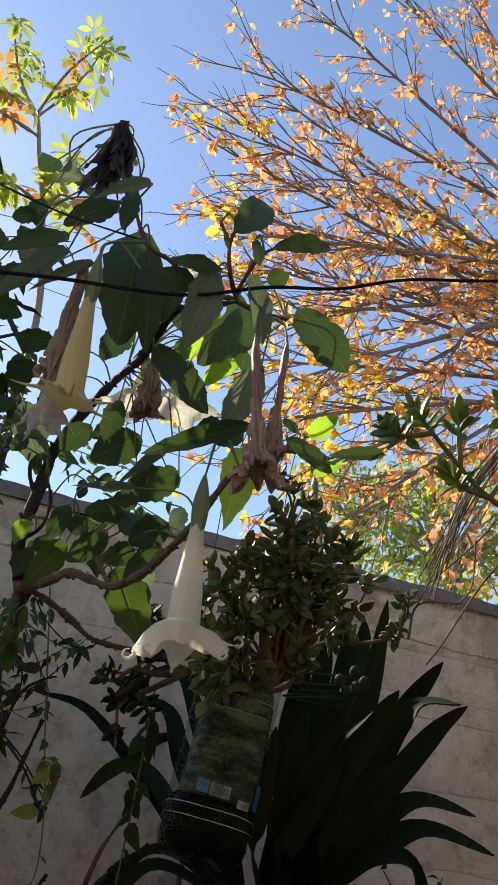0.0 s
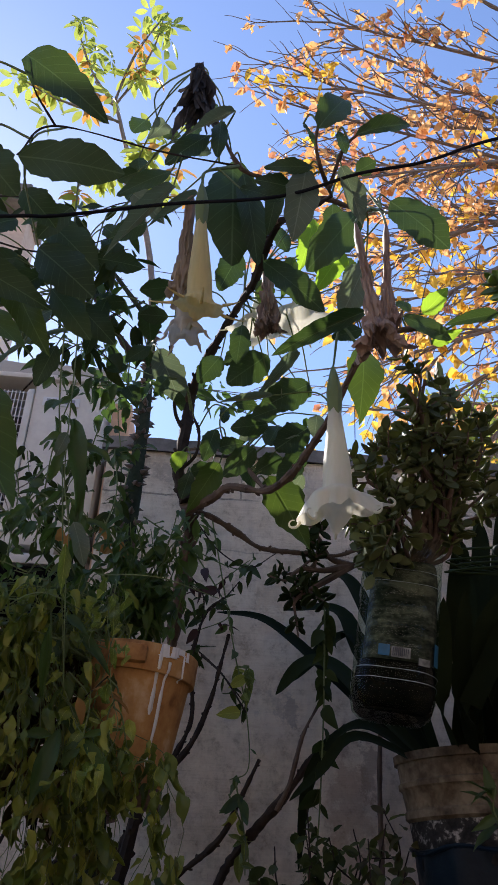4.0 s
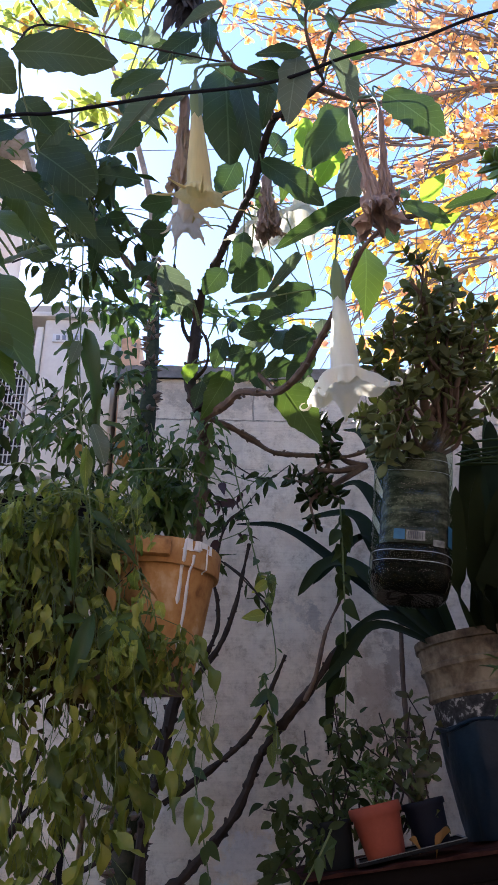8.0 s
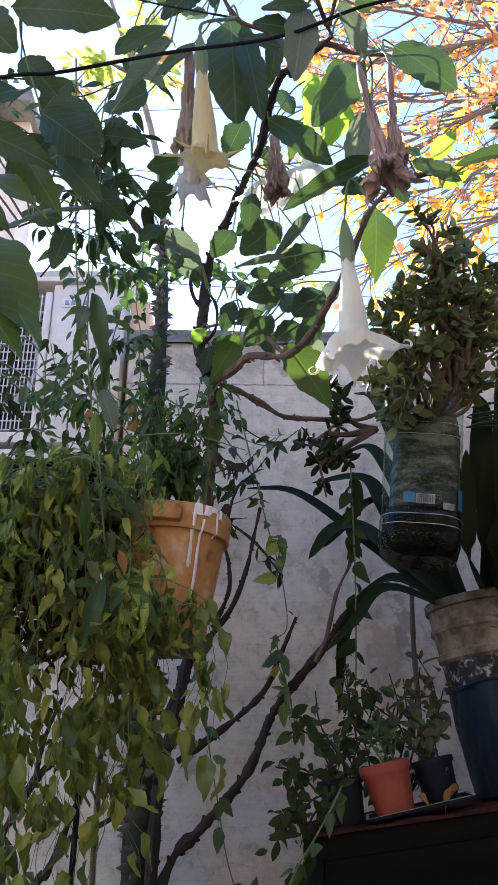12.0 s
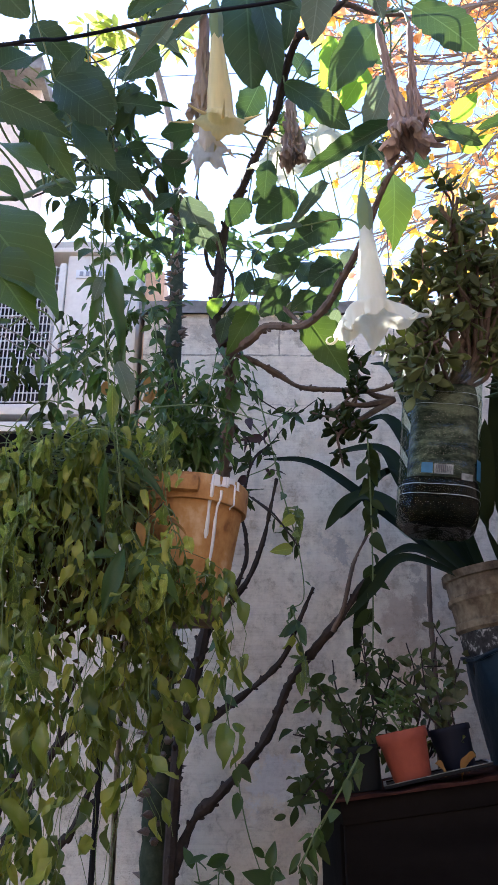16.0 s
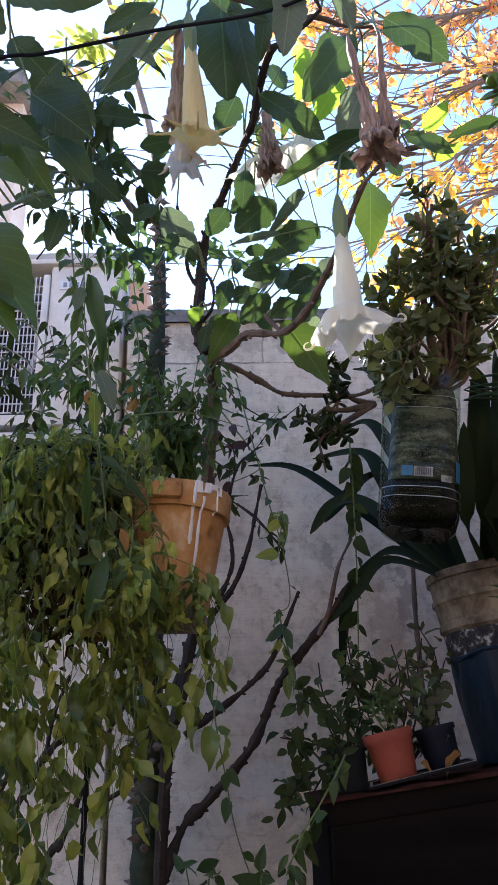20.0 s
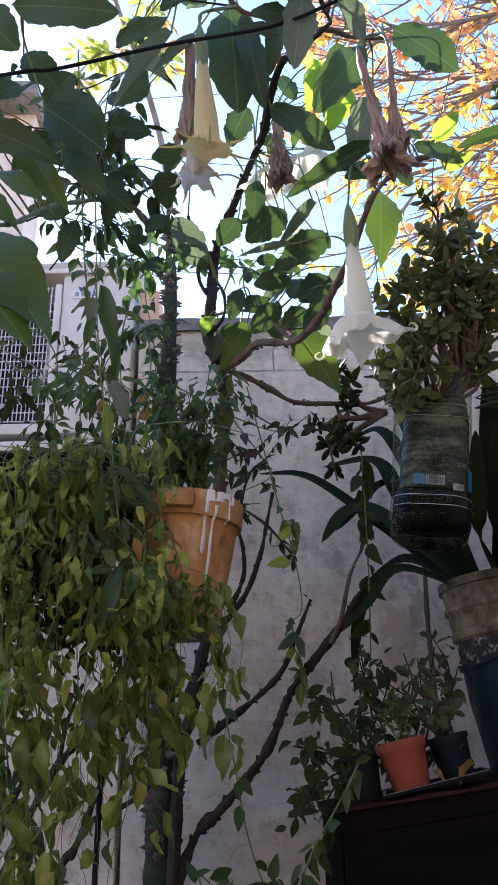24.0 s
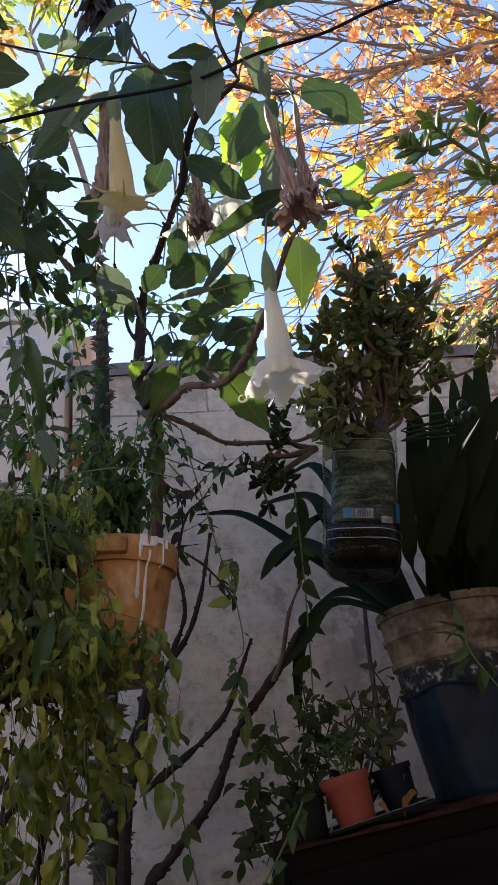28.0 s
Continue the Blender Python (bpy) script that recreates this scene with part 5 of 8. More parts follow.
limb(brug, [(-0.054, 1.600, 2.154), (0.006, 1.560, 2.172), (0.043, 1.520, 2.184), (0.118, 1.460, 2.151), (0.164, 1.400, 2.163), (0.188, 1.330, 2.179), (0.219, 1.260, 2.215), (0.245, 1.200, 2.265), (0.270, 1.160, 2.303), (0.330, 1.130, 2.342), (0.413, 1.100, 2.331)], 0.010, 0.004)
limb(brug, [(-0.047, 1.600, 2.161), (0.005, 1.620, 2.155), (0.072, 1.650, 2.131), (0.126, 1.670, 2.107), (0.208, 1.680, 2.105), (0.303, 1.680, 2.103), (0.374, 1.680, 2.132)], 0.008, 0.005)
limb(brug, [(0.300, 1.905, 1.810), (0.261, 1.900, 1.735), (0.232, 1.905, 1.631), (0.205, 1.925, 1.575)], 0.0036, 0.0050, "bark", rough=0.5)
limb(brug, [(0.012, 1.960, 1.925), (0.066, 1.900, 1.863), (0.125, 1.890, 1.778)], 0.0034, 0.0016, "bark_dark", rough=0.2)
limb(brug, [(0.118, 1.460, 2.151), (0.049, 1.540, 2.275), (-0.014, 1.600, 2.320), (-0.068, 1.650, 2.340)], 0.005, 0.003)
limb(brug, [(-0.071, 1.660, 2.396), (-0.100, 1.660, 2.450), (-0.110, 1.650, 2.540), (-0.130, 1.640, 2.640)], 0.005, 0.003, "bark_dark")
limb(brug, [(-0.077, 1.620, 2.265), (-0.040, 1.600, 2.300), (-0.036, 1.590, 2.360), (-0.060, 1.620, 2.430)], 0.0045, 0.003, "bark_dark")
limb(brug, [(0.090, 1.060, 2.520), (0.070, 1.020, 2.583), (0.009, 1.000, 2.600), (-0.045, 0.970, 2.700), (-0.080, 0.950, 2.822)], 0.005, 0.003)
limb(brug, [(0.110, 1.060, 2.524), (0.155, 0.980, 2.510), (0.231, 1.030, 2.549), (0.291, 1.050, 2.571)], 0.005, 0.003)
limb(brug, [(0.169, 0.920, 2.455), (0.139, 0.850, 2.440), (0.126, 0.820, 2.463), (0.130, 0.810, 2.496)], 0.0035, 0.002)
limb(brug, [(0.158, 0.880, 2.429), (0.173, 0.830, 2.465), (0.194, 0.810, 2.480)], 0.0032, 0.002)
limb(brug, [(0.257, 1.000, 2.519), (0.227, 0.950, 2.452), (0.211, 0.930, 2.405)], 0.003, 0.002, "green_stem")
limb(brug, [(0.257, 1.000, 2.519), (0.264, 0.960, 2.471), (0.266, 0.940, 2.422)], 0.003, 0.002, "green_stem")
limb(brug, [(0.009, 1.000, 2.600), (-0.049, 0.940, 2.509), (-0.053, 0.930, 2.464)], 0.003, 0.002, "green_stem")
limb(brug, [(0.270, 1.160, 2.303), (0.230, 1.170, 2.374), (0.211, 1.160, 2.267)], 0.0028, 0.002, "green_stem")
limb(brug, [(-0.283, 1.580, 2.656), (-0.345, 1.200, 2.318), (-0.338, 0.950, 2.074), (-0.350, 0.820, 1.968)], 0.005, 0.003, "green_stem")
limb(brug, [(0.009, 1.000, 2.600), (-0.126, 0.900, 2.502), (-0.286, 0.820, 2.444), (-0.309, 0.760, 2.304)], 0.0015, 0.0012, "bark_dark")
limb(brug, [(-0.286, 0.820, 2.444), (-0.318, 0.780, 2.475), (-0.329, 0.760, 2.517)], 0.0015, 0.0012, "bark_dark")

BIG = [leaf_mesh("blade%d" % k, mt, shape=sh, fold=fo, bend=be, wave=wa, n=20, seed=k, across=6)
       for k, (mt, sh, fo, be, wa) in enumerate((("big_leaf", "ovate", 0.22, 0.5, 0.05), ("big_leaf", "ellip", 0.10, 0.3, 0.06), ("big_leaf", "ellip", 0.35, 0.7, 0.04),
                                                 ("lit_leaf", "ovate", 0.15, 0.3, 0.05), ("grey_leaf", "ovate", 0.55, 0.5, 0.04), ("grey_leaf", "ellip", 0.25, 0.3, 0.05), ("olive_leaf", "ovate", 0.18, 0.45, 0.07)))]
for me in BIG:
    me.name = "leaf"


def big_leaf(kind, base, tip, width, up=(0.0, -0.9, 0.5), roll=0.0):
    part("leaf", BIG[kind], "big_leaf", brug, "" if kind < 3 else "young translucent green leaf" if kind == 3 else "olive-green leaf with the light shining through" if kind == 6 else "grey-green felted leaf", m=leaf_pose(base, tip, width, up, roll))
    o = Vector(base)
    q = min(BRANCH_POINTS, key=lambda p_: (p_ - o).length + 0.5 * max(0, o.z - p_.z - 0.05))
    if (q - o).length > 0.02:
        mid = (q + o) / 2 + (o - Vector(tip)).normalized() * 0.2 * (q - o).length + Vector((0, 0, 0.02))
        part("petiole", mesh_from("petiole", *tube([q, mid, o], 0.0021, 0.0016, 5, 5, 0.05)), "green_stem", brug)


V = (0.1, -0.9, -0.3)
# crown and middle leaves
big_leaf(2, (0.127, 0.800, 2.471), (0.186, 0.780, 2.572), 0.055, V)
big_leaf(2, (0.187, 0.800, 2.464), (0.293, 0.780, 2.513), 0.033, V)
big_leaf(1, (0.163, 0.820, 2.492), (0.173, 0.800, 2.432), 0.021, V)
big_leaf(1, (0.209, 0.900, 2.496), (0.239, 0.880, 2.507), 0.035, V)
big_leaf(1, (0.129, 0.860, 2.451), (0.049, 0.840, 2.427), 0.028, V)
big_leaf(1, (0.102, 0.880, 2.419), (0.035, 0.860, 2.417), 0.036, V)
big_leaf(1, (0.106, 0.820, 2.505), (0.124, 0.800, 2.444), 0.009, V)
big_leaf(1, (0.323, 1.100, 2.388), (0.344, 1.080, 2.357), 0.022, V)
big_leaf(1, (-0.003, 1.080, 2.704), (0.013, 1.060, 2.440), 0.117, V)
big_leaf(1, (0.019, 1.060, 2.653), (0.059, 1.040, 2.424), 0.055, V)
big_leaf(1, (-0.052, 0.950, 2.616), (-0.119, 0.930, 2.523), 0.044, V)
big_leaf(4, (-0.007, 0.920, 2.652), (-0.085, 0.900, 2.574), 0.029, V)
big_leaf(1, (-0.111, 0.950, 2.514), (-0.194, 0.930, 2.434), 0.033, V)
big_leaf(4, (-0.105, 0.960, 2.488), (-0.201, 0.940, 2.323), 0.037, V)
big_leaf(4, (-0.061, 0.970, 2.487), (-0.139, 0.950, 2.393), 0.024, V)
big_leaf(1, (-0.031, 0.950, 2.658), (-0.031, 0.930, 2.555), 0.033, V)
big_leaf(2, (0.083, 1.000, 2.566), (0.073, 0.980, 2.445), 0.036, V)
big_leaf(1, (0.012, 0.950, 2.487), (0.083, 0.930, 2.453), 0.028, V)
big_leaf(1, (0.110, 1.420, 2.475), (0.025, 1.400, 2.383), 0.081, V)
big_leaf(1, (0.045, 1.360, 2.508), (0.039, 1.340, 2.400), 0.049, V)
big_leaf(1, (0.205, 1.420, 2.404), (0.100, 1.400, 2.323), 0.075, V)
big_leaf(4, (0.169, 1.360, 2.449), (0.087, 1.340, 2.316), 0.032, V)
big_leaf(4, (0.112, 1.300, 2.288), (0.000, 1.280, 2.254), 0.020, V)
big_leaf(1, (0.116, 1.440, 2.302), (0.037, 1.420, 2.277), 0.052, V)
big_leaf(1, (0.205, 1.440, 2.302), (0.137, 1.420, 2.234), 0.069, V)
big_leaf(1, (0.094, 1.500, 2.275), (0.032, 1.480, 2.193), 0.056, V)
big_leaf(1, (0.130, 1.400, 2.320), (0.080, 1.380, 2.283), 0.046, V)
big_leaf(6, (0.129, 1.520, 2.217), (0.222, 1.500, 2.054), 0.099, V)
big_leaf(6, (0.018, 1.560, 2.262), (-0.043, 1.540, 2.133), 0.065, V)
big_leaf(1, (0.154, 1.500, 2.257), (0.101, 1.480, 2.208), 0.051, V)
big_leaf(1, (0.201, 1.460, 2.260), (0.146, 1.440, 2.163), 0.054, V)
big_leaf(1, (0.003, 1.500, 2.519), (-0.042, 1.480, 2.434), 0.059, V)
big_leaf(1, (0.278, 1.200, 2.396), (0.218, 1.180, 2.358), 0.037, V)
big_leaf(1, (0.326, 1.200, 2.384), (0.340, 1.180, 2.337), 0.033, V)
big_leaf(1, (0.028, 1.300, 2.663), (-0.009, 1.280, 2.548), 0.062, V)
big_leaf(1, (0.105, 1.300, 2.755), (0.136, 1.280, 2.675), 0.043, V)
big_leaf(6, (0.154, 1.320, 2.684), (0.130, 1.300, 2.560), 0.045, V)
big_leaf(1, (0.235, 1.200, 2.413), (0.189, 1.180, 2.377), 0.033, V)
big_leaf(1, (0.003, 1.500, 2.317), (-0.016, 1.480, 2.230), 0.044, V)
big_leaf(6, (0.085, 1.350, 2.633), (0.101, 1.330, 2.534), 0.051, V)
big_leaf(5, (0.118, 0.870, 2.456), (0.101, 0.850, 2.296), 0.058, V)
big_leaf(5, (0.177, 0.870, 2.473), (0.209, 0.850, 2.341), 0.040, V)
big_leaf(1, (0.319, 1.080, 2.632), (0.429, 1.060, 2.517), 0.091, V)
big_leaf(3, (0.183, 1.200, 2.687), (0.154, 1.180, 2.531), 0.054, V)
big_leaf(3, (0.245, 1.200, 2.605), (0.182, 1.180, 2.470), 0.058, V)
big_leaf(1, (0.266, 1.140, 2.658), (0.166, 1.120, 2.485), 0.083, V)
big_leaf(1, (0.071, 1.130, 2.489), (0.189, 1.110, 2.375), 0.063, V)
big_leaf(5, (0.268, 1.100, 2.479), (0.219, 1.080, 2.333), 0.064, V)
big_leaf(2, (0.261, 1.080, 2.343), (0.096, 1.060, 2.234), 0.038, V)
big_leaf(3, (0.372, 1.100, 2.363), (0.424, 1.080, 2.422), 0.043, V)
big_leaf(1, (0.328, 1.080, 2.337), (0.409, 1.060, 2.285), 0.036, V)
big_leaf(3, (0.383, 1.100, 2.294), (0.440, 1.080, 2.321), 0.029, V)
big_leaf(2, (0.501, 1.060, 2.345), (0.405, 1.040, 2.309), 0.027, V)
big_leaf(6, (0.324, 1.380, 2.486), (0.316, 1.360, 2.293), 0.093, V)
# shaded leaves towards the house
for a, b, w, k in (((-0.381, 1.200, 2.617), (-0.265, 1.200, 2.505), 0.085, 1), ((-0.379, 1.250, 2.594), (-0.287, 1.250, 2.445), 0.09, 0), ((-0.288, 1.300, 2.614), (-0.184, 1.300, 2.606), 0.055, 1),
                   ((-0.175, 1.200, 2.633), (-0.247, 1.200, 2.587), 0.05, 1), ((-0.325, 1.150, 2.607), (-0.385, 1.150, 2.533), 0.06, 2), ((-0.270, 1.400, 2.582), (-0.299, 1.400, 2.441), 0.05, 2),
                   ((-0.321, 1.350, 2.521), (-0.230, 1.350, 2.430), 0.06, 1), ((-0.361, 1.400, 2.441), (-0.390, 1.400, 2.337), 0.05, 1), ((-0.153, 1.550, 2.564), (-0.082, 1.550, 2.416), 0.08, 5),
                   ((-0.196, 1.100, 2.608), (-0.129, 1.100, 2.550), 0.06, 4), ((-0.375, 1.000, 2.489), (-0.310, 1.000, 2.423), 0.06, 2), ((-0.422, 1.000, 2.385), (-0.370, 1.000, 2.436), 0.05, 2)):
    big_leaf(k, a, b, w, V)
# fuller foliage between the limbs and over the house side
rl = random.Random(29)
for corners, count, size, kinds in ((((-0.254, 1.500, 2.523), (0.251, 1.420, 2.458), (-0.189, 1.620, 2.243), (0.195, 1.500, 2.117)), 24, 0.064, (1, 1, 0, 5, 3)),
                                    (((-0.542, 1.200, 2.711), (-0.142, 1.300, 2.863), (-0.490, 1.300, 2.403), (-0.148, 1.500, 2.523)), 20, 0.074, (1, 2, 0, 1)),
                                    (((0.096, 1.250, 2.753), (0.305, 1.200, 2.711), (0.128, 1.400, 2.648), (0.321, 1.350, 2.568)), 8, 0.060, (1, 3, 0, 1)),
                                    (((-0.236, 1.100, 2.887), (-0.031, 1.150, 2.988), (-0.276, 1.200, 2.712), (-0.048, 1.250, 2.722)), 11, 0.065, (1, 2, 4, 1))):
    p00, p10, p01, p11 = [Vector(q) for q in corners]
    for k in range(count):
        u, v = rl.random(), rl.random()
        o = p00.lerp(p10, u).lerp(p01.lerp(p11, u), v) + Vector((0, rl.uniform(-0.06, 0.06), 0))
        L = size * rl.uniform(0.7, 1.25)
        d_ = Vector((rl.uniform(-1, 1), rl.uniform(-0.5, 0.3), rl.uniform(-1.1, 0.05))).normalized()
        big_leaf(rl.choice(kinds), tuple(o - d_ * L / 2), tuple(o + d_ * L / 2), L * rl.uniform(0.52, 0.72), Vector(V) + unit(rl) * 0.45)
# near leaves
OL = (0.3, -0.9, 0.4)
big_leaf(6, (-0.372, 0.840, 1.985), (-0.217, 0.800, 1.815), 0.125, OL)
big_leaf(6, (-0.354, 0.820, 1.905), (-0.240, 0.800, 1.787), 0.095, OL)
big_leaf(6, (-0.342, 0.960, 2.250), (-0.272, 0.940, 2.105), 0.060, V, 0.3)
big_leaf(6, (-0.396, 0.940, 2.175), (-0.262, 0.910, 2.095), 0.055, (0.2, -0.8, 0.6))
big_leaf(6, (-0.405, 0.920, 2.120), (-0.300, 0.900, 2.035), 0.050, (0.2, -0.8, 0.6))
big_leaf(2, (-0.300, 0.990, 2.290), (-0.365, 0.970, 2.215), 0.045, V)
big_leaf(1, (-0.290, 1.010, 2.275), (-0.215, 1.000, 2.180), 0.050, V)
big_leaf(1, (-0.307, 0.760, 2.302), (-0.157, 0.740, 2.280), 0.072, V)
big_leaf(0, (-0.335, 0.760, 2.527), (-0.199, 0.750, 2.417), 0.080, V)
big_leaf(0, (-0.431, 0.760, 2.468), (-0.359, 0.750, 2.381), 0.055, V)
big_leaf(1, (-0.397, 0.800, 2.370), (-0.315, 0.800, 2.280), 0.070, V)
big_leaf(1, (-0.312, 0.960, 2.318), (-0.212, 0.940, 2.222), 0.078, V)
big_leaf(0, (-0.380, 0.900, 2.215), (-0.262, 0.900, 2.158), 0.062, V)


def trumpet(top, mouth, mouth_r, tube_r, mat, label, calyx=0.36, curl=1.0, crumple=0.0, seed=0, parent=None, spike=0.0):
    """A hanging trumpet flower: calyx, ribbed tube, flaring mouth with five drawn-out lobes."""
    a, b = Vector(top), Vector(mouth)
    ax = (b - a)
    ln = ax.length
    ax.normalize()
    e1 = ax.orthogonal().normalized()
    e2 = ax.cross(e1)
    rr = random.Random(seed)
    segs, rows = 80, 34
    verts, faces = [], []
    for k in range(rows + 1):
        u = k / rows
        for s in range(segs):
            th = 2 * math.pi * s / segs + seed
            lobe = max(0.0, math.cos(2.5 * (th - seed)) ** 2)
            sharp = lobe ** 6
            if u < 0.60:
                v = u / 0.60
                along = (calyx * 0.85 + (0.76 - calyx * 0.85) * v) * ln
                r = tube_r * (0.62 + 0.62 * v) + mouth_r * 0.10 * max(0, v - 0.6) ** 2 * 6
                r *= 1 + 0.035 * math.cos(10 * th)
            else:
                v = (u - 0.60) / 0.40
                r0 = tube_r * 1.24 + mouth_r * 0.096
                grow_ = min(1.0, v / 0.75)
                r = r0 + (mouth_r * (0.84 + 0.10 * lobe) - r0) * (0.35 * grow_ + 0.65 * grow_ * grow_)
                along = ln * (0.76 + 0.20 * math.sin(min(1.0, v * 1.15) * math.pi / 2))
                edge = max(0.0, v - 0.6) / 0.4
                along += ln * (0.02 + 0.085 * lobe) * edge * (1 if curl > 0.4 else 0.3)
                needle = lobe ** 22
                r += sharp * edge * mouth_r * 0.22 * curl + needle * edge * edge * (0.3 * mouth_r + 0.022 * spike)
                along -= needle * max(0, edge - 0.5) * ln * 0.05 * curl
                along += ln * (0.05 * v * math.sin(2 * th + seed * 3) + 0.018 * edge * math.sin(9 * th + seed)) + spike * sharp * edge * ln * 0.05
            if crumple:
                q = Vector((math.cos(th) * 1.6, math.sin(th) * 1.6, u * 5 + seed))
                r *= 1 + crumple * noise.noise(q * 1.7)
                along += crumple * 0.03 * noise.noise(q * 2.3)
            verts.append(a + ax * along + (e1 * math.cos(th) + e2 * math.sin(th)) * r)
    for k in range(rows):
        for s in range(segs):
            i, j = k * segs + s, k * segs + (s + 1) % segs
            faces.append((i, j, j + segs, i + segs))
    fl = part("flower", mesh_from("flower", verts, faces), mat, brug, label)
    cv, cf = [], []
    n = 12
    for k in range(n + 1):
        v = k / n
        r = tube_r * (0.16 + 0.66 * min(1.0, v * 2.2) ** 0.8 + 0.10 * math.sin(math.pi * v))
        for s in range(15):
            th = 2 * math.pi * s / 15
            cut = 0.05 * ln * (s % 3) / 2 if k == n else 0
            cv.append(a + ax * (calyx * ln * v + cut) + (e1 * math.cos(th) + e2 * math.sin(th)) * r * (1 + 0.06 * math.cos(5 * th)))
    for k in range(n):
        for s in range(15):
            i, j = k * 15 + s, k * 15 + (s + 1) % 15
            cf.append((i, j, j + 15, i + 15))
    part("calyx", mesh_from("calyx", cv, cf), "petal_dry" if crumple > 0.3 else "calyx", fl, "pale green calyx" if crumple <= 0.3 else "withered brown calyx")
    return fl


def bell_flower(top, neck, tube_r, arc, lobes, mat, label, calyx=0.36, tail=0.045, curl=3.4, tail_at=None, seed=0, p1=82, ruffle=1.0, gap=0.0):
    """A hanging flower: calyx, ribbed tube, then a drooping skirt of five lobes, each drawn out into a thin tail.
    A lobe is (bearing, end slope, lift, length), bearing 0 along +x and 90 towards the patio."""
    a, b = Vector(top), Vector(neck)
    ln = (b - a).length
    ax = (b - a).normalized()
    ex = (Vector((1, 0, 0)) - ax * ax.x).normalized()
    ey = Vector((0, -1, 0))
    ey = (ey - ax * ey.dot(ax) - ex * ey.dot(ex)).normalized()
    segs, up_rows, rows = 90, 16, 28
    verts, faces, ends = [], [], []

    def at(th, r, al):
        return a + ax * al + (ex * math.cos(th) + ey * math.sin(th)) * r
    for k in range(up_rows):
        v = k / up_rows
        for s in range(segs):
            th = 2 * math.pi * s / segs
            r = tube_r * (0.36 + 0.50 * min(1, v * 1.35) ** 0.9 + 0.16 * v * v) * (1 + 0.016 * math.cos(10 * th) * (1 - v) + 0.03 * math.cos(2 * th + 1))
            verts.append(at(th, r, ln * (calyx * 0.8 + (1 - calyx * 0.8) * v)))
    cols = []
    for s in range(segs):
        th = 2 * math.pi * s / segs
        near = wide = e = li = le = 0.0
        for (bd, end, lift, size) in lobes:
            q = (th - radians(bd) + math.pi) % (2 * math.pi) - math.pi
            w = math.cos(1.25 * q) ** 2 if abs(q) < 1.25 else 0.0
            near = max(near, math.cos(2.5 * q) ** 2 if abs(q) < 0.628 else 0.0)
            wide, e, li, le = wide + w, e + w * end, li + w * lift, le + w * size
        e, li, le = e / wide, li / wide, le / wide
        length = arc * le * (0.90 - gap + (0.08 + gap) * near ** 0.8 + 0.10 * near ** 7)
        e = e * (0.35 + 0.65 * near) + (0 if near > 0.3 else -6)
        r, al, col = tube_r * 1.02 * (1 + 0.03 * math.cos(2 * th + 1)), ln, []
        for k in range(rows + 1):
            v = k / rows
            f1 = min(1.0, v / 0.2)
            f2 = min(1.0, max(0.0, (v - 0.34) / 0.34))
            f1, f2 = f1 * f1 * (3 - 2 * f1), f2 * f2 * (3 - 2 * f2)
            phi = radians((6 + (p1 + li - 6) * f1) * (1 - f2) + e * f2)
            if k:
                r += math.sin(phi) * length / rows
                al += math.cos(phi) * length / rows
            wob = ruffle * v * v
            rr = max(0.002, r * (1 + 0.05 * wob * math.sin(4 * th + seed) + 0.03 * wob * math.sin(13 * th + 2 * seed)))
            col.append((at(th, rr, al + 0.05 * arc * wob * math.sin(6 * th + 1.7 * seed + 2 * v)), phi))
        cols.append(col)
    for k in range(rows + 1):
        verts += [cols[s][k][0] for s in range(segs)]
    for k in range(up_rows + rows):
        for s in range(segs):
            i, j = k * segs + s, k * segs + (s + 1) % segs
            faces.append((i, j, j + segs, i + segs))
    pieces = [(verts, faces)]
    for n_, (bd, end, lift, size) in enumerate(lobes):
        s = int(round((bd % 360) / 360 * segs)) % segs
        th = radians(bd)
        q, phi = cols[s][-2][0], cols[s][-1][1]
        if tail_at is not None:
            phi = radians(tail_at)
        pts = [q]
        steps = 14
        tl = tail * (0.75 + 0.5 * ((n_ * 37 + seed * 13) % 10) / 10)
        for k in range(steps):
            ph = phi + curl * (k / steps) ** 1.2
            q = q + (ax * math.cos(ph) + (ex * math.cos(th) + ey * math.sin(th)) * math.sin(ph)) * tl / steps
            pts.append(q)
        pieces.append(tube(pts, 0.0030, 0.0007, 6, rough=0.1, raw=True))
    fl = part("flower", mesh_from("flower", *join(pieces)), mat, brug, label)
    cv, cf = [], []
    n = 12
    for k in range(n + 1):
        v = k / n
        r = tube_r * (0.12 + 0.34 * min(1.0, v * 1.8) ** 0.8 + 0.13 * math.sin(math.pi * v))
        for s in range(15):
            th = 2 * math.pi * s / 15
            cut = 0.07 * ln * (s % 5) / 4 if k == n else 0
            cv.append(at(th, r * (1 + 0.07 * math.cos(5 * th)), calyx * ln * v + cut))
    for k in range(n):
        for s in range(15):
            i, j = k * 15 + s, k * 15 + (s + 1) % 15
            cf.append((i, j, j + 15, i + 15))
    part("calyx", mesh_from("calyx", cv, cf), "calyx", fl, "pale green calyx")
    return fl


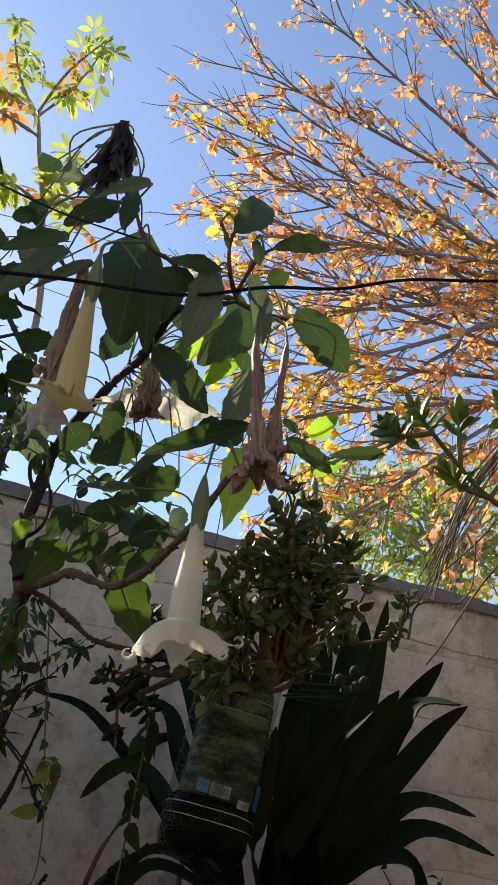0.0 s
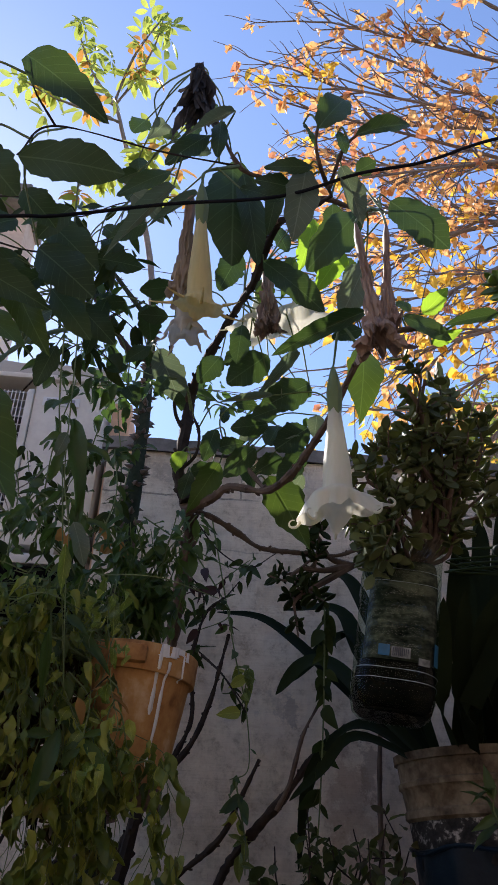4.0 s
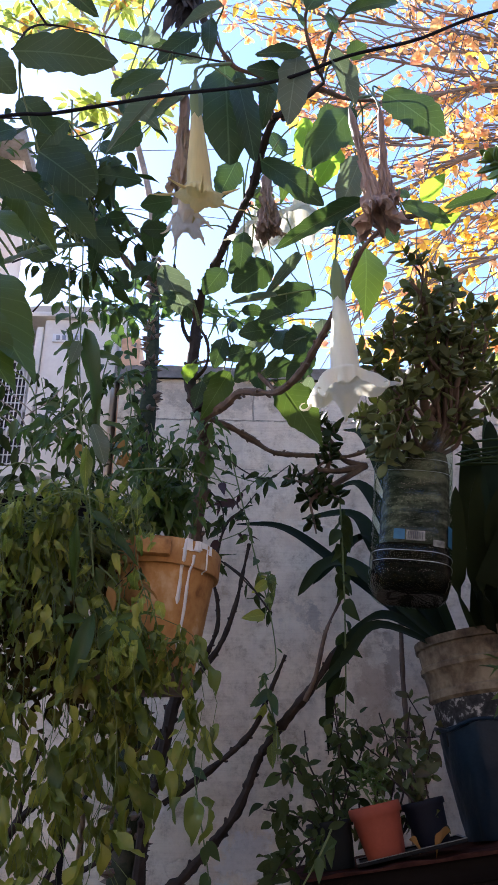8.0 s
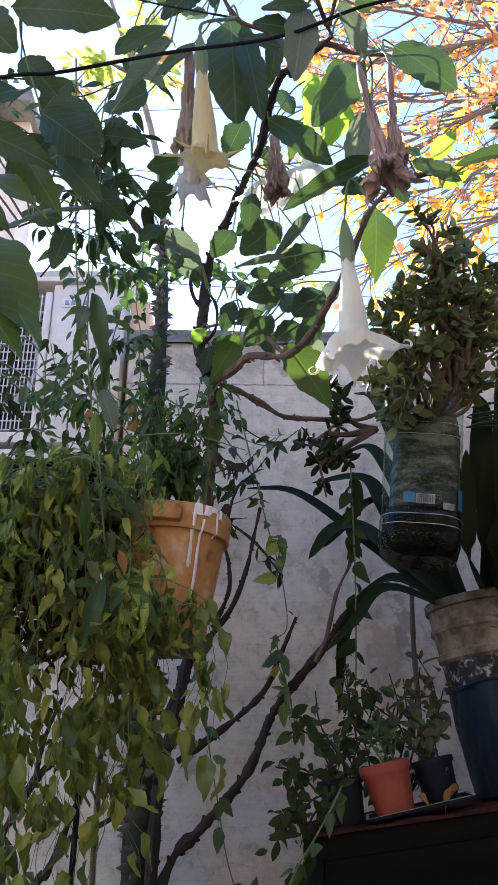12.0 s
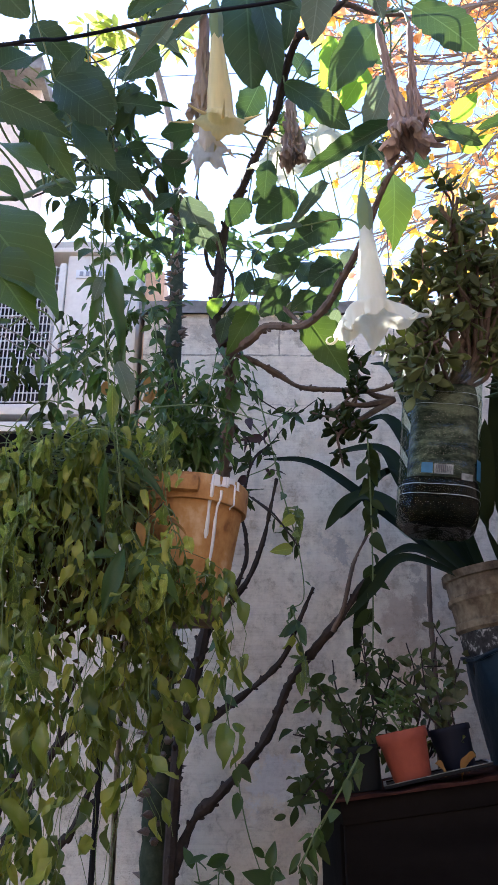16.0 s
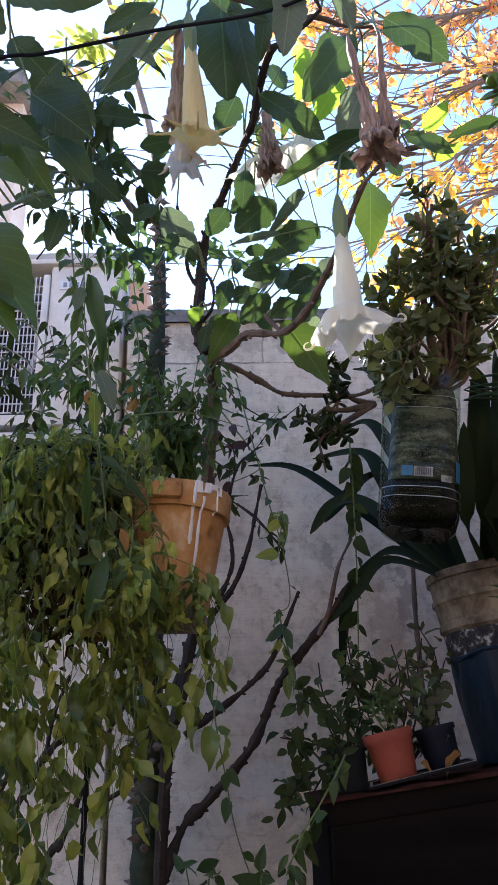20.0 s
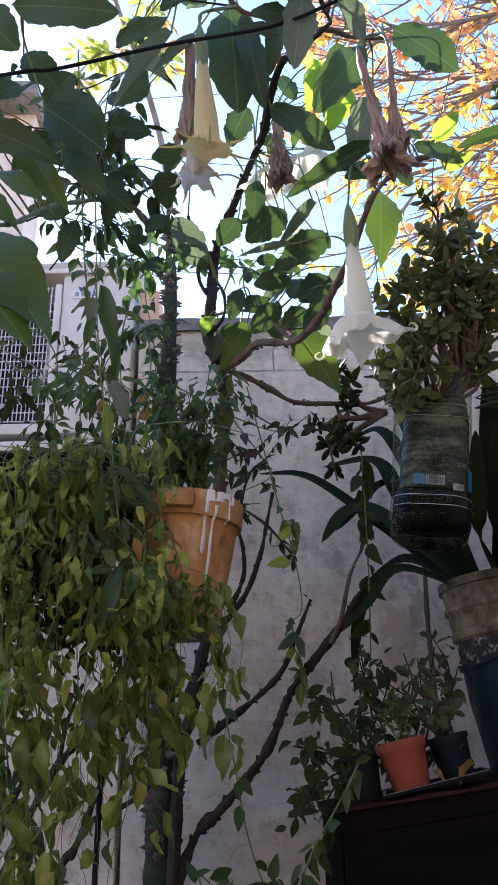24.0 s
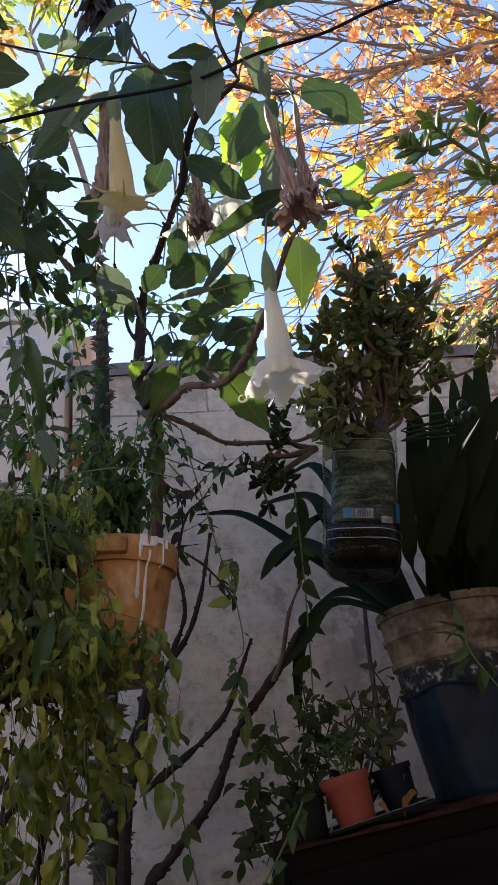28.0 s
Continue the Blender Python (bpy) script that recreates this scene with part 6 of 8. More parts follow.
bell_flower((0.211, 1.160, 2.269), (0.208, 1.120, 1.992), 0.0245, 0.080, [(350, 112, 34, 0.74), (40, 12, 0, 0.90), (146, -4, 4, 1.0), (198, 16, 10, 0.85), (275, 40, 0, 0.60)], "petal_white",
            "open white trumpet flower with curled tips", 0.40, 0.042, 5.0, None, 1, p1=52, ruffle=1.7, gap=0.14)
bell_flower((-0.054, 0.930, 2.467), (-0.041, 0.940, 2.222), 0.0200, 0.023, [(180, 70, 30, 0.9), (140, 40, 24, 0.70), (20, 62, -12, 1.25), (335, 70, -6, 1.10), (85, -14, -10, 1.15), (258, 20, 10, 0.9)], "petal_yellow",
            "ageing yellow trumpet flower with pointed tips", 0.36, 0.038, 0.35, 84, 2, p1=34, ruffle=1.5)
trumpet((-0.073, 0.970, 2.487), (-0.073, 0.985, 2.268), 0.020, 0.0105, "petal_faded", "fading trumpet flower with browned petals", 0.30, 0.5, 0.55, 3)
bell_flower((0.172, 1.360, 2.659), (0.172, 1.340, 2.541), 0.020, 0.056, [(10, 60, 0, 1.0), (80, 20, 0, 0.9), (150, 45, 0, 1.0), (220, 40, 0, 0.9), (295, 40, 0, 0.9)], "petal_white",
            "open white trumpet flower among leaves", 0.25, 0.02, 2.0, None, 7)
bell_flower((0.082, 1.420, 2.663), (0.076, 1.400, 2.551), 0.017, 0.046, [(-8, 55, 0, 1.0), (62, 25, 0, 1.1), (120, 5, 0, 1.0), (190, 60, 0, 1.1), (270, 40, 0, 0.9)], "petal_white",
            "open white trumpet flower among leaves", 0.25, 0.02, 1.0, None, 8)
bell_flower((-0.064, 0.995, 2.330), (-0.062, 0.990, 2.212), 0.0165, 0.035, [(170, 24, 0, 1.0), (235, 20, 0, 0.9), (310, 16, 0, 0.9), (15, 12, 0, 0.9), (95, 4, 0, 1.1)], "petal_pale",
            "pale crumpled trumpet flower with a ragged mouth", 0.10, 0.020, 0.8, None, 12, p1=46, ruffle=3.0, gap=0.30)
trumpet((0.211, 0.930, 2.408), (0.243, 0.930, 2.149), 0.036, 0.0078, "petal_dry", "withered brown trumpet flower", 0.30, 0.3, 0.75, 4)
trumpet((0.267, 0.940, 2.424), (0.262, 0.950, 2.204), 0.024, 0.0065, "petal_dry", "withered brown trumpet flower", 0.30, 0.2, 0.6, 5)
trumpet((0.092, 1.300, 2.623), (0.099, 1.300, 2.455), 0.028, 0.014, "petal_dry", "withered brown trumpet flower", 0.2, 0.3, 0.8, 6)
trumpet((0.483, 1.360, 2.451), (0.494, 1.360, 2.322), 0.016, 0.009, "petal_faded", "narrow half-hidden cream trumpet flower", 0.3, 0.5, 0.1, 9)

# wilted shoot tip with hanging dead leaves
dead = [leaf_mesh("deadleaf%d" % k, "dead_leaf", shape="lance", fold=fo, bend=be, wave=0.07, n=16, seed=k, curl=cu) for k, (fo, be, cu) in enumerate(((0.2, 0.20, 0.5), (0.1, -0.25, 0.7), (0.3, 0.35, 0.4)))]
for me in dead:
    me.name = "dead_leaf"
rs = random.Random(11)
tip_line = smooth_line([(-0.040, 0.975, 2.690), (-0.060, 0.960, 2.760), (-0.080, 0.950, 2.822)], 8)
for k in range(40):
    q = tip_line[-1 - rs.randint(0, 5)]
    a = rs.uniform(0, 2 * math.pi)
    out = rs.uniform(0.0, 1.0) ** 0.7
    ln = rs.uniform(0.070, 0.170)
    o = q + Vector((math.cos(a), math.sin(a), 0)) * rs.uniform(0.001, 0.005)
    e = o + Vector((math.cos(a) * 0.028 * out - 0.14 * ln, math.sin(a) * 0.020 * out, -ln))
    part("dead_leaf", rs.choice(dead), "dead_leaf", brug, "shrivelled blackened leaf", m=leaf_pose(o, e, rs.uniform(0.009, 0.017), unit(rs)))
for a, b, w in (((-0.060, 0.960, 2.700), (-0.030, 0.955, 2.610), 0.016), ((-0.075, 0.955, 2.720), (-0.105, 0.950, 2.630), 0.016), ((-0.095, 0.955, 2.700), (-0.120, 0.950, 2.600), 0.018)):
    part("dead_leaf", dead[0], "dead_leaf", brug, "shrivelled blackened leaf", m=leaf_pose(a, b, w, (0.1, -0.9, 0.2)))

# ---- silk floss tree with spiny trunk ----
ceiba = thing("silk_floss_tree", (-0.22, 2.12, 0), "young silk floss tree with a spiny trunk and yellowing palmate leaves", "tree")
CEI = [(-0.22, 2.12, -0.02), (-0.221, 2.120, 1.063), (-0.222, 2.120, 1.457), (-0.229, 2.120, 2.265), (-0.224, 2.120, 2.698), (-0.232, 2.120, 3.05)]
UPPER = [(-0.232, 2.120, 3.04), (-0.270, 2.120, 3.36), (-0.365, 2.120, 3.75), (-0.441, 2.119, 3.998), (-0.500, 2.119, 4.191), (-0.597, 2.119, 4.327)]
trunk = limb(ceiba, CEI, 0.044, 0.0135, "ceiba_bark", "trunk", 18, 16, 0.16)
limb(ceiba, UPPER, 0.0125, 0.006, "bark_grey", "trunk", 9, 10, 0.10)
line = smooth_line(CEI, 40)
SPINY = [limb(ceiba, pts, r0, r1, "ceiba_bark", "branch", 8, 10, 0.10) for pts, r0, r1 in (([(-0.236, 2.115, 3.075), (-0.325, 2.100, 3.190), (-0.408, 2.100, 3.300), (-0.490, 2.100, 3.400), (-0.600, 2.080, 3.500)], 0.0090, 0.0060),
                                                                                           ([(-0.384, 2.090, 3.066), (-0.330, 2.095, 3.115), (-0.270, 2.105, 3.165)], 0.0060, 0.0050))]
sv = [(0, 0, 1)] + [(math.cos(a) * 0.45, math.sin(a) * 0.45, 0) for a in (0, 1.05, 2.1, 3.14, 4.19, 5.24)]
spine = mesh_from("spine", sv, [(0, 1 + k, 1 + (k + 1) % 6) for k in range(6)], False)
rs = random.Random(12)
low_ = [(q, 0.044 - 0.0305 * k / (len(line) - 1)) for k, q in enumerate(line) if 0.80 < q.z]
twig_ = [(q, 0.007) for q in smooth_line([(-0.236, 2.115, 3.075), (-0.325, 2.100, 3.190), (-0.408, 2.100, 3.300), (-0.490, 2.100, 3.400)], 12)]
for k in range(298):
    q, rad_ = rs.choice(low_) if k < 262 else rs.choice(twig_)
    q = q + Vector((0, 0, rs.uniform(-0.012, 0.012)))
    a = rs.uniform(0, 2 * math.pi)
    d = Vector((math.cos(a), math.sin(a), rs.uniform(-0.1, 0.2))).normalized()
    L = rs.uniform(0.020, 0.038) * (1.0 if k < 262 else 0.45) * (0.55 + 12 * min(rad_, 0.036))
    o = q + d * rad_ * 0.97
    part("spine", spine, "spine", trunk, m=Matrix.Translation(o) @ d.to_track_quat("Z", "Y").to_matrix().to_4x4() @ Matrix.Diagonal((L * 0.8, L * 0.8, L, 1)))
# its limbs and palmate leaves
PLIMBS = [
    [(-0.765, 3.300, 5.682), (-0.670, 3.250, 5.846), (-0.561, 3.200, 6.165), (-0.522, 3.200, 6.550)],
    [(-0.708, 3.300, 5.520), (-0.866, 3.200, 5.475), (-1.089, 3.100, 5.442), (-1.325, 3.100, 5.596)],
    [(-0.645, 3.300, 5.341), (-0.502, 3.200, 5.177), (-0.446, 3.200, 5.398)],
    [(-0.775, 3.300, 5.688), (-0.672, 3.200, 6.077), (-0.506, 3.200, 6.574)],
    [(-0.800, 3.300, 5.730), (-0.974, 3.300, 6.042), (-1.156, 3.300, 6.578)],
    [(-0.775, 3.300, 5.688), (-0.947, 3.200, 5.672), (-1.184, 3.200, 5.587)],
    [(-0.567, 3.300, 4.984), (-0.745, 3.200, 4.962), (-0.908, 3.200, 4.740)],
    [(-0.533, 3.300, 4.904), (-0.465, 3.200, 5.002), (-0.290, 3.100, 4.865)],
]
CROWN_EYE = Vector((-0.03, 0.02, 1.54))
PLIMBS = [[tuple(CROWN_EYE + (Vector(q) - CROWN_EYE) * 0.64) for q in pts] for pts in PLIMBS]
for pts in PLIMBS:
    limb(ceiba, pts, 0.0065, 0.0026, "bark_grey")
leaflet = [leaf_grid("ellip", 0.2, b, 0.03, 4, 0, across=2) for b in (0.2, 0.6)]
rp = random.Random(21)
pg, pr = [], []
for pts in PLIMBS:
    ln = smooth_line(pts, 6)
    for k in range(9):
        q = ln[rp.randint(len(ln) // 3, len(ln) - 1)] + unit(rp) * rp.uniform(0.02, 0.10)
        nrm = (unit(rp) + Vector((0, -0.4, 1.2))).normalized()
        e1 = nrm.orthogonal().normalized()
        e2 = nrm.cross(e1)
        a0 = rp.uniform(0, 6)
        sz = rp.uniform(0.060, 0.095)
        dest = pr if rp.random() < 0.18 else pg
        for j in range(rp.randint(5, 7)):
            a = a0 + j * 1.0
            d = e1 * math.cos(a) + e2 * math.sin(a) - nrm * 0.25
            dest.append(leaf_pose(q + d * 0.010, q + d * sz, sz * 0.36, nrm))
part("foliage", mesh_from("foliage", *scatter(leaflet, pg)), "palmate_leaf", ceiba, "yellow-green palmate leaves")["kind"] = "stuff"
part("foliage", mesh_from("foliage", *scatter(leaflet, pr)), "palmate_red", ceiba, "reddening palmate leaves")["kind"] = "stuff"


# ---- autumn tree ----
def autumn_tree():
    r = random.Random(5)
    hub = Vector((6.684, 5.600, 7.394))
    t = thing("autumn_tree", (hub.x + 0.3, hub.y, 0), "large bare-branched tree with sparse orange and golden autumn leaves", "tree")
    limb(t, [(hub.x + 0.3, hub.y, -0.05), (hub.x + 0.2, hub.y, 2.2), tuple(hub), (hub.x + 0.1, hub.y + 0.3, hub.z + 4)], 0.24, 0.10, "twig_autumn", "trunk", 12)
    ends = [(1.00, 5.200, 9.942), (0.86, 5.400, 8.650), (0.98, 5.600, 8.076), (1.12, 5.400, 7.230), (1.445, 5.500, 12.343), (2.638, 5.600, 13.863), (1.40, 5.300, 6.543), (1.503, 5.600, 6.256), (1.554, 5.400, 5.490),
            (1.784, 5.500, 5.013), (2.218, 5.600, 4.687), (3.734, 5.300, 13.885), (3.117, 5.300, 4.501), (1.20, 6.000, 10.900), (1.40, 6.200, 9.557), (2.055, 6.200, 8.225), (1.42, 6.400, 7.183), (1.957, 6.200, 5.834),
            (6.120, 6.200, 16.946), (2.915, 6.400, 5.445), (0.95, 4.900, 8.400), (1.10, 4.800, 6.977), (1.365, 4.900, 5.449)]
    twigs, ors, gol, red = [], [], [], []
    def grow(p, d, ln, rad, depth):
        pts = [p]
        n = 4
        for k in range(n):
            d = (d + unit(r) * 0.16 + Vector((0, 0, -0.02))).normalized()
            pts.append(pts[-1] + d * ln / n)
        twigs.append(tube(pts, rad, rad * 0.5, 4, 2, 0.0, raw=True))
        for q in pts[2:] if depth == 0 else pts[1:]:
            if r.random() < 0.22 and depth > 0:
                gold = noise.noise(q * 0.8 + Vector((3, 1, 0))) - 0.55 * (q.z - 7.5) / 4 + r.uniform(-0.35, 0.35) > 0.28
                for j in range(r.randint(1, 3)):
                    dd = (unit(r) + Vector((0, 0, -0.9))).normalized()
                    L = r.uniform(0.085, 0.155)
                    o = q + unit(r) * 0.04
                    (gol if gold else red if r.random() < 0.24 else ors).append(leaf_pose(o, o + dd * L, L * r.uniform(0.45, 0.80), unit(r)))
        if depth < 2:
            for q in pts[1:]:
                for j in range(2):
                    if r.random() < 0.62:
                        nd = (d + unit(r) * 0.62).normalized()
                        grow(q, nd, ln * r.uniform(0.28, 0.5), rad * 0.48, depth + 1)
    for e in ends:
        e = Vector(e)
        d = e - hub
        o = hub + Vector((0, 0, r.uniform(-0.8, 2.5)))
        main = smooth_line([o, o.lerp(e, 0.35) + Vector((0, 0, 0.35)), o.lerp(e, 0.7) + Vector((0, 0, 0.22)), e], 5)
        part("branch", mesh_from("branch", *tube(main, 0.045, 0.010, 6, rough=0.1, raw=True)), "twig_autumn", t)
        ln = d.length
        for k in range(4, len(main), 1):
            for j in range(2):
                nd = ((main[k] - main[k - 1]).normalized() + unit(r) * 0.55).normalized()
                grow(main[k], nd, r.uniform(0.45, 1.0), 0.011, 1)
    part("brushwood", mesh_from("brushwood", *join(twigs)), "twig_autumn", t, "fine bare brown twigs")["kind"] = "stuff"
    g = [leaf_grid("ovate", 0.5, be, 0.14, 5, k, across=2) for k, be in enumerate((0.6, 1.3, -0.8))] + [leaf_grid("lance", 0.8, 1.2, 0.2, 5, 5, across=2)]
    part("foliage", mesh_from("foliage", *scatter(g, ors)), "autumn_orange", t, "orange-brown autumn leaves")["kind"] = "stuff"
    part("foliage", mesh_from("foliage", *scatter(g, gol)), "autumn_gold", t, "golden yellow autumn leaves")["kind"] = "stuff"
    part("foliage", mesh_from("foliage", *scatter(g, red)), "autumn_red", t, "reddish brown withered leaves")["kind"] = "stuff"


autumn_tree()


def far_tree(name, centre, size, n, mat, label, seed):
    """Leafy crown of many small clumps on a trunk, with gaps."""
    r = random.Random(seed)
    c = Vector(centre)
    t = thing(name, (c.x, c.y, 0), label, "tree")
    limb(t, [(c.x, c.y, -0.05), (c.x + 0.1, c.y, c.z * 0.5), tuple(c)], 0.12, 0.04, "bark_grey", "trunk")
    poses = []
    for k in range(26):
        d = unit(r)
        e = c + Vector((d.x * size[0], d.y * size[1], d.z * size[2])) * r.uniform(0.5, 0.95)
        limb(t, [tuple(c + Vector((0, 0, -0.4 * size[2]))), tuple(c.lerp(e, 0.5) + unit(r) * 0.15), tuple(e)], 0.035, 0.008, "bark_grey", sides=5, per=3)
        for j in range(n // 26):
            q = c.lerp(e, r.uniform(0.35, 1.1)) + unit(r) * r.uniform(0.1, 0.5)
            L = r.uniform(0.09, 0.15)
            poses.append(leaf_pose(q, q + (unit(r) + Vector((0, 0, -0.5))).normalized() * L, L * 0.5, unit(r)))
    g = [leaf_grid("ovate", 0.3, 0.5, 0.08, 3, k, across=2) for k in range(3)]
    part("foliage", mesh_from("foliage", *scatter(g, poses)), mat, t)["kind"] = "stuff"


far_tree("garden_tree", (5.028, 8.500, 6.536), (1.9, 1.4, 1.5), 3200, "far_green", "yellow-green leafy tree beyond the garden wall", 31)
far_tree("garden_tree", (4.138, 9.500, 7.296), (1.3, 1.2, 1.2), 1300, "far_green", "yellow-green leafy tree beyond the garden wall", 32)
far_tree("garden_tree", (6.659, 8.000, 7.424), (1.8, 1.4, 2.0), 2200, "far_green", "yellow-green leafy tree beyond the garden wall", 33)

# ---- cables ----
cable_ = thing("overhead_cable", (0.204, 0.860, 2.446), "thick sagging black cable strung over the garden", "cable")
part("line", mesh_from("line", *tube([(-2.0, 2.80, 2.62), (-1.45, 1.450, 2.50), (-0.80, 1.000, 2.34), (-0.355, 0.86, 2.280), (-0.268, 0.86, 2.292), (-0.100, 0.86, 2.338), (0.074, 0.86, 2.377), (0.204, 0.86, 2.446), (0.318, 0.86, 2.490), (0.438, 0.86, 2.560), (0.615, 0.86, 2.632), (1.02, 0.88, 2.83), (2.06, 1.0, 3.30)], 0.0029, 0.0029, 8, 8, 0.02)), "cable", cable_)
for a, b in (((-1.3, 2.84, 4.05), (4.2, 5.5, 6.0)), ((-1.0, 2.84, 4.3), (4.3, 5.5, 7.6)), ((-0.44, 2.8, 3.3), (4.2, 5.5, 5.0))):
    wv = thing("wire", a, "thin dark wire strung from house to tree", "wire", "thin wires")
    part("line", mesh_from("line", *tube([a, (Vector(a) + Vector(b)) / 2 - Vector((0, 0, 0.05)), b], 0.0022, 0.0022, 5, 8, 0)), "wire", wv)


# ---- trailing wilted plant in the terracotta pot ----
def trailing():
    r = random.Random(17)
    X0, Y0, Z0, H0 = -0.136, 1.74, 1.588, 0.285
    t = thing("trailing_plant", (PX, PY, PZ + PH - 0.03), "wilting trailing plant with drooping yellow-green leaves spilling from a pot", "plant")
    variants = [leaf_mesh("vine%d" % k, "vine_leaf", shape=s, fold=f_, bend=b, wave=w, n=14, seed=k, curl=cu) for k, (s, f_, b, w, cu) in enumerate((("ovate", 0.2, 0.6, 0.30, 0.6), ("ovate", 0.3, 0.9, 0.34, 1.3), ("ellip", 0.2, 1.3, 0.32, 1.0), ("ovate", 0.2, -0.9, 0.34, 1.1), ("ellip", 0.3, 0.7, 0.30, 1.8), ("lance", 0.3, -0.6, 0.32, 0.9), ("ovate", 0.1, 1.7, 0.30, 2.1)))]
    for me in variants:
        me.name = "leaf"
    grids = [leaf_grid("ovate", 0.2, 0.7, 0.18, 9, 1, curl=0.7), leaf_grid("lance", 0.3, 1.2, 0.16, 9, 2, curl=1.2), leaf_grid("ovate", 0.3, -0.8, 0.18, 9, 3, curl=1.0), leaf_grid("ellip", 0.2, 0.7, 0.16, 9, 4, curl=1.6)]
    fresh = [leaf_mesh("fresh%d" % k, "fresh_leaf", shape=s, fold=f_, bend=b, wave=w, n=7, seed=k) for k, (s, f_, b, w) in enumerate((("ovate", 0.4, 0.5, 0.08), ("lance", 0.5, 0.9, 0.08), ("ellip", 0.3, 0.2, 0.06)))]
    for me in fresh:
        me.name = "leaf"
    near, far, green = [], [], []
    def leaves(pts, k0, dens, size, droop, new_=False):
        for k in range(k0, len(pts)):
            if not new_ and (k + len(near)) % 3:
                continue
            clump = (0.5 + 0.9 * noise.noise(pts[k] * 6.0) + 0.4) * (1.0 if new_ else 2.7)
            for j in range(5):
                if r.random() > dens * clump:
                    continue
                q = pts[k]
                a = r.uniform(0, 2 * math.pi)
                d = (Vector((math.cos(a), math.sin(a) - 0.25, 0)) * r.uniform(0.15, 1.0) + Vector((0, 0, -droop * r.uniform(0.35, 1.9)))).normalized()
                L = size * r.uniform(0.55, 1.5) * (1.0 + 0.45 * max(0.0, min(1.0, (1.66 - q.z) / 0.30)))
                o = q + Vector((math.cos(a), math.sin(a), 0)) * r.uniform(0.008, 0.03)
                m = leaf_pose(o, o + d * L, L * r.uniform(0.28, 0.48), Vector((math.cos(a) * 0.6, math.sin(a) * 0.5 - 0.6, 0.3)) + unit(r) * 0.7)
                if q.z < 1.58 and not new_ and r.random() < 0.52:
                    continue
                (green if new_ else near if q.y < 1.62 else far).append(m)
    soil = Vector((X0, Y0, Z0 + H0 - 0.03))
    def stem(pts, rad=0.0012):
        line = [q + Vector((noise.noise(q * 9), noise.noise(q * 9 + Vector((5, 0, 0))), 0)) * 0.036 for q in smooth_line(pts, 7)]
        part("stem", mesh_from("stem", *tube(line, rad, rad * 0.5, 5, rough=0.15, raw=True)), "green_stem", t)
        return line
    # long curtains to the house side
    for k in range(84):
        x = -0.74 + 0.56 * ((k + r.uniform(-0.4, 0.4)) / 83) ** 1.1
        y = r.uniform(1.44, 1.80)
        zt = 1.95 - 0.24 * abs(x + 0.25) + r.uniform(-0.09, 0.02)
        zb = r.uniform(0.84, 1.25) if r.random() < 0.55 else r.uniform(1.25, 1.68)
        if x > -0.24:
            zb = max(zb, 1.15)
        p0 = soil + Vector((r.uniform(-0.08, 0.02), r.uniform(-0.08, 0.08), 0))
        mid = p0.lerp(Vector((x, y, zt)), 0.5) + Vector((0, 0, 0.07))
        line = stem([p0, mid, (x, y, zt), (x + r.uniform(-0.03, 0.03), y - 0.02, (zt * 2 + zb) / 3), (x + r.uniform(-0.05, 0.05), y - 0.01, (zt + 2 * zb) / 3), (x + r.uniform(-0.05, 0.05), y, zb)])
        leaves(line, 10, 0.36 - 0.34 * max(0.0, min(1.0, (x + 0.52) / 0.3)) * 0.55, 0.042, 1.1)
    # shoots that hang under the pot
    for k in range(16):
        x = r.uniform(-0.24, 0.0)
        y = r.uniform(1.56, 1.70)
        z0, zb = r.uniform(1.58, 1.72), r.uniform(1.28, 1.50)
        p0 = soil + Vector((-0.10, -0.05, 0))
        line = stem([p0, (X0 - 0.17, y - 0.05, 1.85), (X0 - 0.13 + 0.3 * (x + 0.2), y - 0.04, z0 + 0.02), (x, y - 0.02, z0 - 0.08), (x + r.uniform(-0.02, 0.02), y, zb)])
        leaves(line, 17, 0.42, 0.042, 1.0)
    # upright tips above the rim
    for k in range(26):
        x = r.uniform(-0.46, -0.02)
        y = r.uniform(1.60, 1.80)
        zt = r.uniform(2.02, 2.20)
        p0 = soil + Vector((r.uniform(-0.09, 0.09), r.uniform(-0.06, 0.08), 0))
        line = stem([p0, p0.lerp(Vector((x, y, zt)), 0.5) + Vector((0, 0, 0.05)), (x, y, zt)], 0.0022)
        leaves(line, 4, 0.40, 0.044, 0.5, True)
    # tangle of thin pale stems over the top
    for k in range(26):
        x = r.uniform(-0.70, -0.15)
        a = Vector((x, r.uniform(1.45, 1.75), r.uniform(1.82, 1.96)))
        b = a + Vector((r.uniform(-0.25, 0.25), r.uniform(-0.1, 0.1), r.uniform(-0.08, 0.08)))
        part("stem", mesh_from("stem", *tube([a, (a + b) / 2 + Vector((0, -0.02, r.uniform(0.01, 0.05))), b], 0.0015, 0.001, 4, 5)), "green_stem", t)
    r.shuffle(near)
    r.shuffle(green)
    leaf_parts(green[:520], r, fresh, "fresh_leaf", t, 110, "fresh_stuff")
    near.sort(key=lambda m: m.translation.y)
    for m in near[:190]:
        part("leaf", r.choice(variants), "vine_leaf", t, m=m)
    rest = near[190:] + far
    # dried leaves and stems inside the tangle
    inner = []
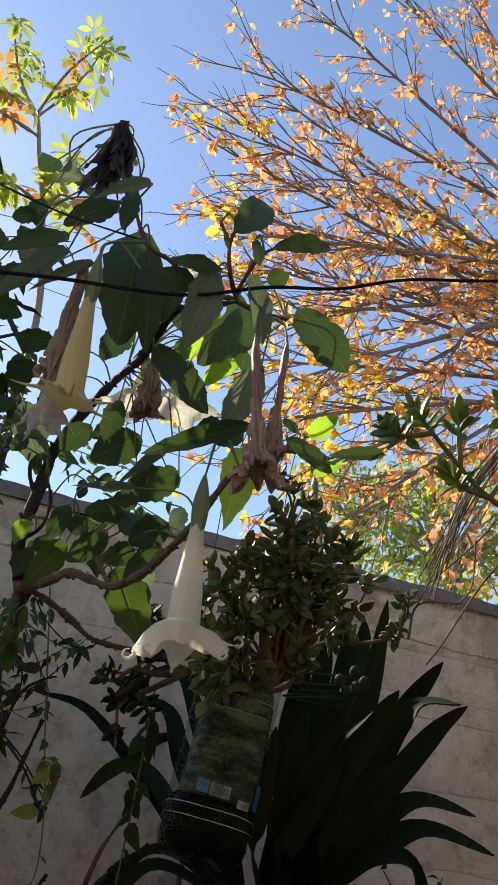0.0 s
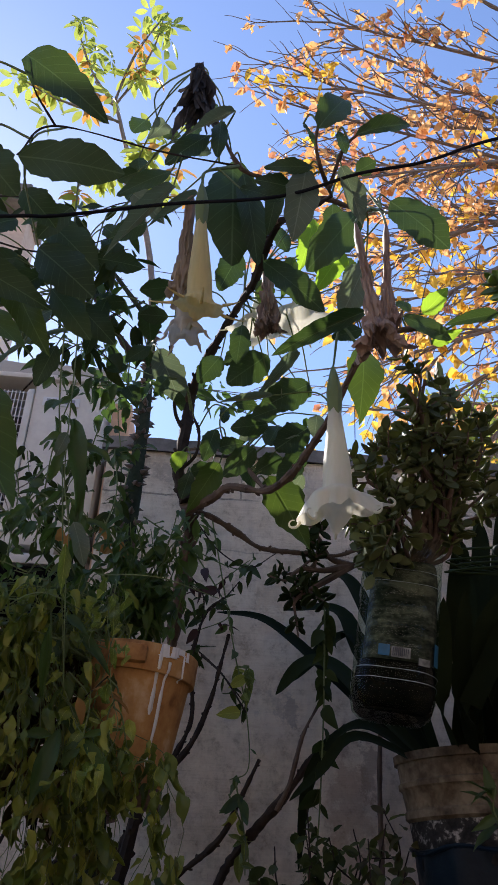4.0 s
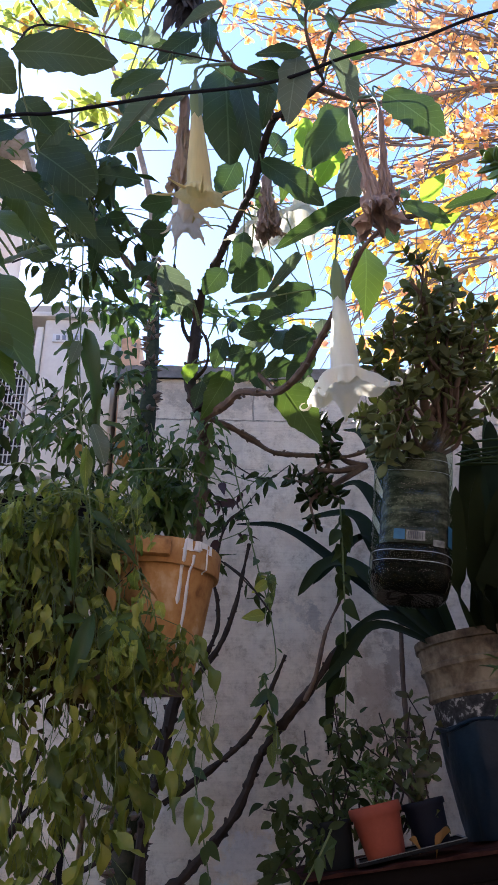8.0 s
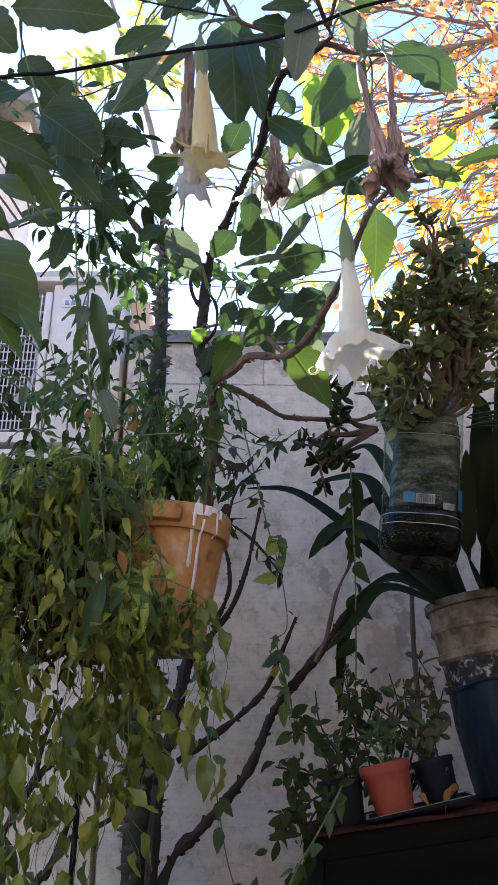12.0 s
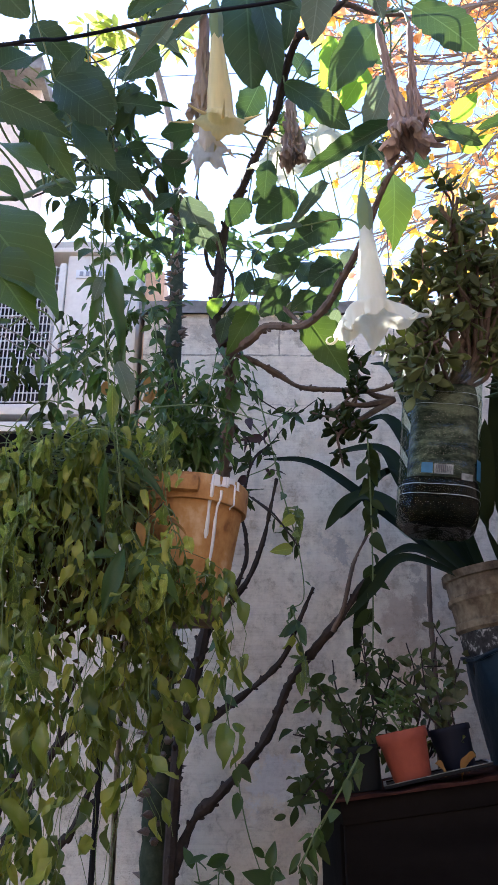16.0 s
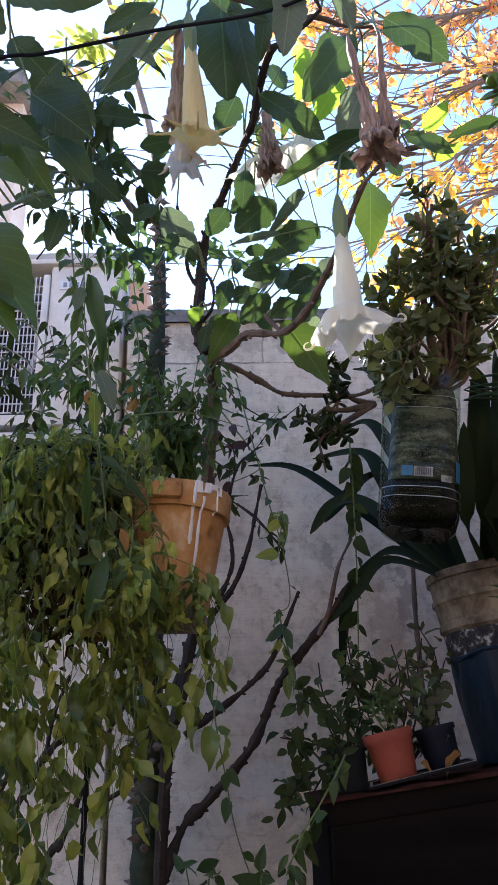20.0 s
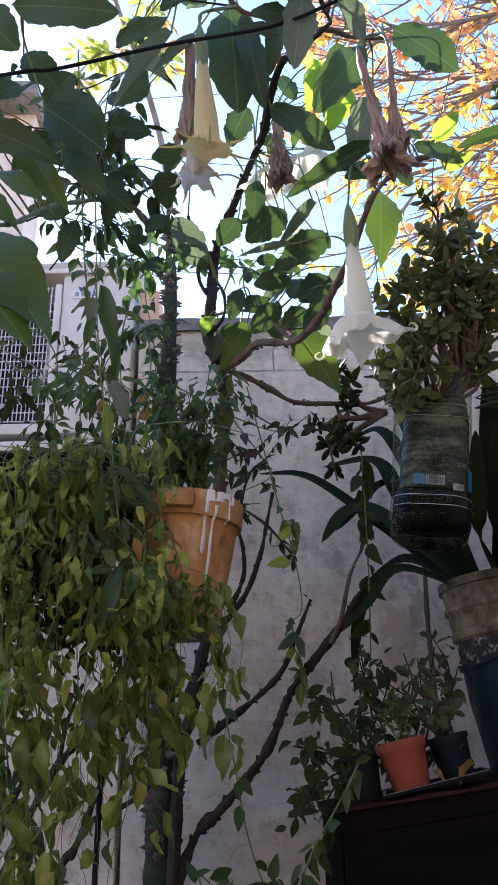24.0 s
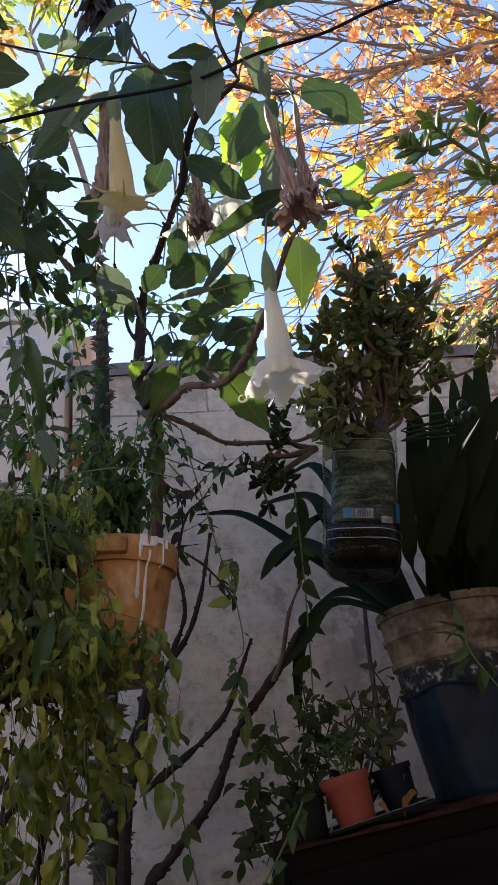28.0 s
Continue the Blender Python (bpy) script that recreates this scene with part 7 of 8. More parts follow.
    for k in range(1700):
        x = -0.80 + 0.60 * r.random() ** 0.9
        low = 1.60 + 0.16 * noise.noise(Vector((x * 7, 0.5, 2))) + 0.07 * noise.noise(Vector((x * 25, 0.5, 6)))
        q = Vector((x, r.uniform(1.72, 1.90), low + (1.95 - low) * r.random() ** 0.75 - (0.25 * r.random() ** 3 if k % 3 == 0 else 0)))
        L = r.uniform(0.03, 0.07)
        inner.append(leaf_pose(q, q + (unit(r) + Vector((0, 0, -0.9))).normalized() * L, L * r.uniform(0.3, 0.6), unit(r)))
    part("dry_leaves", mesh_from("dry_leaves", *scatter(grids, inner)), "dry_mass", t, "brown dried leaves inside the tangle")["kind"] = "stuff"
    part("leaves", mesh_from("leaves", *scatter(grids, rest)), "vine_stuff", t)["kind"] = "stuff"

    # long green leaves and thin shoots over the side of the pot
    lance = [leaf_mesh("long%d" % k, "fresh_leaf", shape="lance", fold=f_, bend=b, wave=0.06, n=11, seed=k) for k, (f_, b) in enumerate(((0.35, 0.4), (0.5, 0.7)))]
    for me in lance:
        me.name = "leaf"
    for p, q, w in (((-0.200, 1.500, 1.657), (-0.121, 1.470, 1.572), 0.029), ((-0.202, 1.500, 1.659), (-0.131, 1.490, 1.682), 0.015), ((-0.253, 1.500, 1.660), (-0.322, 1.480, 1.661), 0.022), ((-0.241, 1.490, 1.672), (-0.274, 1.460, 1.536), 0.038),
                    ((-0.207, 1.500, 1.657), (-0.226, 1.480, 1.608), 0.029), ((-0.240, 1.530, 1.860), (-0.162, 1.500, 1.782), 0.024), ((-0.293, 1.500, 1.863), (-0.284, 1.480, 1.710), 0.022), ((-0.267, 1.520, 1.890), (-0.216, 1.500, 1.853), 0.022)):
        part("leaf", lance[len(t.children) % 2], "fresh_leaf", t, m=leaf_pose(p, q, w, Vector((0.1, -0.9, 0.3))))
    for pts in ([(-0.303, 1.550, 1.958), (-0.263, 1.530, 1.820), (-0.239, 1.520, 1.708), (-0.201, 1.500, 1.658)], [(-0.189, 1.560, 1.785), (-0.154, 1.550, 1.751), (-0.142, 1.540, 1.682), (-0.134, 1.540, 1.608)], [(-0.211, 1.530, 1.681), (-0.176, 1.530, 1.675), (-0.160, 1.530, 1.617), (-0.154, 1.530, 1.540)],
                [(-0.140, 1.550, 1.726), (-0.118, 1.550, 1.708), (-0.121, 1.550, 1.644), (-0.101, 1.550, 1.575)], [(-0.125, 1.540, 1.619), (-0.078, 1.540, 1.629), (-0.072, 1.550, 1.575), (-0.056, 1.550, 1.530)], [(-0.239, 1.540, 1.786), (-0.209, 1.530, 1.740), (-0.197, 1.520, 1.650), (-0.193, 1.520, 1.561)]):
        line = stem(pts, 0.0019)
        for k in range(7, len(line), 2):
            L = r.uniform(0.030, 0.052)
            d_ = (unit(r) * 0.6 + Vector((0, -0.2, -1.0))).normalized()
            part("leaf", r.choice(variants), "vine_leaf", t, m=leaf_pose(line[k], line[k] + d_ * L, L * r.uniform(0.35, 0.5), Vector((0, -0.8, 0.3)) + unit(r) * 0.6))
    part("dry_twig", mesh_from("dry_twig", *tube([(-0.171, 1.530, 1.779), (-0.191, 1.540, 1.761), (-0.212, 1.550, 1.742)], 0.0016, 0.0012, 5, 5, 0.1)), "bark_dark", t, "thin dead twig")
    for p, q, w in (((-0.198, 1.530, 1.751), (-0.138, 1.530, 1.750), 0.016), ((-0.172, 1.540, 1.751), (-0.118, 1.540, 1.721), 0.018), ((-0.222, 1.520, 1.734), (-0.204, 1.520, 1.684), 0.022)):
        part("dry_leaf", lance[0].copy(), "dry_leaf", t, "curled brown dry leaf", m=leaf_pose(p, q, w, Vector((0, -0.5, 0.8)))).data.materials[0] = M["dry_leaf"]
    for p, q, w in (((-0.430, 1.920, 2.215), (-0.335, 1.900, 2.205), 0.045), ((-0.280, 1.880, 2.235), (-0.238, 1.880, 2.175), 0.030), ((-0.285, 1.920, 2.185), (-0.172, 1.920, 2.188), 0.040)):
        part("dry_leaf", variants[4].copy(), "dry_leaf", t, "large curled brown dry leaf", m=leaf_pose(p, q, w, Vector((0, -0.3, 0.9)))).data.materials[0] = M["dry_leaf"]
    # drawn in towards the patio, so that it springs from the pot
    eye = Vector((0.0, 0.0, 1.30))
    draw_in = Matrix.Translation(eye) @ Matrix.Scale(0.885, 4) @ Matrix.Translation(-eye)
    for o in t.children:
        o.matrix_basis = draw_in @ o.matrix_basis


trailing()


# ---- climbers and hanging vines ----
def climber(name, label, stems, n, size, seed, mat="climber_leaf", tips=0.0, spread=0.05, rad=0.0022, droop=0.5, shape="ovate", stem_mat="green_stem", ratio=0.5):
    """A thin vine: stems with alternate leaves."""
    r = random.Random(seed)
    t = thing(name, stems[0][0], label, "vine")
    me = [leaf_mesh("%s_%s%d" % (name, shape, k), mat, shape=shape, fold=f_, bend=b, wave=0.05, n=6, seed=k) for k, (f_, b) in enumerate(((0.3, 0.4), (0.5, 0.8), (0.2, 0.1)))]
    for q in me:
        q.name = "leaf"
    poses = []
    for pts in stems:
        line = smooth_line(pts, 8)
        part("stem", mesh_from("stem", *tube(line, rad, rad * 0.6, 5, rough=0.1, raw=True)), stem_mat, t)
        for k in range(n):
            u = r.random() ** (1.0 / (1.0 + tips))
            q = line[1 + int(u * (len(line) - 1.01))] + unit(r) * spread * r.random()
            d = (unit(r) + Vector((0, 0, -droop))).normalized()
            L = size * r.uniform(0.6, 1.3)
            poses.append(leaf_pose(q, q + d * L, L * ratio * r.uniform(0.8, 1.2), Vector((0, -0.7, 0.5)) + unit(r) * 0.6))
    leaf_parts(poses, r, me, mat, t, 300, "climber_stuff")
    return t


climber("climbing_vine", "leafy climber with small dark pointed leaves", [
    [(-0.427, 1.850, 2.142), (-0.416, 1.800, 2.417), (-0.390, 1.800, 2.596), (-0.388, 1.800, 2.827), (-0.371, 1.800, 3.076)],
    [(-0.325, 1.950, 2.154), (-0.339, 1.900, 2.406), (-0.311, 1.900, 2.629), (-0.356, 1.900, 2.849), (-0.451, 1.900, 3.019)],
    [(-0.240, 2.000, 2.211), (-0.258, 2.000, 2.464), (-0.292, 2.000, 2.679), (-0.266, 2.000, 2.887), (-0.202, 2.000, 3.109)],
    [(-0.467, 1.800, 2.215), (-0.403, 1.800, 2.348), (-0.309, 1.850, 2.412), (-0.176, 1.900, 2.479)],
    [(-0.503, 1.600, 2.657), (-0.419, 1.650, 2.557), (-0.311, 1.700, 2.559), (-0.211, 1.750, 2.524)],
    [(-0.492, 1.750, 2.737), (-0.144, 1.720, 2.587), (0.216, 1.700, 2.440)],
    [(-0.373, 1.800, 2.601), (-0.121, 1.800, 2.624), (0.199, 1.800, 2.594)],
    [(-0.570, 1.400, 2.873), (-0.468, 1.450, 2.819), (-0.365, 1.500, 2.780), (-0.269, 1.550, 2.684)],
], 44, 0.050, 41)
# shade put into the colour: dark_leaf instead of climber_leaf
climber("climbing_vine", "dense shaded climber with pointed dull green leaves", [
    [(-0.559, 1.250, 2.720), (-0.455, 1.300, 2.777), (-0.364, 1.350, 2.782), (-0.273, 1.400, 2.891), (-0.152, 1.400, 2.928)],
    [(-0.541, 1.300, 2.646), (-0.444, 1.350, 2.664), (-0.357, 1.400, 2.732), (-0.242, 1.400, 2.801)],
    [(-0.473, 1.400, 2.441), (-0.417, 1.450, 2.530), (-0.335, 1.450, 2.662), (-0.286, 1.450, 2.748)],
    [(-0.441, 1.500, 2.380), (-0.372, 1.500, 2.490), (-0.307, 1.500, 2.523), (-0.231, 1.550, 2.481)],
    [(-0.384, 1.300, 2.653), (-0.295, 1.300, 2.614), (-0.230, 1.350, 2.695)],
    [(-0.422, 1.500, 2.631), (-0.312, 1.500, 2.642), (-0.214, 1.500, 2.583), (-0.166, 1.550, 2.515)],
], 17, 0.064, 40, mat="dark_leaf", spread=0.05, droop=0.9, ratio=0.42, stem_mat="bark_dark")
climber("climbing_vine", "sparse climber with small leaves on thin arching stems", [
    [(-0.498, 1.600, 2.172), (-0.428, 1.600, 2.113), (-0.385, 1.620, 2.183), (-0.315, 1.620, 2.124)],
    [(-0.431, 1.600, 2.001), (-0.402, 1.600, 2.113), (-0.328, 1.600, 2.172), (-0.263, 1.620, 2.124)],
    [(-0.522, 1.500, 2.173), (-0.464, 1.500, 2.216), (-0.413, 1.520, 2.156), (-0.413, 1.550, 2.006)],
    [(-0.258, 1.700, 2.089), (-0.224, 1.700, 2.226), (-0.246, 1.720, 2.367)],
    [(-0.170, 1.900, 2.266), (-0.033, 1.950, 2.205), (0.092, 1.980, 2.167), (0.141, 2.000, 2.211)],
], 12, 0.045, 42, spread=0.02)
# dark_leaf again, so these shoots carry their shade in the colour
climber("climbing_vine", "shaded leafy shoots in front of the neighbour's wall", [
    [(-0.579, 1.850, 2.047), (-0.517, 1.850, 2.158), (-0.470, 1.860, 2.279), (-0.496, 1.860, 2.418)],
    [(-0.468, 1.880, 2.028), (-0.404, 1.880, 2.156), (-0.388, 1.900, 2.318), (-0.333, 1.900, 2.442)],
    [(-0.357, 1.900, 2.067), (-0.319, 1.900, 2.182), (-0.250, 1.920, 2.276), (-0.227, 1.950, 2.435)],
    [(-0.613, 1.800, 1.967), (-0.534, 1.800, 2.012), (-0.442, 1.820, 2.035), (-0.358, 1.840, 2.012)],
    [(-0.634, 1.800, 2.151), (-0.589, 1.820, 2.225), (-0.591, 1.840, 2.337)],
], 30, 0.055, 39, mat="dark_leaf", spread=0.045, droop=0.8, ratio=0.42)
climber("hanging_vine", "long hanging vine with a few pointed leaves", [
    [(-0.362, 1.300, 2.846), (-0.343, 1.320, 2.571), (-0.321, 1.350, 2.272), (-0.288, 1.360, 2.092), (-0.254, 1.380, 1.857), (-0.234, 1.380, 1.744), (-0.210, 1.380, 1.586)],
], 11, 0.062, 43, spread=0.02, droop=1.3, ratio=0.42)
shoot = climber("hanging_vine", "thin hanging shoot with long lance-shaped leaves", [
    [(-0.300, 1.310, 2.420), (-0.288, 1.310, 2.240), (-0.276, 1.310, 2.080), (-0.252, 1.320, 1.970), (-0.245, 1.330, 1.880), (-0.222, 1.340, 1.700)],
], 2, 0.05, 52, spread=0.01, droop=1.3, ratio=0.4, rad=0.0017)
for k, (p, q, w, mat) in enumerate((((-0.276, 1.300, 2.198), (-0.223, 1.280, 1.968), 0.037, "climber_leaf"), ((-0.243, 1.300, 1.981), (-0.207, 1.280, 1.900), 0.036, "grey_leaf"), ((-0.254, 1.320, 1.948), (-0.246, 1.320, 1.853), 0.024, "vine_leaf"),
                                    ((-0.289, 1.320, 2.145), (-0.304, 1.320, 2.070), 0.022, "climber_leaf"), ((-0.250, 1.300, 2.140), (-0.192, 1.300, 2.121), 0.023, "climber_leaf"), ((-0.282, 1.300, 2.162), (-0.338, 1.300, 2.144), 0.019, "climber_leaf"),
                                    ((-0.280, 1.290, 2.160), (-0.292, 1.280, 2.106), 0.026, "grey_leaf"), ((-0.248, 1.310, 2.020), (-0.240, 1.300, 1.960), 0.020, "climber_leaf"), ((-0.225, 1.310, 1.990), (-0.180, 1.310, 1.982), 0.016, "climber_leaf"))):
    me = leaf_mesh("pendant%d" % k, mat, shape="lance" if k in (0, 2) else "ellip", fold=0.35, bend=0.3 + 0.1 * (k % 3), wave=0.10, n=14, seed=k)
    me.name = "leaf"
    part("leaf", me, mat, shoot, m=leaf_pose(p, q, w, (0.25, -0.9, 0.25)))
climber("climbing_vine", "thin brown arching shoots with a few small leaves", [
    [(-0.640, 1.720, 2.300), (-0.573, 1.700, 2.318), (-0.517, 1.700, 2.270), (-0.462, 1.700, 2.220), (-0.367, 1.700, 2.128)],
    [(-0.650, 1.720, 2.318), (-0.554, 1.720, 2.267), (-0.499, 1.720, 2.223), (-0.458, 1.700, 2.135), (-0.444, 1.680, 2.038)],
    [(-0.475, 1.680, 2.202), (-0.422, 1.680, 2.245), (-0.393, 1.680, 2.288)],
    [(-0.640, 1.730, 2.295), (-0.560, 1.730, 2.240), (-0.505, 1.720, 2.190), (-0.462, 1.710, 2.160)],
], 5, 0.026, 53, spread=0.008, droop=0.7, ratio=0.5, rad=0.0019, stem_mat="bark_grey")
climber("hanging_vine", "thin hanging vine with small leaves", [
    [(0.299, 1.800, 2.073), (0.297, 1.800, 1.880), (0.294, 1.820, 1.691), (0.284, 1.850, 1.487), (0.253, 1.850, 1.376), (0.178, 1.800, 1.205), (0.100, 1.750, 1.094)],
], 46, 0.052, 44, mat="dark_leaf", spread=0.022, droop=1.2)
climber("hanging_vine", "thin hanging vine with small leaves", [
    [(0.015, 2.000, 2.317), (0.061, 2.000, 2.108), (0.097, 2.000, 1.944), (0.132, 2.000, 1.804), (0.143, 2.000, 1.671), (0.099, 2.000, 1.642)],
], 9, 0.04, 45, mat="climber_leaf", spread=0.012, droop=1.2)
climber("hanging_vine", "thin dark twigs with small pointed leaves", [
    [(-0.033, 1.950, 2.291), (0.037, 1.950, 2.205), (0.123, 1.970, 2.171), (0.195, 1.980, 2.219)],
    [(-0.063, 1.980, 2.067), (-0.002, 1.980, 2.034), (0.060, 1.980, 2.083), (0.099, 1.980, 2.133)],
    [(-0.040, 1.950, 2.137), (0.006, 1.950, 2.071), (-0.002, 1.970, 1.966), (-0.024, 1.970, 1.888)],
    [(-0.017, 2.000, 1.960), (0.059, 2.020, 1.903), (0.137, 2.030, 1.819)],
], 13, 0.044, 49, mat="dark_leaf", spread=0.015, droop=0.7, ratio=0.4, stem_mat="bark_dark")
climber("hanging_vine", "thin hanging vine with dull purple leaves", [
    [(-0.025, 2.000, 2.211), (0.045, 2.000, 2.108), (0.076, 2.000, 2.041), (-0.017, 2.000, 1.992)],
    [(-0.097, 2.000, 2.211), (-0.002, 2.020, 2.116), (0.125, 2.000, 2.202)],
], 8, 0.05, 46, mat="purple_leaf", spread=0.02, droop=0.9, ratio=0.42)
climber("hanging_vine", "thin hanging vine with small dark leaves", [
    [(-0.061, 1.950, 1.662), (-0.056, 1.950, 1.445), (-0.027, 1.950, 1.269), (-0.001, 1.950, 1.139), (0.048, 1.950, 1.006)],
    [(0.111, 1.950, 1.633), (0.142, 1.950, 1.497), (0.153, 1.930, 1.430)],
], 11, 0.052, 47, mat="climber_leaf", spread=0.02, droop=1.2)
climber("hanging_vine", "thin young vine with light green leaves", [
    [(0.096, 1.950, 1.606), (0.136, 1.950, 1.524), (0.139, 1.930, 1.443)],
    [(0.119, 2.000, 1.881), (0.134, 2.000, 1.912), (0.117, 2.000, 1.789)],
], 10, 0.054, 48, mat="vine_leaf", spread=0.02, droop=0.8)

climber("climbing_vine", "shaded dark climber hanging low by the house side", [
    [(-0.586, 1.700, 1.665), (-0.528, 1.700, 1.484), (-0.491, 1.700, 1.316), (-0.468, 1.720, 1.158), (-0.458, 1.720, 1.010)],
    [(-0.578, 1.750, 1.574), (-0.496, 1.750, 1.513), (-0.448, 1.750, 1.395), (-0.447, 1.750, 1.261)],
    [(-0.561, 1.700, 1.370), (-0.505, 1.700, 1.283), (-0.428, 1.720, 1.147), (-0.365, 1.720, 1.068)],
], 26, 0.062, 50, mat="climber_leaf", spread=0.04, droop=1.1, ratio=0.45)

# ---- shrubs at the table and the wall's foot ----
climber("potted_shrub", "straggly dark-leaved shrub on the plant table", [
    [(0.235, 1.73, 1.28), (0.209, 1.720, 1.327), (0.175, 1.700, 1.392), (0.141, 1.700, 1.438)],
    [(0.235, 1.73, 1.28), (0.238, 1.740, 1.372), (0.257, 1.760, 1.454), (0.251, 1.780, 1.529)],
    [(0.235, 1.73, 1.28), (0.181, 1.680, 1.315), (0.134, 1.660, 1.326), (0.101, 1.660, 1.336)],
    [(0.235, 1.73, 1.28), (0.178, 1.660, 1.284), (0.129, 1.620, 1.254), (0.094, 1.600, 1.215)],
    [(0.235, 1.73, 1.28), (0.267, 1.780, 1.362), (0.313, 1.800, 1.458), (0.304, 1.800, 1.519)],
], 48, 0.033, 51, mat="dark_leaf", spread=0.035, droop=0.3, shape="ellip", stem_mat="bark_dark")
climber("potted_shrub", "small dry shrub with reddish stems in a pot", [
    [(0.440, 1.715, 1.30), (0.402, 1.720, 1.394), (0.400, 1.740, 1.453)],
    [(0.440, 1.715, 1.30), (0.425, 1.720, 1.382), (0.444, 1.720, 1.462)],
    [(0.440, 1.715, 1.30), (0.359, 1.740, 1.395), (0.317, 1.760, 1.431)],
    [(0.440, 1.715, 1.30), (0.393, 1.780, 1.409), (0.387, 1.800, 1.519)],
], 26, 0.032, 52, mat="shrub_leaf", spread=0.02, droop=0.2, shape="ellip", stem_mat="bark_dark")
climber("potted_shrub", "straggly shrub with small brownish-green leaves behind the pots", [
    [(0.298, 1.780, 1.283), (0.295, 1.800, 1.374), (0.266, 1.820, 1.460), (0.332, 1.820, 1.497)],
    [(0.314, 1.800, 1.282), (0.349, 1.820, 1.387), (0.379, 1.840, 1.474), (0.456, 1.860, 1.488)],
    [(0.336, 1.820, 1.282), (0.386, 1.840, 1.400), (0.333, 1.840, 1.461), (0.258, 1.840, 1.499)],
    [(0.392, 1.820, 1.294), (0.444, 1.840, 1.412), (0.470, 1.860, 1.501), (0.442, 1.880, 1.581)],
], 24, 0.038, 58, mat="shrub_leaf", spread=0.03, droop=0.1, shape="ellip", stem_mat="bark_dark", ratio=0.42)
climber("dry_shrub", "thin bare brown twigs of a dried shrub behind the pots", [
    [(0.251, 1.800, 1.249), (0.244, 1.800, 1.339), (0.198, 1.800, 1.422), (0.191, 1.820, 1.497)],
    [(0.266, 1.820, 1.248), (0.279, 1.820, 1.363), (0.270, 1.840, 1.486), (0.265, 1.860, 1.592)],
    [(0.319, 1.840, 1.259), (0.346, 1.840, 1.376), (0.382, 1.860, 1.463), (0.372, 1.880, 1.542)],
    [(0.344, 1.840, 1.259), (0.402, 1.840, 1.364), (0.421, 1.860, 1.463), (0.446, 1.880, 1.555)],
    [(0.369, 1.840, 1.259), (0.439, 1.840, 1.352), (0.463, 1.860, 1.426), (0.495, 1.880, 1.503)],
    [(0.233, 1.760, 1.239), (0.177, 1.760, 1.294), (0.142, 1.760, 1.327), (0.096, 1.780, 1.339)],
    [(0.233, 1.760, 1.239), (0.185, 1.740, 1.261), (0.147, 1.720, 1.219), (0.118, 1.720, 1.209)],
    [(0.254, 1.780, 1.238), (0.206, 1.780, 1.362), (0.159, 1.780, 1.409), (0.122, 1.780, 1.403)],
], 9, 0.030, 59, mat="shrub_leaf", spread=0.02, droop=0.1, shape="ellip", stem_mat="bark_dark", ratio=0.42, rad=0.0026)
stick = thing("plant_stick", (0.478, 2.08, 1.24), "upright reddish-brown wooden stick behind the pots", "stick")
limb(stick, [(0.475, 2.080, 1.245), (0.478, 2.090, 1.370), (0.486, 2.105, 1.495), (0.490, 2.115, 1.657), (0.500, 2.120, 1.813), (0.508, 2.120, 1.900)], 0.0075, 0.0060, "bark", "stem", 9, 8, 0.2)
climber("hanging_vine", "trailing green shoot hanging off the table's edge", [
    [(0.215, 1.630, 1.300), (0.194, 1.600, 1.269), (0.158, 1.590, 1.216), (0.119, 1.590, 1.160), (0.090, 1.590, 1.100)],
], 16, 0.045, 62, mat="climber_leaf", spread=0.02, droop=1.0, ratio=0.45)
climber("pot_succulent", "small bright green upright succulent in an orange pot", [
    [(0.340, 1.68, 1.31), (0.300, 1.670, 1.385), (0.302, 1.670, 1.418)],
    [(0.350, 1.68, 1.31), (0.315, 1.670, 1.380), (0.322, 1.670, 1.400)],
    [(0.33, 1.68, 1.31), (0.286, 1.670, 1.374), (0.281, 1.670, 1.396)],
], 30, 0.024, 53, mat="fresh_leaf", spread=0.004, droop=-0.6, shape="lance", ratio=0.3)
climber("ground_shrub", "low leafy shrub at the foot of the wall", [
    [(0.0, 2.0, 0.6), (-0.101, 1.950, 1.015), (-0.115, 1.950, 1.082)],
    [(0.02, 2.0, 0.6), (-0.063, 1.950, 1.015), (-0.039, 1.950, 1.070)],
    [(0.05, 2.0, 0.6), (0.047, 1.900, 1.014), (0.060, 1.900, 1.076)],
], 12, 0.06, 54, mat="climber_leaf", spread=0.03, droop=0.2)
climber("bucket_weed", "young leafy weed sprouting beside the bucket", [
    [(0.66, 1.635, 1.47), (0.595, 1.600, 1.558), (0.593, 1.580, 1.607)],
], 12, 0.066, 55, mat="climber_leaf", spread=0.01, droop=-0.1, ratio=0.42)
climber("dry_shrub", "dark twiggy shrub beside the bucket", [
    [(0.98, 1.9, 1.262), (0.940, 1.900, 1.626), (0.985, 1.900, 1.699), (0.927, 1.900, 1.787)],
    [(0.98, 1.9, 1.262), (1.001, 1.900, 1.638), (1.057, 1.900, 1.726), (1.082, 1.900, 1.791)],
    [(0.98, 1.9, 1.262), (0.908, 1.900, 1.602), (0.902, 1.900, 1.686), (0.930, 1.900, 1.749)],
], 12, 0.03, 56, mat="dark_leaf", spread=0.015, droop=0, shape="spoon", stem_mat="bark_dark")
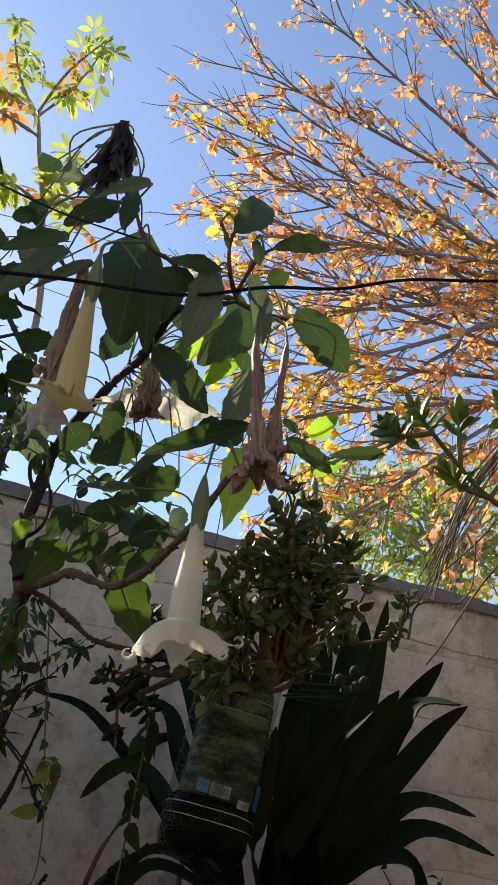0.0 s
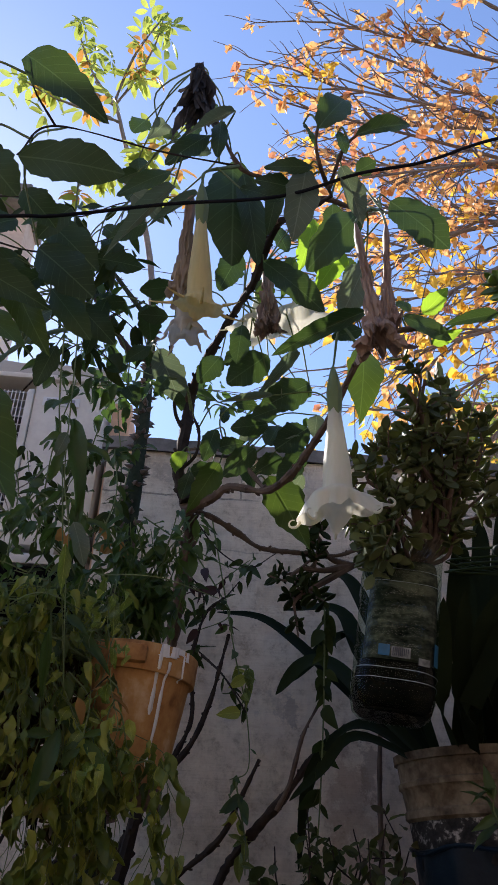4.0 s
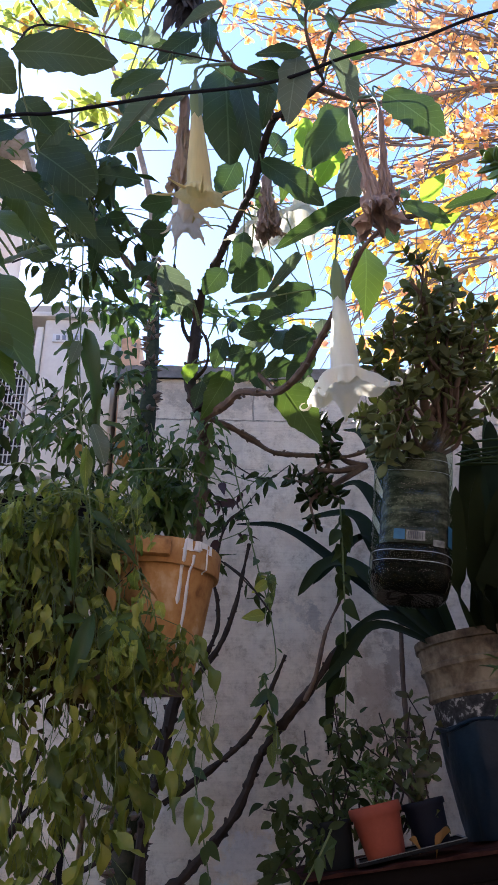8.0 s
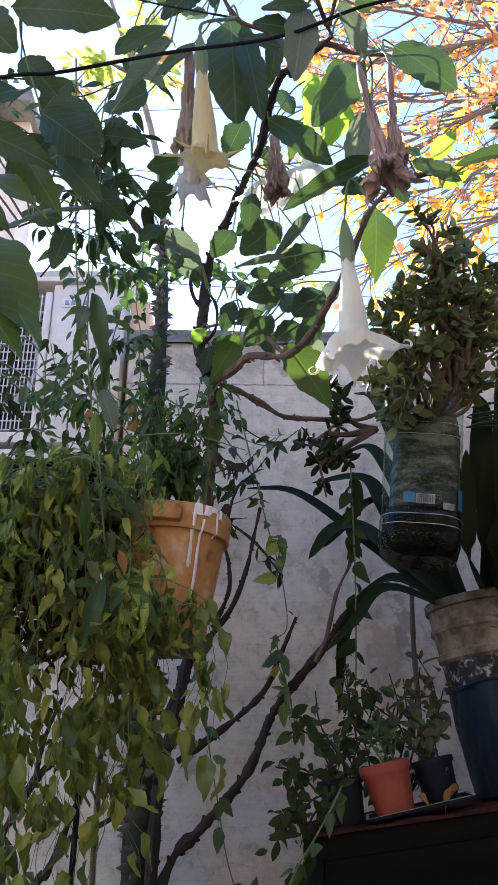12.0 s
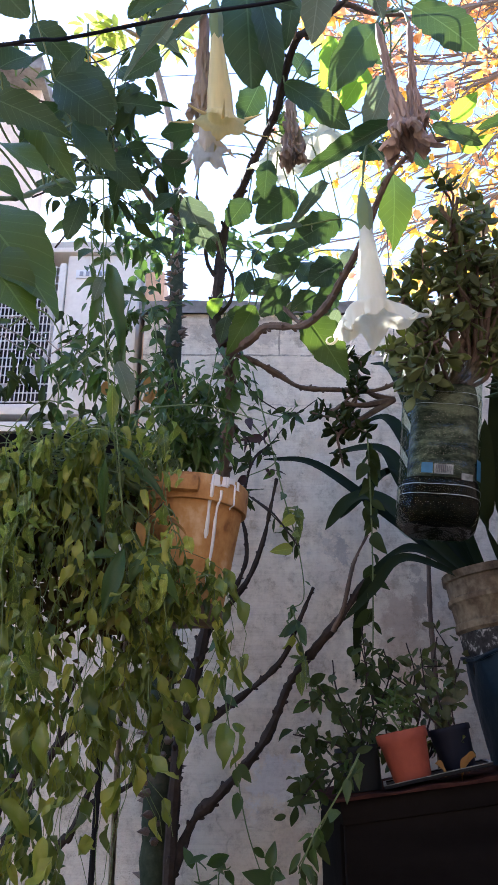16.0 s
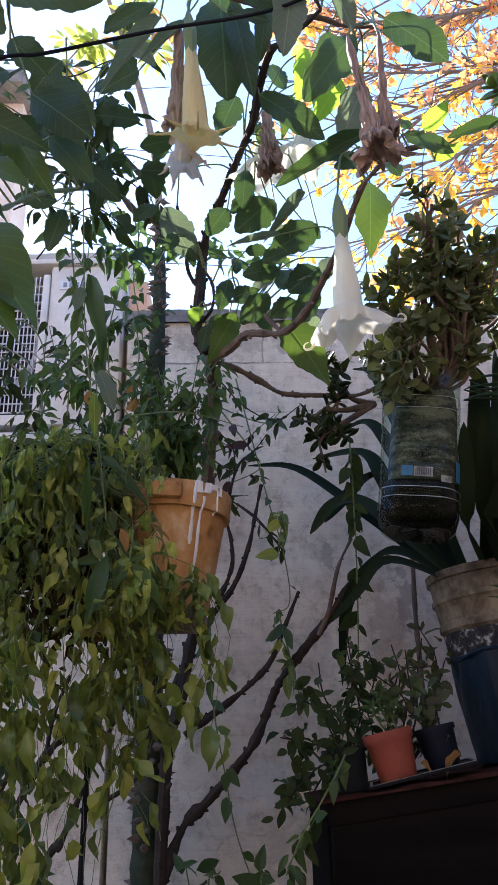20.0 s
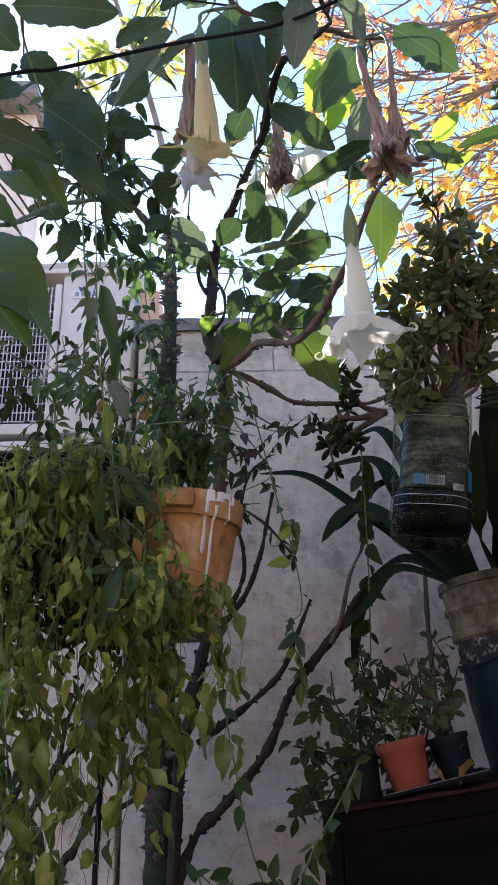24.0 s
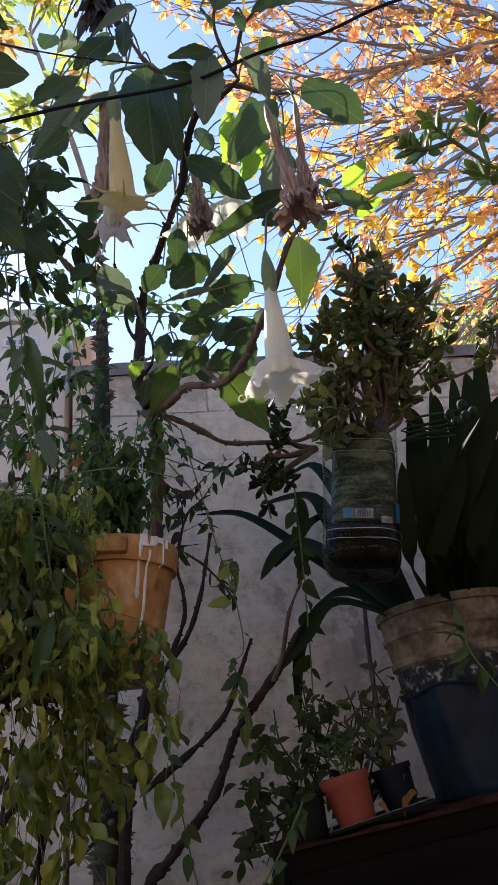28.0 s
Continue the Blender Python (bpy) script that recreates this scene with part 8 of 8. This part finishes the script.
climber("bromeliad", "low plant with reddish and green pointed leaves", [
    [(1.12, 1.85, 1.262), (1.087, 1.850, 1.601), (1.091, 1.850, 1.673)],
    [(1.12, 1.85, 1.262), (1.117, 1.850, 1.601), (1.150, 1.850, 1.662)],
], 10, 0.08, 57, mat="dark_leaf", spread=0.02, droop=-0.4, shape="lance", ratio=0.25)

# succulent branch and dry twigs that hang in over the wall
succ = thing("succulent_branch", (0.815, 1.110, 2.335), "hanging green branch with rosettes of narrow fleshy leaves", "branch")
rq = random.Random(61)
fleshy = [leaf_mesh("fleshy%d" % k, "succ_leaf", shape="spoon", fold=0.2, bend=be, wave=0.0, n=6, thick=0.09, across=2) for k, be in enumerate((0.3, -0.3, 0.7))]
for me in fleshy:
    me.name = "leaf"
SUCC = [
    [(1.309, 1.500, 2.613), (1.044, 1.420, 2.537), (0.908, 1.360, 2.521), (0.812, 1.320, 2.552), (0.720, 1.280, 2.592), (0.659, 1.250, 2.619)],
    [(0.908, 1.360, 2.521), (0.977, 1.360, 2.631), (0.962, 1.340, 2.722), (0.940, 1.330, 2.779)],
    [(0.812, 1.320, 2.552), (0.799, 1.300, 2.621), (0.796, 1.290, 2.685)],
    [(0.720, 1.280, 2.592), (0.640, 1.260, 2.547), (0.592, 1.240, 2.539)],
    [(1.349, 1.500, 2.791), (1.132, 1.440, 2.783), (1.076, 1.420, 2.840), (1.062, 1.400, 2.887)],
    [(0.908, 1.360, 2.521), (0.832, 1.340, 2.514), (0.774, 1.320, 2.530)],
    [(1.310, 1.600, 2.452), (1.085, 1.500, 2.401), (1.035, 1.480, 2.455)],
]
SUCC_EYE = Vector((0.0, 0.01, 1.60))
for pts in SUCC:
    pts = [SUCC_EYE + (Vector(q) - SUCC_EYE) * 0.78 for q in pts]
    line = smooth_line(pts, 8)
    part("stem", mesh_from("stem", *tube(line, 0.0050, 0.0034, 8, rough=0.2, raw=True)), "green_stem", succ)
    ax_ = (line[-1] - line[-6]).normalized()
    s1 = ax_.orthogonal().normalized()
    s2 = ax_.cross(s1)
    for k in range(15):
        a_ = k * 2.4 + rq.uniform(-0.3, 0.3)
        back = k / 15
        q = line[-1] - ax_ * 0.055 * back
        d_ = ((s1 * math.cos(a_) + s2 * math.sin(a_)) * (0.25 + 0.95 * back) + ax_ * (1.0 - 0.75 * back) + Vector((0, 0, 0.35))).normalized()
        L = rq.uniform(0.035, 0.052) * (0.75 + 0.35 * back)
        part("leaf", rq.choice(fleshy), "succ_leaf", succ, m=leaf_pose(q, q + d_ * L, L * rq.uniform(0.30, 0.44), ax_ + Vector((0, 0, 0.4))))
rt = random.Random(71)
twigs = thing("dry_twigs", (0.963, 1.500, 2.633), "bundle of thin dry hanging twigs", "twigs")
for k in range(13):
    j = lambda s: rt.uniform(-s, s)
    a, b, c = Vector((1.157, 1.500, 2.906)), Vector((0.938, 1.460, 2.605)), Vector((0.764, 1.450, 2.220))
    b = b + Vector((j(0.02), j(0.03), j(0.02)))
    c = c.lerp(b, rt.uniform(0, 0.55)) + Vector((j(0.04), j(0.05), j(0.02)))
    part("twig", mesh_from("twig", *tube([a + Vector((j(0.04), 0, j(0.05))), b, c], 0.0028, 0.0014, 5, 5)), "bark", twigs)
for pts in ([(1.090, 1.500, 2.520), (0.974, 1.500, 2.379), (0.852, 1.480, 2.201), (0.800, 1.460, 2.137)], [(0.946, 1.480, 2.473), (0.929, 1.480, 2.350), (0.877, 1.480, 2.286)], [(0.758, 1.460, 2.184), (0.783, 1.460, 2.267), (0.908, 1.480, 2.304)], [(1.127, 1.500, 2.732), (0.995, 1.500, 2.522), (0.825, 1.480, 2.337)]):
    part("twig", mesh_from("twig", *tube(pts, 0.003, 0.0016, 5, 5)), "bark", twigs)
limb(twigs, [(1.931, 1.600, 3.534), (1.420, 1.550, 3.126), (1.157, 1.500, 2.906)], 0.006, 0.004, "bark_grey", "twig")

# shaded stems low by the house side
low = thing("shrub_stems", (-0.7, 2.05, 0), "dark bare leaning stems of an old shrub", "shrub")
for pts, rr_ in (([(-1.25, 2.05, 0), (-0.629, 2.050, 1.000), (-0.565, 2.050, 1.130), (-0.467, 2.050, 1.319), (-0.368, 2.050, 1.398), (-0.273, 2.050, 1.466)], 0.011), ([(-1.0, 2.0, 0), (-0.486, 2.000, 1.008), (-0.407, 2.000, 1.134), (-0.334, 2.000, 1.318), (-0.265, 2.050, 1.452)], 0.009),
                ([(-0.467, 2.050, 1.319), (-0.452, 2.040, 1.411), (-0.417, 2.040, 1.506)], 0.006), ([(-0.85, 1.95, 0), (-0.584, 1.950, 1.104), (-0.526, 1.950, 1.281), (-0.498, 1.950, 1.393)], 0.009), ([(-0.365, 2.000, 1.194), (-0.281, 2.000, 1.231), (-0.222, 2.050, 1.280)], 0.006)):
    limb(low, pts, rr_, rr_ * 0.6, "bark_dark", "stem")


# ---- courses of the bare wall, last: smeared over with plaster, only thin uneven joints left ----
bw, bh = 0.41, 0.21
rb = random.Random(81)


def joint_line(x, row):
    """The height of the bed joint under a row."""
    return -0.044 + bh * row + 0.010 * noise.noise(Vector((x * 3.1, row * 5.3, 1))) + 0.004 * noise.noise(Vector((x * 17, row * 3.7, 8)))


for row in range(14):
    for col in range(8):
        x0 = 1.05 + bw * col + (0.17 if row % 2 else 0.0) * (col > 0)
        x1 = 1.05 + bw * (col + 1) + (0.17 if row % 2 else 0.0)
        out = rb.uniform(-0.0015, 0.0015)
        v, f = [], []
        nx, nz = 12, 5
        for j in range(nz + 1):
            for i in range(nx + 1):
                x = x0 + (x1 - x0 - 0.0012) * i / nx
                lo = max(0.002, joint_line(x, row) + 0.0018)
                hi = min(WALL_TOP - 0.032, joint_line(x, row + 1) - 0.0018)
                z = lo + (hi - lo) * j / nz
                edge = 0.004 if j in (0, nz) else 0.0
                v.append((x, WALL_Y + 0.004 + out * (0.2 if i in (0, nx) else 1.0) + edge - 0.006 * noise.noise(Vector((x * 2.1, z * 2.6, 0.3))) - 0.004 * noise.noise(Vector((x * 9, z * 9, 2))), z))
        c = nx + 1
        for j in range(nz):
            for i in range(nx):
                f.append((j * c + i, j * c + i + 1, j * c + i + 1 + c, j * c + i + c))
        o = len(v)
        v += [(x, WALL_Y + 0.03, z) for x, y, z in v[:c]] + [(x, WALL_Y + 0.03, z) for x, y, z in v[nz * c:nz * c + c]]
        for i in range(nx):
            f.append((i + 1, i, o + i, o + i + 1))
            f.append((nz * c + i, nz * c + i + 1, o + c + i + 1, o + c + i))
        part("block", mesh_from("block", v, f), "plaster", wall_block)
